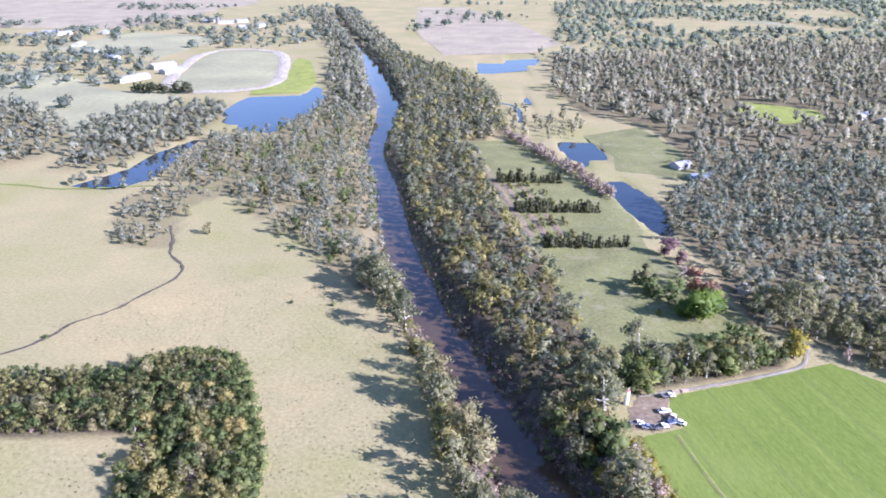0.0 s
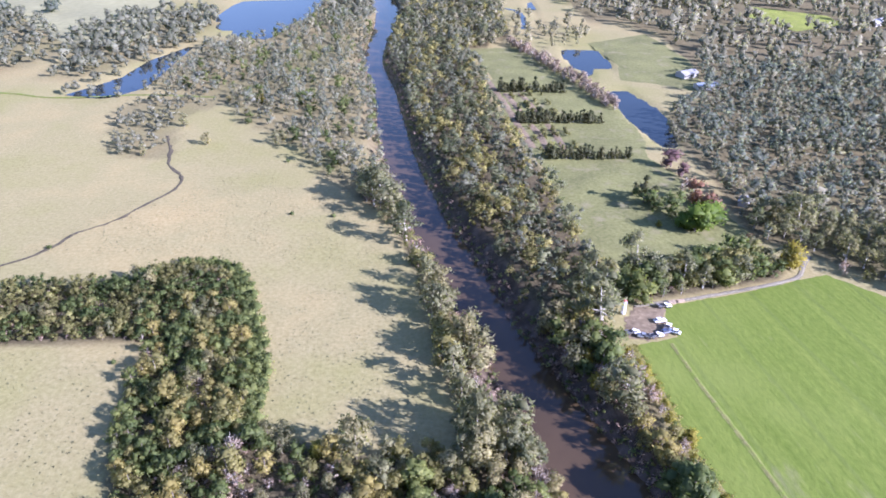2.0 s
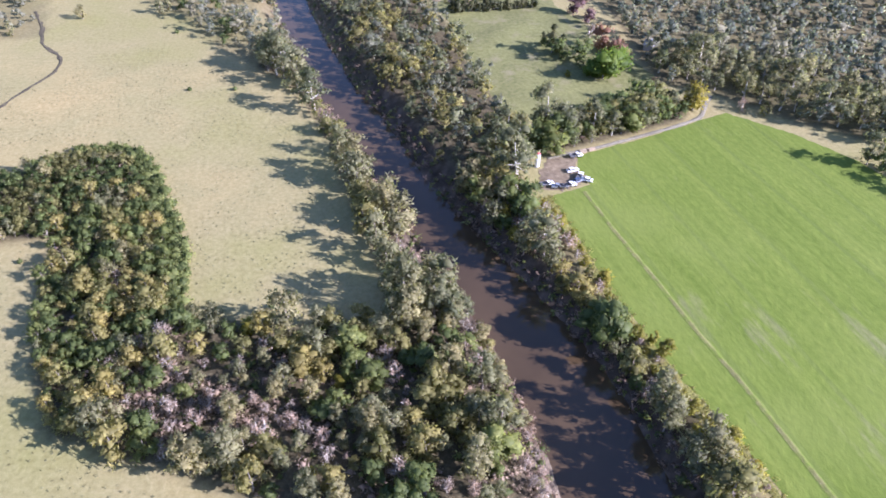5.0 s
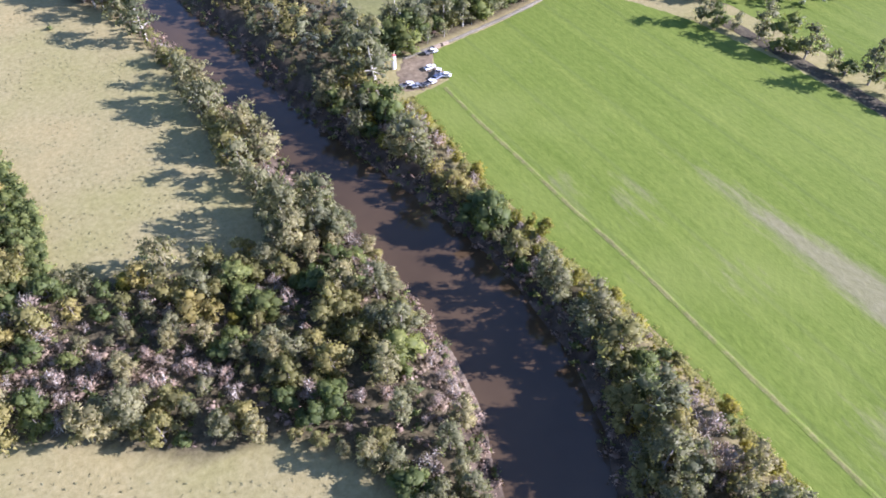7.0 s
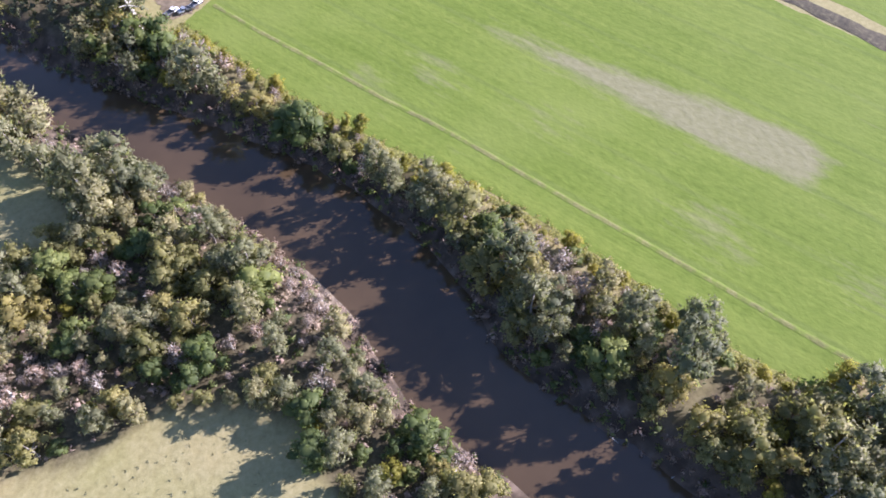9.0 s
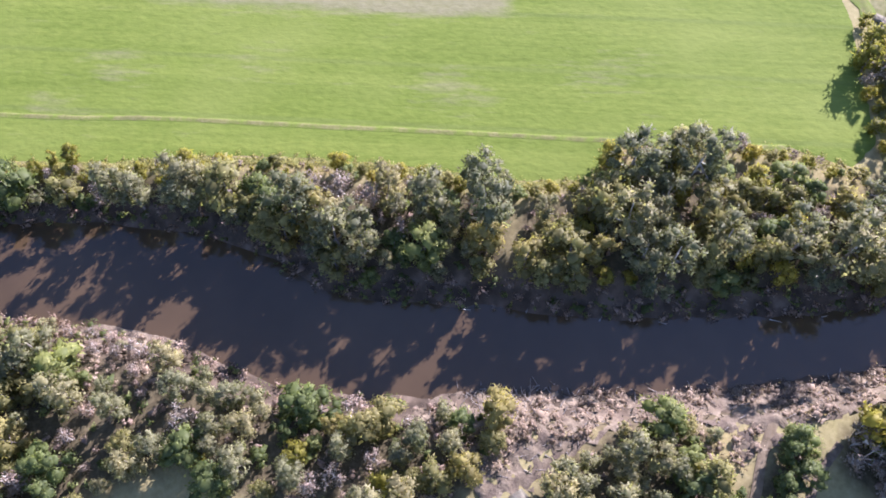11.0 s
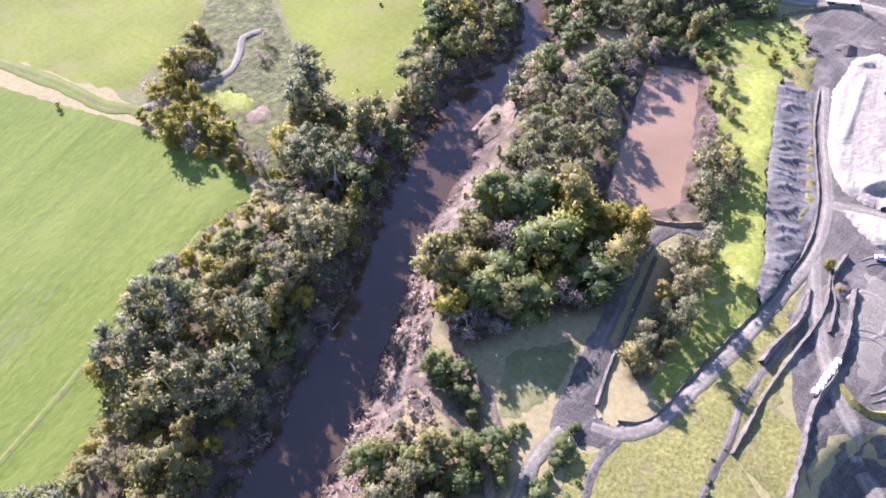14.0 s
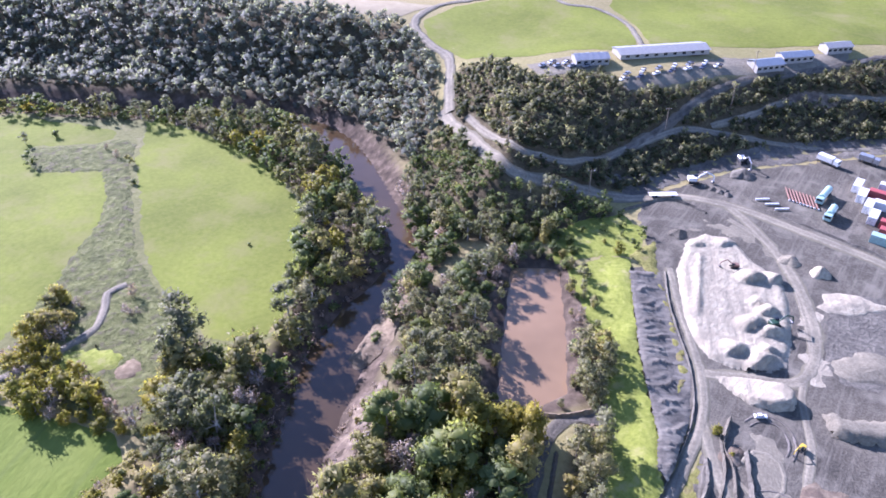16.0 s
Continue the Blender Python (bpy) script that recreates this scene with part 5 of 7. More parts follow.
# single trees and bushes that stand apart
for kind, x, y, s in [
    ("thicket", 75.5, 246, 1.1), ("conifer", 74.5, 249, 1.7), ("thicket", 77.5, 236, 1.2), ("conifer", 79, 239, 1.8), ("conifer", 76.5, 242, 1.6), ("thicket", 87, 238, 1.3), ("thicket", 83, 233, 1.0), ("willow", 77, 223, 0.75), ("olive", 83, 228, 0.95), ("lime", 89, 219.5, 1.25), ("lime", 92.5, 222, 1.05), ("lime", 86, 222, 0.95),
    ("russet", 95.5, 243, 1.35), ("russet", 101.5, 232.5, 1.15), ("russet", 99, 237, 1.0), ("crimson", 97.5, 265, 1.15), ("crimson", 95.5, 275.5, 1.2), ("crimson", 100, 270, 0.9), ("bare", 94, 252, 0.8), ("russet", 105, 211, 0.75),
    ("willow", 112.5, 195, 0.95), ("willow", 113, 197.5, 0.85), ("bare", 128, 192, 0.8), ("olive", 134, 188, 0.6), ("gum", 60, 188, 0.95), ("gum", 64, 182, 1.0),
    ("gum", 44, 160, 1.35), ("gum", 46, 166, 1.3), ("gum", 49, 171, 1.1), ("gum", 41, 172, 1.3), ("gum", 50, 180, 1.0), ("gum", 55, 178, 0.9), ("gum", 47, 186, 1.1), ("gum", 84, -16, 1.35), ("gum", 86, -22, 1.45), ("gum", 89, -26, 1.3), ("gum", 85, -28, 1.3), ("gum", 73, 12, 1.3), ("gum", 75, 8, 1.2),
    ("river_oak", 151, 157, 1.02), ("thicket", 154, 154, 1.18), ("river_oak", 158, 150, 1.07), ("river_oak", 162, 143, 1.18), ("thicket", 165, 136, 1.28), ("river_oak", 168, 129, 1.23), ("river_oak", 171, 122, 1.18), ("thicket", 173, 118, 1.38), ("river_oak", 176, 112, 1.18), ("river_oak", 178, 105, 1.07), ("thicket", 180, 98, 1.0),
    ("shrub", -55, 230, 0.9), ("shrub", -40, 228, 1.0), ("shrub", -86, 145, 0.8), ("shrub", -24, 116, 1.0), ("shrub", -23, 120, 0.9), ("shrub", -131, 204, 1.2),
    ("river_oak", -106, 297, 0.55), ("river_oak", -75, 298, 0.6), ("river_oak", -72, 300, 0.5), ("shrub", -66, 278, 1.5), ("willow", -86, 336, 0.5), ("willow", -93, 354, 0.5), ("river_oak", -123, 319, 0.6), ("river_oak", -98, 336, 0.6), ("river_oak", -111, 354, 0.6), ("river_oak", -129, 284, 0.7),
    ("olive", 159, -54, 0.55), ("olive", 150, -93, 0.6), ("willow", 146, -86, 0.8), ("bare", 134, -103, 0.7), ("bare", 128, -98, 0.6), ("shrub", 120, -135, 0.8), ("conifer", 128, -84, 0.3),
    ("gum", 235, -157, 0.55), ("thicket", 220, -146, 0.65), ("bare", 204, -165, 0.5), ("bare", 196, -162, 0.45), ("olive", 188, -160, 0.5), ("shrub", 177, -150, 1.4), ("shrub", 229, -166, 1.8), ("bare", 130, -97, 0.7), ("bare", 124, -76, 0.6), ("willow", 140, -70, 0.9), ("willow", 136, -73, 0.9), ("willow", 128, -69, 0.9), ("willow", 122, -69, 0.85), ("willow", 150, -85, 0.6), ("willow", 117, -73, 0.7), ("bare", 108, -69, 0.8), ("bare", 101, -68, 0.8), ("willow", 95, -67, 0.7), ("willow", -14.5, -115.5, 0.36), ("willow", -17.8, -110.5, 0.3),
    ("willow", 47, -67, 1.25), ("willow", 42, -61, 1.3), ("willow", 44, -64, 1.0), ("willow", 33, -87, 0.8), ("willow", 22, -89, 0.9), ("willow", 27, -99, 1.0), ("willow", 24, -97, 0.9), ("willow", 21, -93, 0.8), ("willow", 66, 70, 1.45), ("willow", 63, 94, 0.9), ("willow", 62, 98, 0.8), ("willow", 73, 40, 0.8), ("willow", 75, 22, 0.8), ("willow", 86, -12, 0.9), ("willow", 94, -26, 0.9), ("willow", 57, 118, 0.8), ("willow", 52, 140, 0.8), ("willow", 13, 46, 0.85), ("willow", 17, 30, 0.8)]:
    stands.append((kind, x, y, s))
for k, (x, y) in enumerate([(11, -54), (11.4, -51.5), (11, -49.5), (11.2, -47.5), (10.4, -45.6), (10.8, -44), (11, -42), (10.2, -40.2), (10, -38), (9.2, -36), (8, -33), (6.5, -31), (6, -46), (6, -42), (5, -39), (5, -37), (4, -34), (12, -41), (9, -35), (8.6, -39), (20, -48), (18.5, -47.5), (20, -45.5), (19, -49.5)]):
    stands.append(("shrub", x, y, (1.2 if k < 12 else 0.95) + 0.12 * (k % 4)))
for x, y in [(-12, -66), (-11, -63), (-12, -59), (-12.6, -57), (-12, -55), (-11, -76), (24, -160), (20, -140), (13, -140), (13, -128)]:
    stands.append(("shrub", x, y, 0.62))
for x0, x1, y in ((44, 82, 284), (36, 78, 328), (30, 67, 375)):
    for k in range(int((x1 - x0) / 1.5)):
        stands.append(("conifer", x0 + 1.5 * k, y + 0.3 * math.sin(k * 2.1), 1.1))
for k in range(26):
    u = k / 25
    stands.append(("bare", 45 + 41 * u + 1.5 * math.sin(k * 3.3), 483 - 136 * u + 2 * math.cos(k * 2.3), 0.85))
field_edge = curve_through([(51, 150), (53.5, 138), (56.5, 115), (62, 88), (68, 70), (73, 46), (75, 28), (77, 4), (81, -10), (91, -15), (95, -32), (97, -48), (95, -60)], 2.3)
for k, (x, y) in enumerate(field_edge):
    stands.append((("willow", "bare", "olive", "willow", "thicket", "bare", "willow")[k * 5 % 7], x - 1.2 + 1.1 * math.sin(k * 3.7), y, 0.5 + 0.16 * math.sin(k * 1.9)))
grow_stands()

# undergrowth and farther woods
GARDEN_ROWS = [(x + 0.5 * math.sin(y), y) for y0, y1 in ((288, 324), (332, 371), (379, 388)) for y in np.arange(y0, y1, 2.4) for x in (40 + (330 - y) * 0.09, 45 + (330 - y) * 0.09, 50 + (330 - y) * 0.09, 56 + (330 - y) * 0.09) if math.sin(y * 3.1 + x) > -0.3]
mass("orchard", GARDEN_ROWS, LEAVES["olive"], "rows of low orchard shrubs between windbreaks", 54, "shrubs", 3, 0.9, 0.5, 1.8, 0.9, 8, 0.34)
low_banks = [(x + k * (w + d), y + 0.9 * math.sin(n * 2.7 + d)) for n, (x, y, w) in enumerate(curve_through(RIVER[::2], 1.9)) if -110 < y < 560 for k, d in ((1, 0.4), (1, 2.3), (1, 4.2), (-1, 0.7), (-1, 2.6)) if not (k < 0 and y < 16) and math.sin(n * 1.7 + d * 3) > -0.75]
mass("bank_scrub", low_banks[::2], LEAVES["thicket"], "dark scrub reaching down the river banks", 57, "undergrowth", 2, 0.8, 0.3, 1.3, 0.8, 18, 0.2, core=0.5)
mass("bank_scrub", low_banks[1::2], LEAVES["bare"], "twiggy grey-brown scrub down the river banks", 58, "undergrowth", 2, 0.8, 0.3, 1.3, 0.8, 18, 0.18, core=0.4)
under = [s for n, poly in enumerate((WEST_BANK_A, WEST_BANK_B, THICKET, EAST_BELT_A, EAST_BELT_B, SAND_WOOD, HEDGE_B, KNOLL, POND_WEST, POND_EAST, EAST_BELT_C, SOUTH_BANK, ROAD_TREES)) for s in scatter(poly, 2.3, 60 + n, 1.9, dry=1.0)]
mass("undergrowth", under[::2], LEAVES["thicket"], "tangled dark green undergrowth below the trees", 51, "undergrowth", 2, 0.8, 0.4, 1.0, 1.0, 9, 0.27, core=0.6)
mass("undergrowth", under[1::2], LEAVES["bare"], "dry brown brushwood below the trees", 52, "undergrowth", 2, 0.8, 0.3, 0.9, 0.9, 11, 0.22, core=0.5)
vine_line = curve_through([(-82, 195), (-68, 193), (-60, 182), (-50, 156), (-45, 138), (-44, 120)], 1.1)
mass("vine_hedge", [(x + dx + 0.6 * math.sin(k * 5.1), y + 0.5 * math.cos(k * 3.3)) for k, (x, y) in enumerate(vine_line) for dx in (-2.4, -1, 0.3)], LEAVES["thicket"], "smooth low green vines edging the thicket", 55, "hedge", 2, 0.7, 0.5, 1.3, 1.25, 14, 0.24)
rim = curve_through([(52, 154), (54.5, 138), (57.5, 115), (63, 88), (69, 70), (74, 46), (76, 28), (78, 4), (82, -9), (92, -14), (96, -32), (98, -48), (96, -60)], 0.5) + (1.0, 0)
mass("dry_reeds", [(x - 0.3 + 1.1 * math.sin(k * 7.1), y + 0.6 * math.cos(k * 5.3)) for k, (x, y) in enumerate(rim)] + [(x - 2.6 + 1.2 * math.sin(k * 4.3), y + 0.5 * math.cos(k * 2.9)) for k, (x, y) in enumerate(rim)] + [(x - 1.4 + 0.9 * math.sin(k * 3.7), y + 0.3 * math.sin(k)) for k, (x, y) in enumerate(rim)], LEAVES["reed"], "feathery yellow dry grass along the crop edge", 53, "grass", 1, 0.4, 0.0, 0.12, 0.75, 22, 0.2, squash=0.45, core=0.5, heart_shade=0.0)
CLEARING = [(253, 606), (300, 573), (298, 542), (254, 522), (235, 571)]
east = scatter(EAST_WOOD, 4.7, 31, keep_out=[CLEARING, [(108, 216), (122, 206), (141, 186), (160, 170), (186, 154), (200, 168), (150, 214), (112, 238)]])
near_east = [s for s in east if s[1] < 420]
# farther woods wear the leaf colours with haze painted in
mass("gum_wood", [s for k, s in enumerate(near_east) if k % 5 < 3], LEAVES["hazed_blue_gum"], "hazy grey-green gum woodland east of the river", 31, boughs_n=7, reach=2.9, low=2.2, high=7.6, fat=1.25, cards=6.5, size=0.42, core=0.72, open_sky=0.22)
mass("gum_wood", [s for k, s in enumerate(near_east) if k % 5 >= 3], LEAVES["hazy_gum"], "hazy pale grey-olive gum woodland east of the river", 30, boughs_n=7, reach=2.9, low=2.2, high=7.6, fat=1.25, cards=6.5, size=0.42, core=0.72, open_sky=0.22)
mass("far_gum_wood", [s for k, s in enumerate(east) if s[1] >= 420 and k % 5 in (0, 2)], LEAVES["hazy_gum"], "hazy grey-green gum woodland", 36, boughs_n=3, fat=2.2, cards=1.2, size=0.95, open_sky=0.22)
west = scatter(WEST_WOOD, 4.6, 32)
mass("river_wood", [s for k, s in enumerate(west) if k % 3 == 0], LEAVES["hazy_gum"], "hazy grey-olive swamp oak wood beside the river", 32, boughs_n=8, reach=2.3, low=1.2, high=6.5, fat=1.1, cards=9, size=0.36, core=0.68, open_sky=0.22)
mass("river_wood", [s for k, s in enumerate(west) if k % 3 == 1], LEAVES["hazed_blue_gum"], "hazy grey-green swamp wood beside the river", 40, boughs_n=8, reach=2.5, low=1.4, high=7, fat=1.15, cards=9, size=0.36, core=0.68, open_sky=0.22)
mass("river_wood", [s for k, s in enumerate(west) if k % 6 == 2], LEAVES["thicket"], "dark green swamp wood beside the river", 39, boughs_n=8, reach=2.2, low=0.8, high=5, fat=1.15, cards=9, size=0.36, core=0.68, open_sky=0.22)
mass("scrub_wood", scatter(SCRUB, 3.6, 37)[::2], LEAVES["hazy_gum"], "grey twiggy swamp scrub in the pasture", 37, boughs_n=4, reach=1.6, low=1, high=4, fat=1.1, cards=5, size=0.4)
arm_side = [(x + dx * 1.2, y + dy * 1.2) for k, (x, y) in enumerate(curve_through(ARM + ARM[:1], 4.5)) for dx, dy in ((5 * math.sin(k * 2.1), 5 * math.cos(k * 2.1)),) if depth_in(np.array([x + dx * 1.2]), np.array([y + dy * 1.2]), ARM)[0] < -0.5]
mass("scrub_wood", arm_side, LEAVES["hazy_gum"], "grey swamp oaks lining the backwater", 79, boughs_n=4, reach=1.6, low=1, high=5, fat=1.4, cards=4, size=0.45)
mass("far_scrub", scatter(FAR_WEST, 7.5, 38) + scatter(LAKE_WOOD, 6.0, 39), LEAVES["hazy_gum"], "hazy scattered gum wood beyond the pasture", 38, low=2, high=6, fat=2.2, cards=2.2, size=0.8)
belt = scatter(EAST_BELT_N, 4.3, 33, dry=4.5)
mass("belt_wood", [s for k, s in enumerate(belt) if k % 3 == 1], LEAVES["gum"], "grey-green riverside wood on the east bank", 33, boughs_n=8, reach=2.9, low=1.8, high=8.4, fat=1.3, cards=8, size=0.38, core=0.68, open_sky=0.12)
mass("belt_wood", [s for k, s in enumerate(belt) if k % 3 == 2], LEAVES["hazy_gum"], "pale grey-green riverside wood on the east bank", 86, boughs_n=8, reach=2.9, low=1.8, high=8.4, fat=1.3, cards=8, size=0.38, core=0.68, open_sky=0.12)
mass("belt_wood", [s for k, s in enumerate(belt) if k % 3 == 0], LEAVES["olive"], "olive riverside wood on the east bank", 29, boughs_n=8, reach=2.7, low=1.2, high=7.0, fat=1.3, cards=8, size=0.38, core=0.68, open_sky=0.12)
FLATS_WOOD = [(-49, 648), (-14, 678), (34, 679), (51, 612), (39, 482), (25, 466), (6, 449), (-21, 465), (-41, 533)]
POND_COPSE = [(66, 526), (89, 540), (106, 514), (90, 471), (67, 468)]
LANE_COPSE = [(50, 577), (66, 566), (57, 467), (46, 475)]
flat_spots = scatter(FLATS_WOOD, 5.5, 81, dry=6) + scatter(POND_COPSE, 6.5, 82) + scatter(LANE_COPSE, 7.0, 83)
mass("flats_wood", flat_spots, LEAVES["hazy_gum"], "open grey-green woodland on the river flats", 84, boughs_n=5, reach=2.6, low=1.8, high=7, fat=1.6, cards=4, size=0.55, core=0.74)
hedge_bank = [(x + dx, y + dy) for k, (x, y) in enumerate(curve_through([(44, 475), (56, 446), (66, 413), (76, 391), (81, 365), (86, 351)], 3.2)) for dx, dy in ((1.6 * math.sin(k * 2.2), 1.6 * math.cos(k * 3.1)), (3 + math.sin(k * 1.3), 2 * math.cos(k)))]
mass("hedge_bank", hedge_bank, LEAVES["brush"], "broad leafless hedge beside the farm ponds", 85, "hedge", 6, 2.2, 1.0, 4.6, 1.3, 9, 0.36, core=0.6)
hill = scatter(HILL_WOOD, 3.5, 34)
# hill crowns: normals tipped up and cores lightened, standing in for haze
mass("hill_wood", hill[::2], LEAVES["hazed_blue_gum"], "dense hazy grey-green forest on the hillside", 33, boughs_n=6, low=2, high=5.5, reach=2.6, fat=1.45, cards=5, size=0.46, core=0.74, heart_shade=-0.1, open_sky=1.4)
mass("hill_wood", hill[1::2], LEAVES["hazed_blue_gum"], "dense hazy blue-green forest on the hillside", 34, boughs_n=6, low=2, high=5, reach=2.6, fat=1.45, cards=5, size=0.46, core=0.74, heart_shade=-0.1, open_sky=1.4)
slope = scatter(HILL_BUSH, 1.95, 80)
mass("slope_bushes", slope[::2], LEAVES["gum"], "grey-green bushes on the quarry slopes", 56, low=0.6, high=2.4, reach=1.2, fat=1.15, cards=9, size=0.32, core=0.7)
mass("slope_bushes", slope[1::2], LEAVES["conifer"], "dense dark green bushes on the quarry slopes", 35, low=0.6, high=2.2, reach=1.2, fat=1.15, cards=9, size=0.32, core=0.7)


def patchy(poly, gap, seed, cut, grain=0.006, dry=2.0):
    """Open woodland: places kept where a broad noise is high."""
    return [s for s in scatter(poly, gap, seed, dry=dry) if noise.noise((s[0] * grain, s[1] * grain, seed)) > cut]


far = patchy([(110, 860), (420, 980), (800, 1000), (1500, 1500), (1700, 2300), (700, 2300), (250, 1700), (190, 1200)], 15, 41, -0.12)
far += patchy([(-900, 620), (-300, 560), (-300, 640), (-330, 900), (-420, 1200), (-1100, 1300)], 15, 42, -0.05)
far += patchy([(-420, 930), (-180, 920), (-130, 1100), (-180, 1600), (-700, 1600)], 17, 43, 0.02)
far += patchy([(-40, 900), (120, 900), (240, 1700), (-100, 1700)], 22, 44, 0.18)
far += patchy([(-1600, 1600), (1800, 2300), (2400, 3600), (-2400, 3600)], 40, 45, 0.0, 0.003)
mass("far_wood", far, LEAVES["hazed_blue_gum"], "hazy woods and tree lines on the far flats", 46, boughs_n=1, low=3, high=5, reach=2, fat=5.2, cards=0.6, size=1.9)
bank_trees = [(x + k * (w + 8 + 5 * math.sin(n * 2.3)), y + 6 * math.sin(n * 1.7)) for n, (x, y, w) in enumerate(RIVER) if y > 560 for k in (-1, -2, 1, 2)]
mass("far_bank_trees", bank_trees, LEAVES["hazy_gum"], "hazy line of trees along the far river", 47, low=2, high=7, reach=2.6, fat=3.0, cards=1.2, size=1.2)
flats = [(-49, 250), (-30, 236), (-20, 207), (-10, 190), (-6, 168), (-2, 147), (0, 129), (-2, 116), (-40, 122), (-44, 138), (-50, 156), (-62, 184), (-90, 200), (-140, 200), (-120, 240), (-80, 270)]
tufts = [s for s in scatter(flats, 1.35, 48) + scatter([(-81, 150), (-78, 130), (-73, 110), (-64, 90), (-52, 80), (-20, 64), (3, 56), (4, 44), (-20, 40), (-150, 60), (-150, 149)], 1.5, 49) if noise.noise((s[0] * 0.12, s[1] * 0.12, 3.1)) > -0.1]
mass("grass_tussocks", tufts, LEAVES["tussock"], "dry grass tussocks dotted over the pasture", 50, "grass", 1, 0.1, 0.0, 0.05, 0.27, 40, 0.15, core=0.5, heart_shade=0.05, open_sky=0.8)

# ---- made things ----
def solid(name, pieces, material, parent, label="", bevel=0.03, at=None):
    """One mesh of boxes ('box', centre, size, turn about z), tubes ('tube', a, b, r) and cones ('cone', a, b, ra, rb)."""
    bm = bmesh.new()
    for kind, *a in pieces:
        if kind == "box":
            c, size, *turn = a
            m = pose(*c, 0, 0, turn[0] if turn else 0) @ Matrix.Diagonal((*size, 1))
            made = bmesh.ops.create_cube(bm, size=1, matrix=m)
            if bevel:
                edges = list({e for v in made["verts"] for e in v.link_edges})
                bmesh.ops.bevel(bm, geom=edges, offset=min(bevel, min(size) * 0.3), segments=1, affect="EDGES")
        else:
            p, q, ra = Vector(a[0]), Vector(a[1]), a[2]
            rb = a[3] if len(a) > 3 else ra
            m = Matrix.Translation((p + q) / 2) @ (q - p).to_track_quat("Z", "Y").to_matrix().to_4x4()
            bmesh.ops.create_cone(bm, cap_ends=True, segments=12, radius1=ra, radius2=max(rb, 0.001), depth=(q - p).length, matrix=m)
    me = bpy.data.meshes.new(name)
    bm.to_mesh(me)
    bm.free()
    me.materials.append(material)
    ob = new(name, me)
    if parent:
        ob.parent = parent
    if at:
        ob.location = at
    return tagged(ob, label) if label else ob


def root(name, x, y, turn, label, category, group="", lift=0.0, scale=1.0):
    ob = tagged(new(name), label, category, group)
    ob.matrix_basis = pose(x, y, ground_at(x, y) + lift, 0, 0, turn) @ Matrix.Diagonal((scale, scale, scale, 1))
    return ob


PAINT_W = paint("white_paint", (0.78, 0.78, 0.76), 0.35)
PAINT_S = paint("silver_paint", (0.45, 0.46, 0.48), 0.3, 0.6)
PAINT_B = paint("dark_blue_paint", (0.06, 0.08, 0.14), 0.3)
PAINT_R = paint("faded_red_paint", (0.42, 0.10, 0.09), 0.5)
PAINT_T = paint("pale_teal_paint", (0.36, 0.52, 0.48), 0.45)
PAINT_G = paint("dark_green_paint", (0.03, 0.07, 0.04), 0.4)
PAINT_Y = paint("yellow_paint", (0.60, 0.42, 0.05), 0.45)
GLASS = paint("dark_window_glass", (0.02, 0.025, 0.03), 0.08)
RUBBER = paint("black_rubber", (0.02, 0.02, 0.02), 0.8)
ROOF = paint("pale_sheet_roof", (0.37, 0.36, 0.34), 0.5, 0.2)
ROOF_G = paint("grey_sheet_roof", (0.36, 0.37, 0.39), 0.45, 0.3)
ROOF_B = paint("blue_grey_roof", (0.25, 0.29, 0.34), 0.45, 0.2)
WALL = paint("cream_cladding", (0.36, 0.35, 0.32), 0.7)
RUST = paint("rusty_steel", (0.20, 0.11, 0.08), 0.75)
TIMBER = soil("weathered_timber", (0.22, 0.17, 0.12), (0.34, 0.27, 0.20), (0.46, 0.38, 0.29), grain=2.5, patch=0.4)
LAMP = paint("lamp_glass", (0.6, 0.6, 0.58), 0.15)
STEEL = paint("dull_steel", (0.20, 0.20, 0.21), 0.5, 0.6)


def car(x, y, turn, colour, label, lift=0.25):
    r = root("car", x, y, turn, label, "car", "parked vehicles", lift, 0.82)
    solid("body", [("box", (0, 0, 0.62), (4.4, 1.8, 0.62)), ("box", (1.75, 0, 0.80), (0.9, 1.6, 0.2))], colour, r, bevel=0.15)
    solid("cabin", [("box", (-0.3, 0, 1.15), (2.3, 1.55, 0.55))], GLASS, r, "dark glazed cabin", bevel=0.2)
    solid("roof", [("box", (-0.35, 0, 1.45), (1.7, 1.4, 0.06))], colour, r)
    for sx in (1.35, -1.35):
        for sy in (0.86, -0.86):
            w = solid("wheel", [("tube", (sx, sy - 0.11, 0.33), (sx, sy + 0.11, 0.33), 0.33)], RUBBER, r)
            solid("rim", [("tube", (sx, sy - 0.125, 0.33), (sx, sy + 0.125, 0.33), 0.2)], STEEL, w, "dull steel rim")
    for sy in (0.62, -0.62):
        solid("headlight", [("box", (2.19, sy, 0.72), (0.06, 0.34, 0.16))], LAMP, r, "clear glass headlight")
    return r


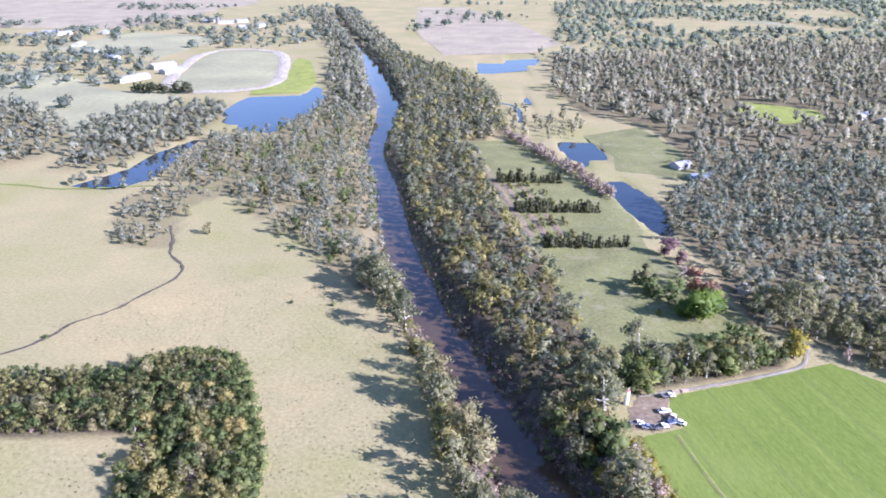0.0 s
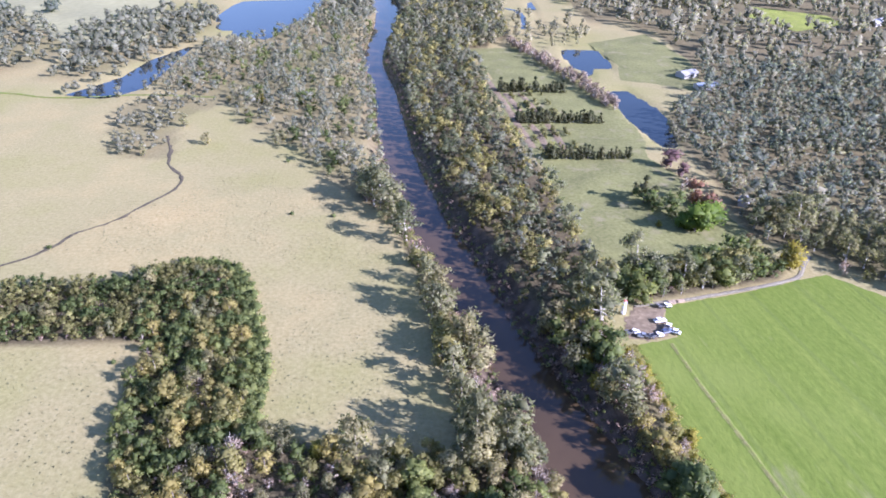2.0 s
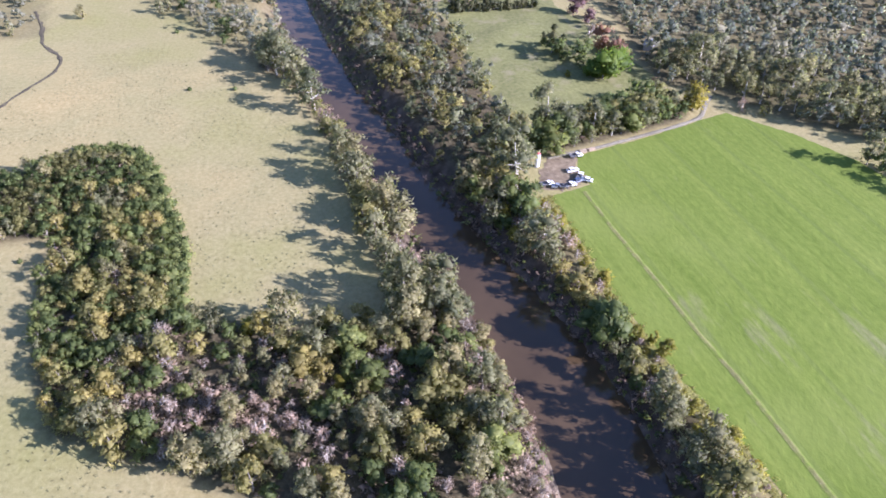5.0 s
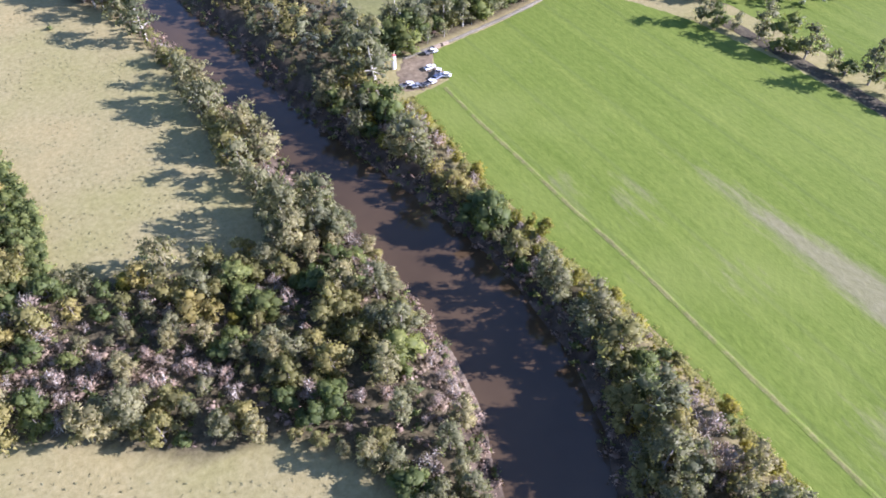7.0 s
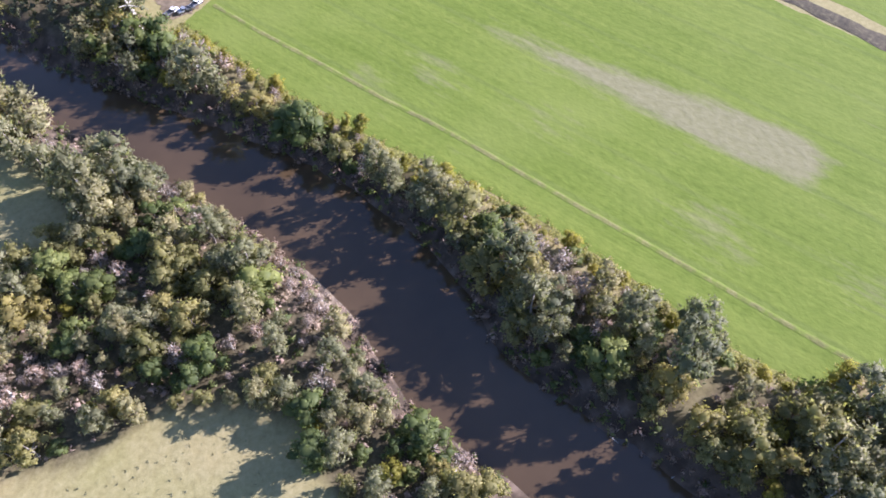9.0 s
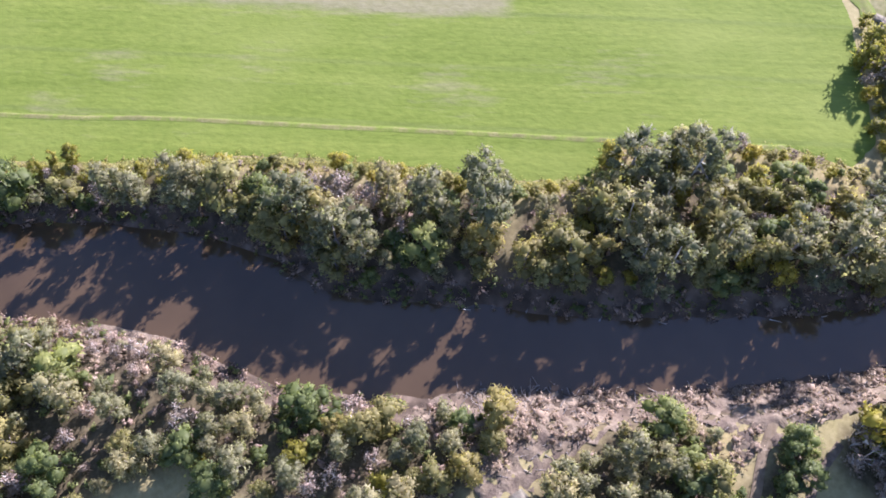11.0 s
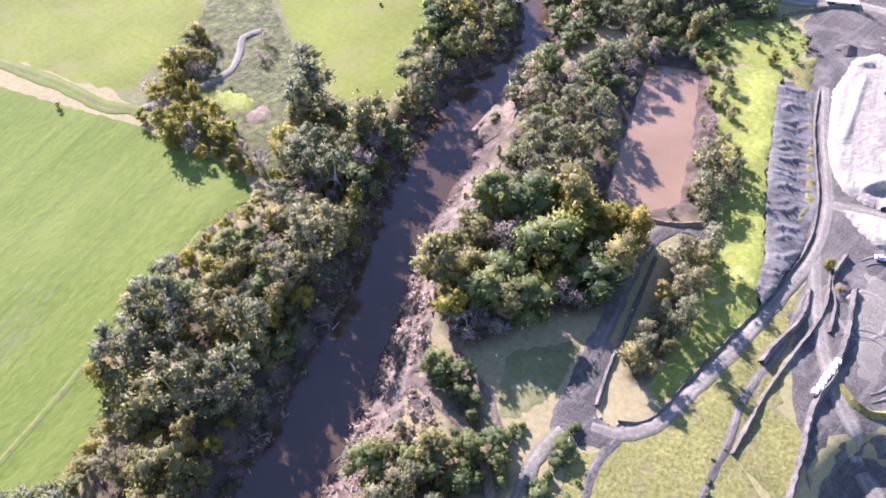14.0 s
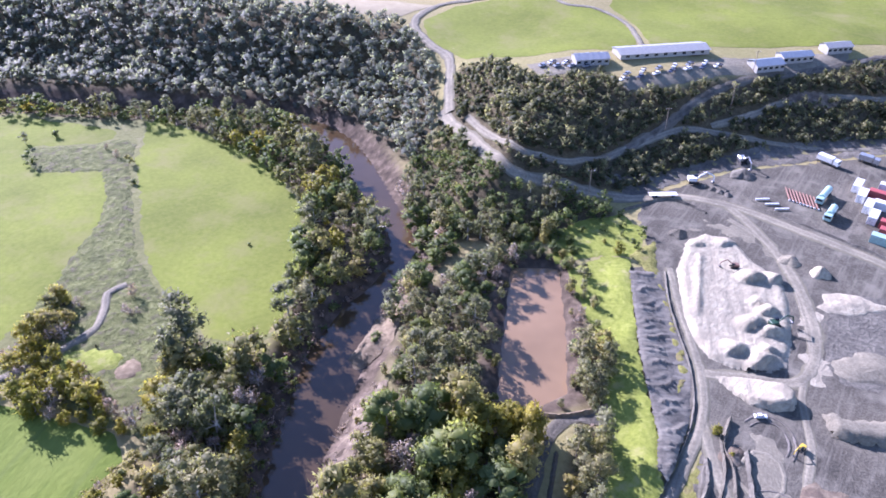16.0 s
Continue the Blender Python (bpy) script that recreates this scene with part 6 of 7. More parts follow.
def ute(x, y, turn, colour, label, lift=0.25):
    r = root("utility_truck", x, y, turn, label, "truck", "parked vehicles", lift, 0.78)
    solid("body", [("box", (1.5, 0, 0.75), (2.2, 1.85, 0.7)), ("box", (2.3, 0, 0.6), (0.8, 1.8, 0.5))], colour, r, bevel=0.15)
    solid("cab", [("box", (0.6, 0, 1.35), (1.5, 1.7, 0.6))], GLASS, r, "dark glazed cab", bevel=0.15)
    solid("roof", [("box", (0.55, 0, 1.69), (1.35, 1.55, 0.07))], colour, r)
    solid("tray", [("box", (-1.4, 0, 0.85), (2.7, 1.95, 0.15)), ("box", (-1.4, 0.95, 1.1), (2.7, 0.06, 0.4)), ("box", (-1.4, -0.95, 1.1), (2.7, 0.06, 0.4)), ("box", (-2.75, 0, 1.1), (0.06, 1.95, 0.4))], STEEL, r, "grey steel tray")
    for sx in (1.8, -1.6):
        for sy in (0.86, -0.86):
            w = solid("wheel", [("tube", (sx, sy - 0.13, 0.38), (sx, sy + 0.13, 0.38), 0.38)], RUBBER, r)
            solid("rim", [("tube", (sx, sy - 0.145, 0.38), (sx, sy + 0.145, 0.38), 0.22)], STEEL, w, "dull steel rim")
    for sy in (0.66, -0.66):
        solid("headlight", [("box", (2.69, sy, 0.72), (0.06, 0.3, 0.16))], LAMP, r, "clear glass headlight")
    return r


def tanker(x, y, turn, colour, label, long=7.0, box=True, lift=0.3):
    r = root("lorry", x, y, turn, label, "lorry", "quarry vehicles", lift)
    solid("cab", [("box", (long / 2 + 1.2, 0, 1.5), (1.9, 2.3, 2.0))], colour, r, bevel=0.15)
    solid("windscreen", [("box", (long / 2 + 2.14, 0, 1.9), (0.06, 2.0, 0.8))], GLASS, r, bevel=0)
    solid("chassis", [("box", (0.6, 0, 0.75), (long + 2.6, 1.0, 0.25))], STEEL, r)
    load = ("box", (0, 0, 1.85), (long, 2.4, 1.9)) if box else ("tube", (-long / 2, 0, 1.9), (long / 2, 0, 1.9), 1.1)
    solid("load_body", [load], colour, r, bevel=0.08)
    for sx in (long / 2 + 1.1, -long / 2 + 0.8, -long / 2 + 2.0):
        for sy in (1.05, -1.05):
            w = solid("wheel", [("tube", (sx, sy - 0.15, 0.5), (sx, sy + 0.15, 0.5), 0.5)], RUBBER, r)
            solid("rim", [("tube", (sx, sy - 0.165, 0.5), (sx, sy + 0.165, 0.5), 0.28)], STEEL, w, "dull steel rim")
    return r


def container(x, y, turn, colour, label, long=6.1, high=2.6, lift=0.15, roof=None):
    r = root("shipping_container", x, y, turn, label, "container", "site containers", lift)
    ribs = [("box", (-long / 2 + 0.3 + 0.4 * k, s * 1.22, high / 2), (0.2, 0.05, high - 0.3)) for k in range(int(long / 0.4)) for s in (1, -1)]
    solid("body", [("box", (0, 0, high / 2), (long, 2.4, high))] + ribs, colour, r, bevel=0)
    solid("roof", [("box", (0, 0, high + 0.03), (long + 0.05, 2.46, 0.06))] + [("box", (-long / 2 + 0.5 * k, 0, high + 0.07), (0.15, 2.3, 0.04)) for k in range(1, int(long / 0.5))], roof or colour, r)
    for sy in (0.6, -0.6):
        leaf_door = solid("door", [("box", (long / 2 + 0.03, sy, high / 2), (0.05, 1.1, high - 0.3))], colour, r)
        solid("locking_bar", [("tube", (long / 2 + 0.09, sy * 0.6, 0.2), (long / 2 + 0.09, sy * 0.6, high - 0.2), 0.03)], STEEL, leaf_door, "steel locking bar")
    return r


def shed(name, x, y, turn, size, roof_mat, label, category="building", gable=0.18, bays=5, wall=WALL):
    """A gabled building: wall, ribbed roof, a door and a row of windows."""
    long, wide, high = size
    r = root(name, x, y, turn, label, category, "buildings", -0.2)
    ridge = high + wide * gable
    verts, faces = [], []
    for sx in (-long / 2, long / 2):
        verts += [(sx, -wide / 2, 0), (sx, wide / 2, 0), (sx, wide / 2, high), (sx, 0, ridge), (sx, -wide / 2, high)]
    faces = [(4, 3, 2, 1, 0), (5, 6, 7, 8, 9), (0, 5, 9, 4), (1, 2, 7, 6), (0, 1, 6, 5)]
    part("wall", mesh_of("wall", verts, faces, wall), r)
    n = max(6, int(long / 1.2))
    verts, faces = [], []
    for k in range(n + 1):
        sx = -long / 2 - 0.4 + (long + 0.8) * k / n
        up = 0.10 + (0.07 if k % 2 else 0)
        for sy, z in ((-wide / 2 - 0.4, high - 0.4 * gable * 2), (0, ridge), (wide / 2 + 0.4, high - 0.4 * gable * 2)):
            verts.append((sx, sy, z + up))
    for k in range(n):
        a = 3 * k
        faces += [(a, a + 3, a + 4, a + 1), (a + 1, a + 4, a + 5, a + 2)]
    part("roof", mesh_of("roof", verts, faces, roof_mat), r)
    solid("door", [("box", (long * 0.2, -wide / 2 - 0.03, min(high, 3.2) * 0.45), (min(3, long * 0.2), 0.08, min(high, 3.2) * 0.85))], ROOF_G, r, bevel=0)
    for k in range(bays):
        sx = -long * 0.42 + long * 0.84 * k / max(1, bays - 1)
        for sy in (-1, 1):
            if sy < 0 and abs(sx - long * 0.2) < min(3, long * 0.2) / 2 + 0.8:
                continue
            solid("window", [("box", (sx, sy * (wide / 2 + 0.03), high * 0.6), (min(1.4, long * 0.12), 0.06, 0.9))], GLASS, r, bevel=0)
    return r


def digger(x, y, turn, colour, label, lift=0.3):
    r = root("excavator", x, y, turn, label, "excavator", "quarry vehicles", lift)
    for sy in (1.05, -1.05):
        solid("track", [("box", (0, sy, 0.45), (3.6, 0.55, 0.85))], RUBBER, r, bevel=0.3)
    solid("body", [("box", (-0.6, 0, 1.6), (2.8, 2.4, 1.2))], colour, r, bevel=0.12)
    solid("cab", [("box", (0.7, 0.7, 1.9), (1.4, 0.95, 1.6))], GLASS, r, bevel=0.1)
    boom = solid("boom", [("tube", (0.8, -0.2, 1.8), (3.6, -0.2, 4.2), 0.26), ("tube", (3.6, -0.2, 4.2), (6.2, -0.2, 3.0), 0.24)], colour, r)
    solid("stick", [("tube", (6.2, -0.2, 3.0), (6.6, -0.2, 0.9), 0.2)], colour, r)
    solid("bucket", [("box", (6.4, -0.2, 0.6), (0.9, 1.2, 0.8))], STEEL, r, bevel=0.15)
    return r


def pole(x, y, tall=9.0):
    r = root("power_pole", x, y, 20, "grey timber power pole with a cross-arm", "pole", "power poles")
    solid("post", [("cone", (0, 0, -0.5), (0, 0, tall), 0.16, 0.11)], TIMBER, r)
    solid("cross_arm", [("box", (0, 0, tall - 0.6), (2.2, 0.12, 0.14))], TIMBER, r)
    for sx in (-0.9, 0, 0.9):
        solid("insulator", [("cone", (sx, 0, tall - 0.53), (sx, 0, tall - 0.28), 0.07, 0.04)], PAINT_W, r)
    return r


def heap(x, y, radius, tall, material, label, name="spoil_heap", seed=1, stretch=1.0, turn=0.0):
    """A tipped heap: a slumped cone with gullies, part of the yard."""
    rnd = np.random.RandomState(seed)
    rings, spokes = 8, 26
    ph = rnd.uniform(0, 6.28, 4)
    verts = [(0, 0, tall)]
    for i in range(1, rings + 1):
        u = i / rings
        for k in range(spokes):
            a = 6.283 * k / spokes
            edge = 1 + 0.14 * math.sin(3 * a + ph[0]) + 0.09 * math.sin(5 * a + ph[1]) + 0.05 * math.sin(11 * a + ph[2])
            h = tall * (1 - u) ** 0.95 * (1 + 0.10 * math.sin(9 * a + ph[3]) * u) - (0.35 if i == rings else 0)
            verts.append((radius * u * edge * math.cos(a) * stretch, radius * u * edge * math.sin(a), h + rnd.normal(0, 0.05)))
    faces = [(0, 1 + k, 1 + (k + 1) % spokes) for k in range(spokes)]
    for i in range(rings - 1):
        for k in range(spokes):
            a, b = 1 + i * spokes + k, 1 + i * spokes + (k + 1) % spokes
            faces.append((a, a + spokes, b + spokes, b))
    ob = tagged(new(name, mesh_of(name, verts, faces, material, True)), label, "heap", "quarry heaps")
    ob.matrix_basis = pose(x, y, ground_at(x, y) + 0.1, 0, 0, turn)
    return ob


def berm(points, wide, tall, material, label, seed=3):
    """A bulldozed ridge of earth along a way."""
    rnd = np.random.RandomState(seed)
    line = curve_through(points, 0.9)
    way = np.gradient(line, axis=0)
    way /= np.linalg.norm(way, axis=1, keepdims=True)
    right = np.stack([way[:, 1], -way[:, 0]], 1)
    rows = []
    lump = np.convolve(rnd.uniform(0.1, 1.5, len(line) + 4), np.ones(5) / 5, "same")[2:-2]
    for k, h in ((-1, -0.2), (-0.5, 0.55), (0, 1), (0.3, 0.5), (1, -0.2)):
        q = line + right * (k * wide / 2) + rnd.normal(0, wide * 0.045, line.shape)
        rows.append(np.c_[q, land(q[:, 0], q[:, 1]) + h * tall * lump * rnd.uniform(0.9, 1.1, len(q)) + (0.12 if h > 0 else -0.1)])
    v = np.stack(rows, 1).reshape(-1, 3)
    faces = [(r * 5 + k, r * 5 + k + 1, r * 5 + k + 6, r * 5 + k + 5) for r in range(len(line) - 1) for k in range(4)]
    return tagged(new("earth_berm", mesh_of("earth_berm", v, faces, material)), label, "berm", kind="structure")


def strewn(name, spots, size, material, label, seed, category="rubble", sticks=False):
    """Stones or driftwood that nobody could count."""
    rnd = np.random.RandomState(seed)
    zs = land(np.array([s[0] for s in spots]), np.array([s[1] for s in spots]))
    vs, fs, at = [], [], 0
    for (x, y), z in zip(spots, zs):
        if sticks:
            a, l = rnd.uniform(0, 6.283), size * rnd.uniform(0.5, 1.6)
            d = np.array([math.cos(a), math.sin(a), rnd.uniform(-0.1, 0.35)]) * l
            v, f = limb((x, y, z + 0.15), np.array((x, y, z + 0.15)) + d, 0.11, 0.05, 4)
            f = [(q[0], q[1], q[2]) for q in f] + [(q[0], q[2], q[3]) for q in f]
        else:
            v, f = ICO[1]
            v = v * (1 + 0.2 * rnd.normal(size=(len(v), 1))) * size * rnd.uniform(0.4, 1.4) * (1, rnd.uniform(0.6, 1.1), 0.7) + (x, y, z + 0.1)
        vs.append(v), fs.append(np.array(f) + at)
        at += len(v)
    return tagged(new(name, mesh_of(name, np.vstack(vs), np.vstack(fs), material)), label, category, kind="stuff")


# farm yard by the river
ute(63.6, 161.6, 60, PAINT_W, "white utility truck parked in the farm yard")
car(65, 159.8, 150, PAINT_W, "white car parked at the crop edge")
car(62.4, 159.6, 20, PAINT_B, "dark car parked among white vehicles")
car(62.3, 164.9, 10, PAINT_W, "white car standing alone in the yard")
ute(53.2, 159.2, 8, PAINT_W, "white utility truck beside the trees")
ute(56.2, 157.6, 170, PAINT_S, "silver utility truck at the yard edge")
ute(59.5, 157.8, 15, PAINT_W, "white utility truck with a loaded tray")
ute(65.5, 172.2, 10, PAINT_W, "white utility truck beside the farm road")
tank = root("water_tank", 52.6, 169, 0, "tall white upright water tank with a red lid by the trees", "tank", lift=0.2)
solid("shell", [("tube", (0, 0, 0), (0, 0, 4.4), 0.75)], PAINT_W, tank)
solid("lid", [("cone", (0, 0, 4.4), (0, 0, 4.9), 0.8, 0.1)], PAINT_R, tank, "faded red lid")
solid("ladder", [("box", (0.82, 0.2, 2.2), (0.05, 0.05, 4.2)), ("box", (0.82, -0.2, 2.2), (0.05, 0.05, 4.2))] + [("box", (0.82, 0, 0.4 + 0.4 * k), (0.04, 0.4, 0.04)) for k in range(10)], STEEL, tank, bevel=0)
for x, y, n in ((68.3, 174.6, 3), (71.2, 175.4, 2)):
    r = root("timber_stack", x, y, 14, "stack of pale sawn timber beside the road", "timber", "timber stacks", 0.2)
    for k in range(4):
        solid("beam", [("box", (0, -0.6 + 0.4 * k, 0.18), (2.4, 0.3, 0.3))], TIMBER, r)
    for k in range(n):
        solid("beam", [("box", (0.1, -0.4 + 0.4 * k, 0.50), (2.3, 0.3, 0.3))], TIMBER, r)

# garden and far buildings
shed("house", 141, 407, 30, (11, 7, 2.8), ROOF, "low farm house with pale metal roof", "house")
shed("farm_shed", 145, 384, 10, (12, 6, 2.6), ROOF_B, "blue-grey roofed garden shed by the pond", "shed")
shed("cottage", 114, 241, 60, (5, 3.5, 2.4), ROOF, "small white cottage roof under trees", "house", bays=2)
shed("farm_shed", 325, 545, 35, (22, 8, 3), ROOF, "long white poultry shed in the wood", "shed")
shed("farm_shed", 334, 528, 35, (20, 8, 3), ROOF, "white metal shed in the wood", "shed")
shed("grandstand_shed", -300, 690, 60, (34, 10, 4), ROOF, "long white racecourse shed", "shed")
shed("grandstand_shed", -298, 765, 50, (26, 12, 4), ROOF, "white racecourse pavilion with metal roof", "pavilion")
shed("grandstand_shed", -278, 735, 55, (22, 10, 4), ROOF_G, "grey racecourse stable block", "stable")
for k, (x, y) in enumerate([(-581, 1039), (-575, 1074), (-552, 1061), (-544, 1114), (-498, 1078), (-434, 887), (-421, 872), (-399, 1253), (-365, 1236), (-319, 1167), (-296, 1186), (-470, 940), (-510, 800), (-380, 830), (-620, 900), (-400, 1290), (-345, 1260)]):
    shed("house", x, y, 25 * k, (16 + k % 3 * 5, 10, 3.5), (ROOF, ROOF_G, ROOF)[k % 3], ("far white-roofed house", "far grey-roofed house", "far white-roofed house")[k % 3] + " on the flats", "house", bays=3)
hedge_spots = [(-274 + 2.6 * k, 626 + 1.2 * math.sin(k)) for k in range(21)]
mass("windbreak", hedge_spots, LEAVES["conifer"], "dark clipped windbreak beside the racetrack", 71, "hedge", 3, 1.0, 2, 7, 2.4, 1.6, 0.9)

# quarry
for k, (x, y, c, t) in enumerate([(-46.5, -241, PAINT_W, 75), (-47.5, -234.5, PAINT_W, 75), (-49, -228, PAINT_W, 75), (-50, -221.5, PAINT_W, 75), (-51.5, -208.5, PAINT_T, 165), (-52.5, -237, PAINT_R, 165), (-53.5, -230, PAINT_W, 165), (-54, -213, PAINT_R, 165), (-54.5, -218, PAINT_R, 165), (-56, -243, PAINT_W, 165), (-60, -236, PAINT_R, 165), (-61, -222, PAINT_W, 165)]):
    word = {id(PAINT_W): "white", id(PAINT_T): "pale teal", id(PAINT_R): "faded red"}[id(c)]
    container(x, y, t, c, word + " site container in the quarry depot")
tanker(-36.3, -230, 72, PAINT_T, "pale teal tanker lorry with long trailer", 7.5, False)
tanker(-38, -219, 74, PAINT_T, "pale teal tank lorry parked beside pipes", 5.5, False)
tanker(-37, -257, 150, PAINT_W, "white lorry on the quarry haul road", 5.5)
tanker(-50, -263, 160, PAINT_S, "grey lorry at the quarry gate", 4.5)
for k in range(9):
    x, y = -25.5 - 1.05 * k, -228 + 0.35 * k
    r = root("steel_pipe", x, y, 100, "long rust-red steel pipe lying in the yard", "pipe", "stacked pipes", 0.15)
    solid("pipe_shell", [("tube", (-4, 0, 0.32), (4, 0, 0.32), 0.3)], RUST, r)
    solid("end_ring", [("tube", (4, 0, 0.32), (4.15, 0, 0.32), 0.34)], PAINT_W, r)
for k, (x, y) in enumerate([(-18, -221), (-21, -219), (-24, -217)]):
    r = root("steel_beam", x, y, 205, "pale steel beam lying beside the haul road", "beam", "steel beams", 0.3)
    solid("flange", [("box", (0, 0, 0.1), (4.5, 0.4, 0.06)), ("box", (0, 0, 0.5), (4.5, 0.4, 0.06))], PAINT_W, r, bevel=0)
    solid("web", [("box", (0, 0, 0.3), (4.5, 0.06, 0.4))], PAINT_W, r, bevel=0)
r = root("flatbed_trailer", 12, -211, 205, "long pale flatbed trailer beside the road", "trailer", "", 0.35)
solid("deck", [("box", (0, 0, 0.9), (9, 2.2, 0.2))], PAINT_W, r)
for sx in (-3.5, -2.4, 3.0):
    for sy in (0.9, -0.9):
        solid("wheel", [("tube", (sx, sy - 0.12, 0.42), (sx, sy + 0.12, 0.42), 0.42)], RUBBER, r)
loader = digger(-24, -156.5, 215, PAINT_G, "dark green excavator among white sand heaps", 1.0)
loader.matrix_basis = loader.matrix_basis @ Matrix.Diagonal((0.75, 0.75, 0.75, 1))
loader = digger(-12.5, -178, 20, RUST, "rusty dark excavator on white sand", 1.0)
loader.matrix_basis = loader.matrix_basis @ Matrix.Diagonal((0.6, 0.6, 0.6, 1))
yellow = digger(-31, -118.3, 60, PAINT_Y, "small yellow excavator in the quarry yard", 0.3)
yellow.matrix_basis = yellow.matrix_basis @ Matrix.Diagonal((0.45, 0.45, 0.45, 1))
digger(4, -224, 200, PAINT_W, "pale excavator under the quarry face", 0.3)
digger(-10, -245, 120, PAINT_S, "grey excavator below the wooded slope", 0.3)
small = car(-22.6, -124.2, 200, PAINT_W, "small white car in the quarry yard", 0.3)
small.matrix_basis = small.matrix_basis @ Matrix.Diagonal((0.75, 0.75, 0.75, 1))
for k, (x, y) in enumerate([(0, -223), (-2.5, -222), (-5, -221), (-7.5, -220)]):
    heap(x, y, 1.5, 1.1, COAL, "small dark rock heap in a row", seed=20 + k)
heap(-11, -236, 4.5, 2.4, COAL, "dark gravel heap with wheel ruts", seed=4)
heap(4.2, -190.6, 3.0, 1.7, GRAVEL, "grey gravel heap near the road", seed=5)
heap(-35, -185.5, 3.0, 2.6, WHITE, "small white sand heap", "sand_heap", 6)
heap(-27, -188.5, 3.4, 1.5, HAUL, "pale gravel heap beside the curve", "gravel_heap", 7)
heap(-42, -174, 5.0, 0.9, WHITE, "low white sand spill", "sand_heap", 8, 1.8, 20)
heap(-47, -150, 6.0, 1.0, HAUL, "low pale gravel heap", "gravel_heap", 9, 1.8, 10)
heap(-35, -104, 5.0, 0.7, PALE, "pale sandy heap beside the pit", "sand_heap", 11, 1.6, 70)
heap(-17.8, -110.5, 2.4, 0.9, PALE, "weedy pale gravel heap", "gravel_heap", 13, 1.6, 70)
berm([(5.5, -60), (2.2, -62.2), (0, -66.5), (-1.2, -74), (-4.6, -90), (-7, -103), (-9, -117), (-7, -132), (1, -154), (5, -170)], 0.8, 0.6, COAL, "earth berm beside the haul road", 4)
# black ridge added along the pond road for the dark shadow of its cut
berm([(10, -60.5), (11.6, -68), (13.4, -80), (14.6, -89), (15.8, -97)], 1.3, 0.9, COAL, "steep cut bank beside the pond road, black for its shade", 5)
berm([(24, -106), (19, -106.5), (13, -110), (9, -114)], 2.2, 1.0, DIRT, "earth dam at the silt pond end", 6)
berm([(22, -198), (12, -209), (4, -209), (-2, -206)], 1.4, 0.9, COAL, "dark berm along the quarry road", 7)
berm([(-12, -222), (-22, -214), (-40, -206), (-60, -198)], 1.2, 0.7, COAL, "dark berm on the inner side of the road", 8)
berm([(-13, -108), (-14, -103), (-13.4, -97), (-11.8, -91.5), (-11, -86)], 1.8, 1.5, COAL, "dark ridge of spoil above the haul road", 9)
berm([(-20.6, -113), (-22.2, -103.5), (-22.8, -96), (-23, -90.5), (-22, -84.5), (-22.4, -78.5), (-23.2, -73), (-24, -64)], 1.7, 1.6, COAL, "dark ridge of spoil along the quarry floor", 10)
berm([(-24.5, -90), (-28, -87.5), (-32, -88), (-37, -92), (-48, -96)], 2.2, 1.6, PADDOCK, "weedy bank round the quarry pit", 12)
berm([(-16.5, -121), (-16, -113), (-18.5, -107), (-19.5, -100)], 1.4, 1.1, GRAVEL, "low ridge of grey gravel", 13)
berm([(-13.5, -66), (-14, -80), (-15.5, -92), (-17, -104), (-15, -116)], 1.2, 1.0, GRAVEL, "grey berm between paddock and yard", 11)
for k in range(7):
    u = k / 6
    r = root("concrete_block", -22.6 + 1.4 * u + 0.12 * math.sin(k * 2.3), -94.2 + 8.6 * u, 98 + 6 * math.sin(k * 1.7), "white concrete barrier block beside the quarry track", "block", "concrete blocks", 0.5)
    solid("block_body", [("box", (0, 0, 0.45), (1.15, 1.1, 0.9))], PAINT_W, r, bevel=0.08)
    solid("lifting_eye", [("tube", (-0.14, 0, 0.97), (0.14, 0, 0.97), 0.035), ("box", (-0.14, 0, 0.92), (0.05, 0.05, 0.12)), ("box", (0.14, 0, 0.92), (0.05, 0.05, 0.12))], STEEL, r, bevel=0)
for x, y in ((34, -199), (-2, -268), (18, -246), (62, -199), (-7, -290)):
    pole(x, y)

# hilltop depot
shed("warehouse", 28.5, -287.5, 33, (37, 9, 2.0), ROOF, "long warehouse with pale ribbed metal roof", "warehouse", 0.12, 9)
shed("workshop", 52.5, -269, 31, (13, 7, 2.8), ROOF_G, "grey-roofed workshop beside the warehouse", "workshop")
shed("workshop", -11, -296, 37, (12, 7, 2.8), ROOF_B, "blue-grey roofed workshop on the depot yard", "workshop")
shed("workshop", -21, -308, 34, (13, 6, 2.8), ROOF_B, "blue-grey roofed depot shed", "workshop")
shed("workshop", -36, -322, 34, (11, 6, 2.8), ROOF, "pale-roofed depot shed at the lane", "workshop")
for k in range(13):
    u = k / 12
    x, y = 37 - 31 * u + (k % 2) * 2.4, -259 - 26 * u - (k % 2) * 2.0
    (car if k % 3 else ute)(x, y, 55 + 9 * (k % 4), (PAINT_W, PAINT_S, PAINT_B, PAINT_W)[k % 4], ("white", "silver", "dark", "white")[k % 4] + " vehicle parked on the depot yard", 0.45)
for k in range(8):
    (car if k % 2 else ute)(50 + 2.6 * k, -268 + 1.1 * k + (k % 2) * 3, 60, (PAINT_W, PAINT_S)[k % 2], ("white", "silver")[k % 2] + " vehicle parked beside the sheds", 0.45)

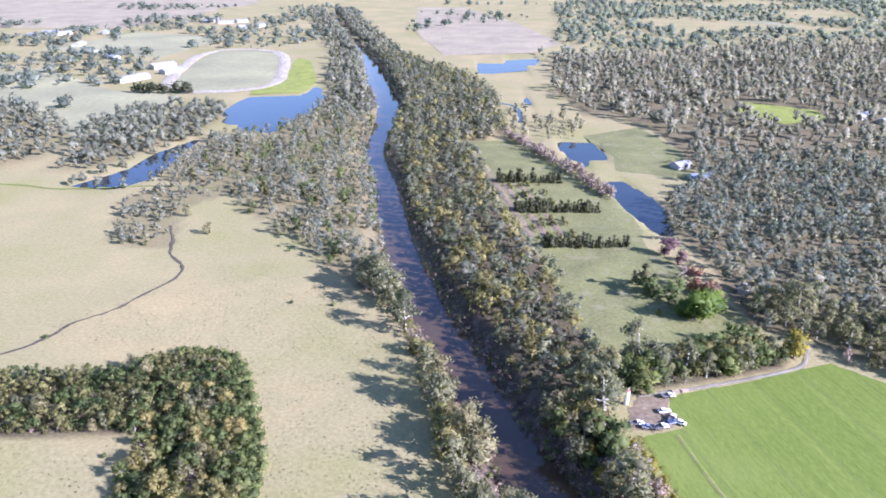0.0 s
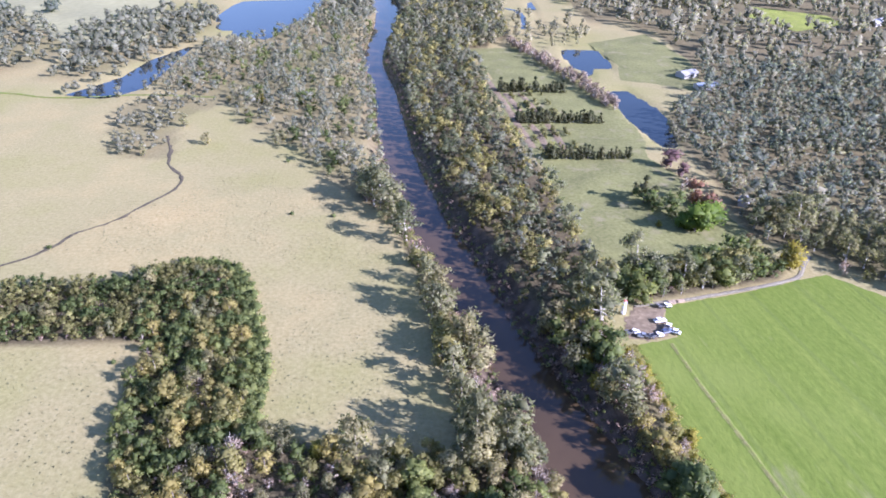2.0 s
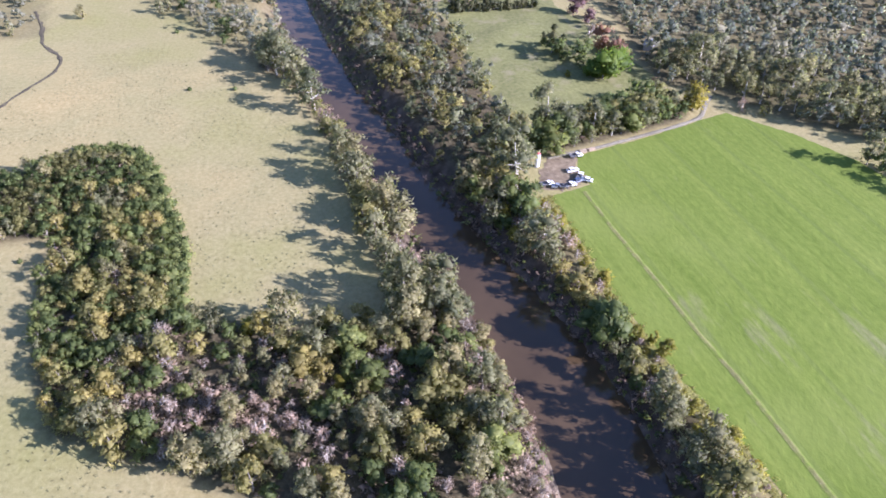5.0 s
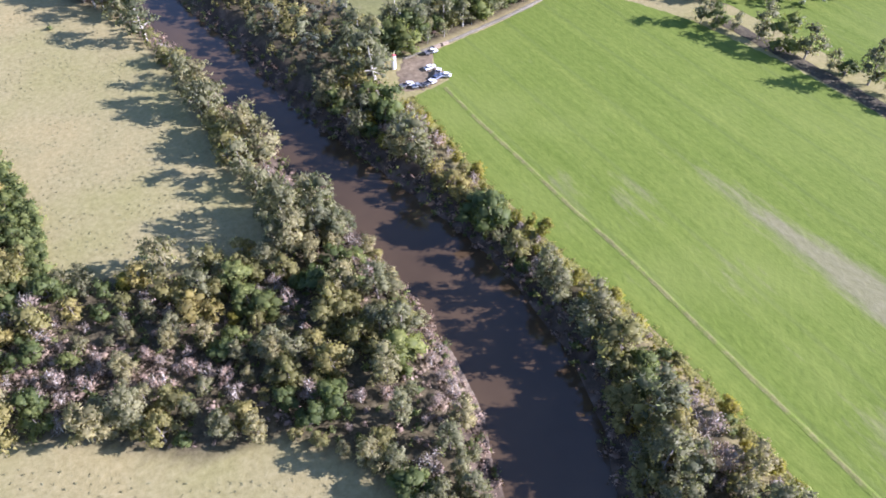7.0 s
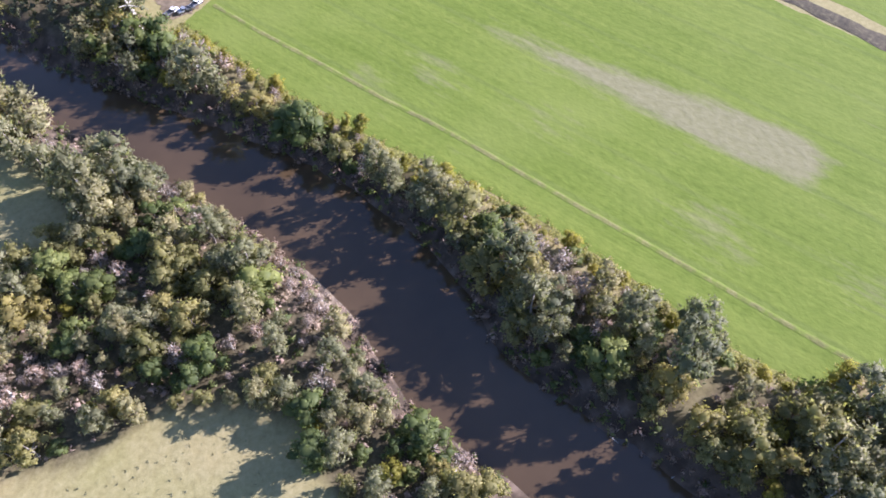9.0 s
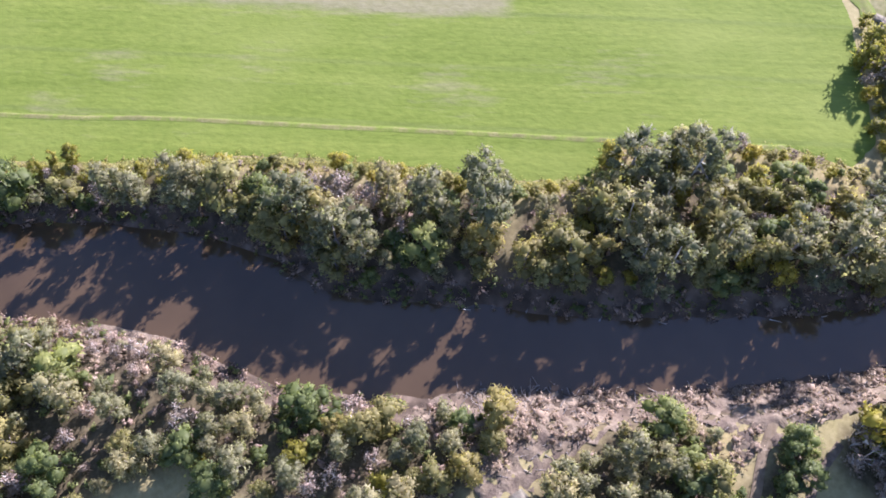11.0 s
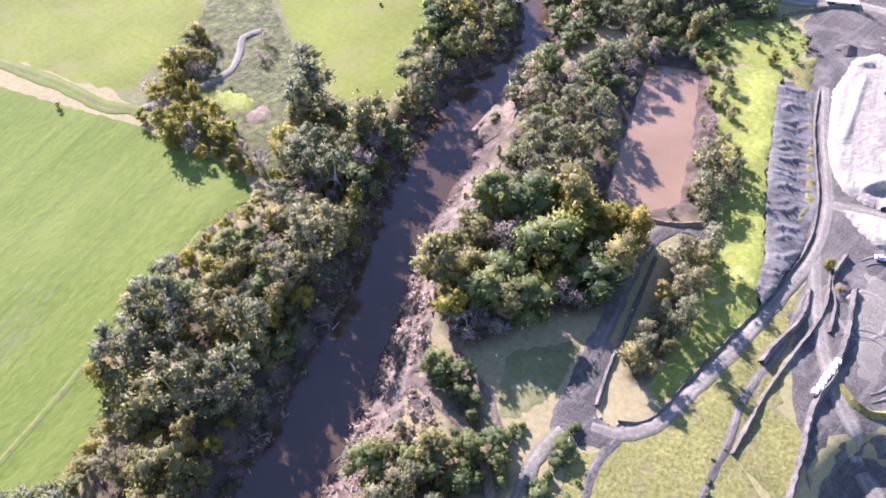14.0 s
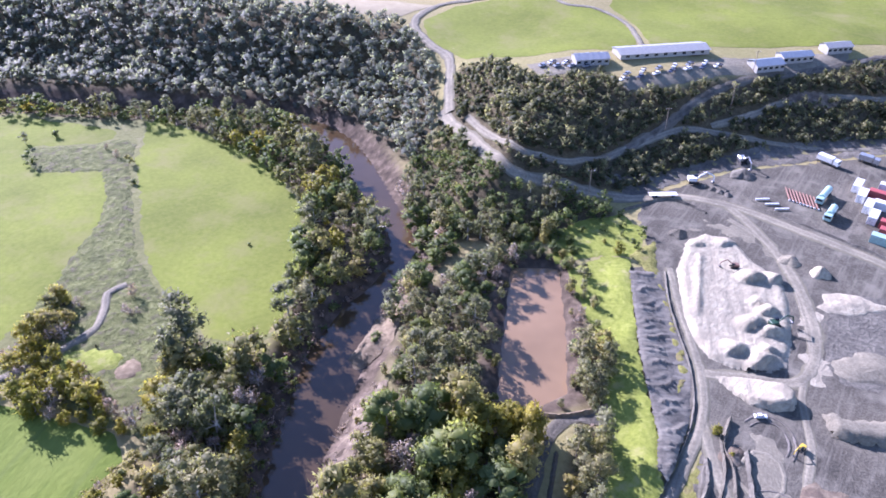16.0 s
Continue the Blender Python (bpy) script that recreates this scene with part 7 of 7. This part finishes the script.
# stones, driftwood and brush
edge_spots = [(x + dx, y + dy) for k, (x, y) in enumerate(curve_through([(9.2, -58.6), (6, -59.2), (3, -60.6), (1, -63)], 0.7)) for dx, dy in ((0.4 * math.sin(k * 3.1), 0.4 * math.cos(k * 2.2)),)]
edge_spots += [(x + 0.5 * math.sin(k * 2.7), y) for k, (x, y) in enumerate(curve_through([(-4, -88), (-5, -98), (-7.5, -108), (-8, -116)], 0.8))]
strewn("road_rubble", edge_spots, 0.3, WHITE, "pale rubble lining the haul road edge", 61)
SAND_EDGE = [(30, 14), (37, 4), (41, -4), (43, -16), (45, -30), (48, -43), (53, -57), (59, -69), (63, -84), (63, -97), (58, -80), (51, -66), (43, -52), (38, -42), (38, -30), (34, -18), (24, -10), (20, 2)]
strewn("flood_rubble", scatter(SAND_EDGE, 5.5, 62, 0.2, dry=-0.5), 0.35, PALE, "pale clods and stones on the eroded bank", 62)
strewn("driftwood", scatter(SAND_EDGE, 1.5, 63, 0.2, dry=-1.5) + scatter([(44, 4), (36, 8), (30, -4), (40, -12), (46, -8)], 0.8, 64, 0, dry=-6), 1.3, BARK, "grey flood driftwood strewn along the bank", 63, "driftwood", True)
BAR = [(72, -100), (75.5, -104), (76, -111), (74, -122), (71, -133), (67, -142), (64, -130), (63.5, -116), (67, -108)]
strewn("driftwood", scatter(BAR, 1.0, 65, 0.2, dry=-12), 1.5, BARK, "tangled flood driftwood on the gravel bar", 65, "driftwood", True)
strewn("snags", [(x + w * (0.55 + 0.4 * math.sin(n * 3.1)), y + 2 * math.sin(n * 1.9)) for n, (x, y, w) in enumerate(curve_through(RIVER, 2.5)) if -60 < y < 130 and math.sin(n * 4.7) > 0.1], 1.5, PALEBARK, "pale dead branches half sunk by the bank", 71, "driftwood", True)
strewn("driftwood", scatter(SAND_EDGE, 1.3, 75, 0.2, dry=-1.0), 1.1, MUD, "dark flood sticks matted along the bank", 76, "driftwood", True)
mass("bank_brush", [q for q in scatter(SAND_EDGE, 1.25, 66, 0.4, dry=0.2) if noise.noise((q[0] * 0.14, q[1] * 0.14, 9.0)) > -0.02] + scatter([(20, 108), (26, 92), (28, 74), (28, 58), (22, 56), (18, 74), (14, 100)], 2.2, 67) + scatter([(-60, 108), (-46, 106), (-20, 96), (-6, 90), (-8, 84), (-30, 88), (-58, 96)], 2.2, 68) + scatter(BAR, 2.4, 69, 0.3, dry=-12) + scatter([(45, -57), (43, -50), (36, -44), (25, -37), (21, -33), (30, -35), (37, -33), (39, -42)], 1.7, 72) + scatter([(-54, 104), (-40, 104), (-25, 98), (-20, 90), (-28, 84), (-40, 84), (-50, 93)], 1.7, 73) + scatter([(30, 118), (36, 92), (34, 70), (34, 50), (30, 40), (26, 60), (28, 80), (22, 112)], 2.0, 74, dry=0.3), LEAVES["brush"], "leafless pinkish brushwood on the river bank", 70, "brushwood", 2, 0.9, 0.1, 0.8, 0.95, 16, 0.2, core=0.5)
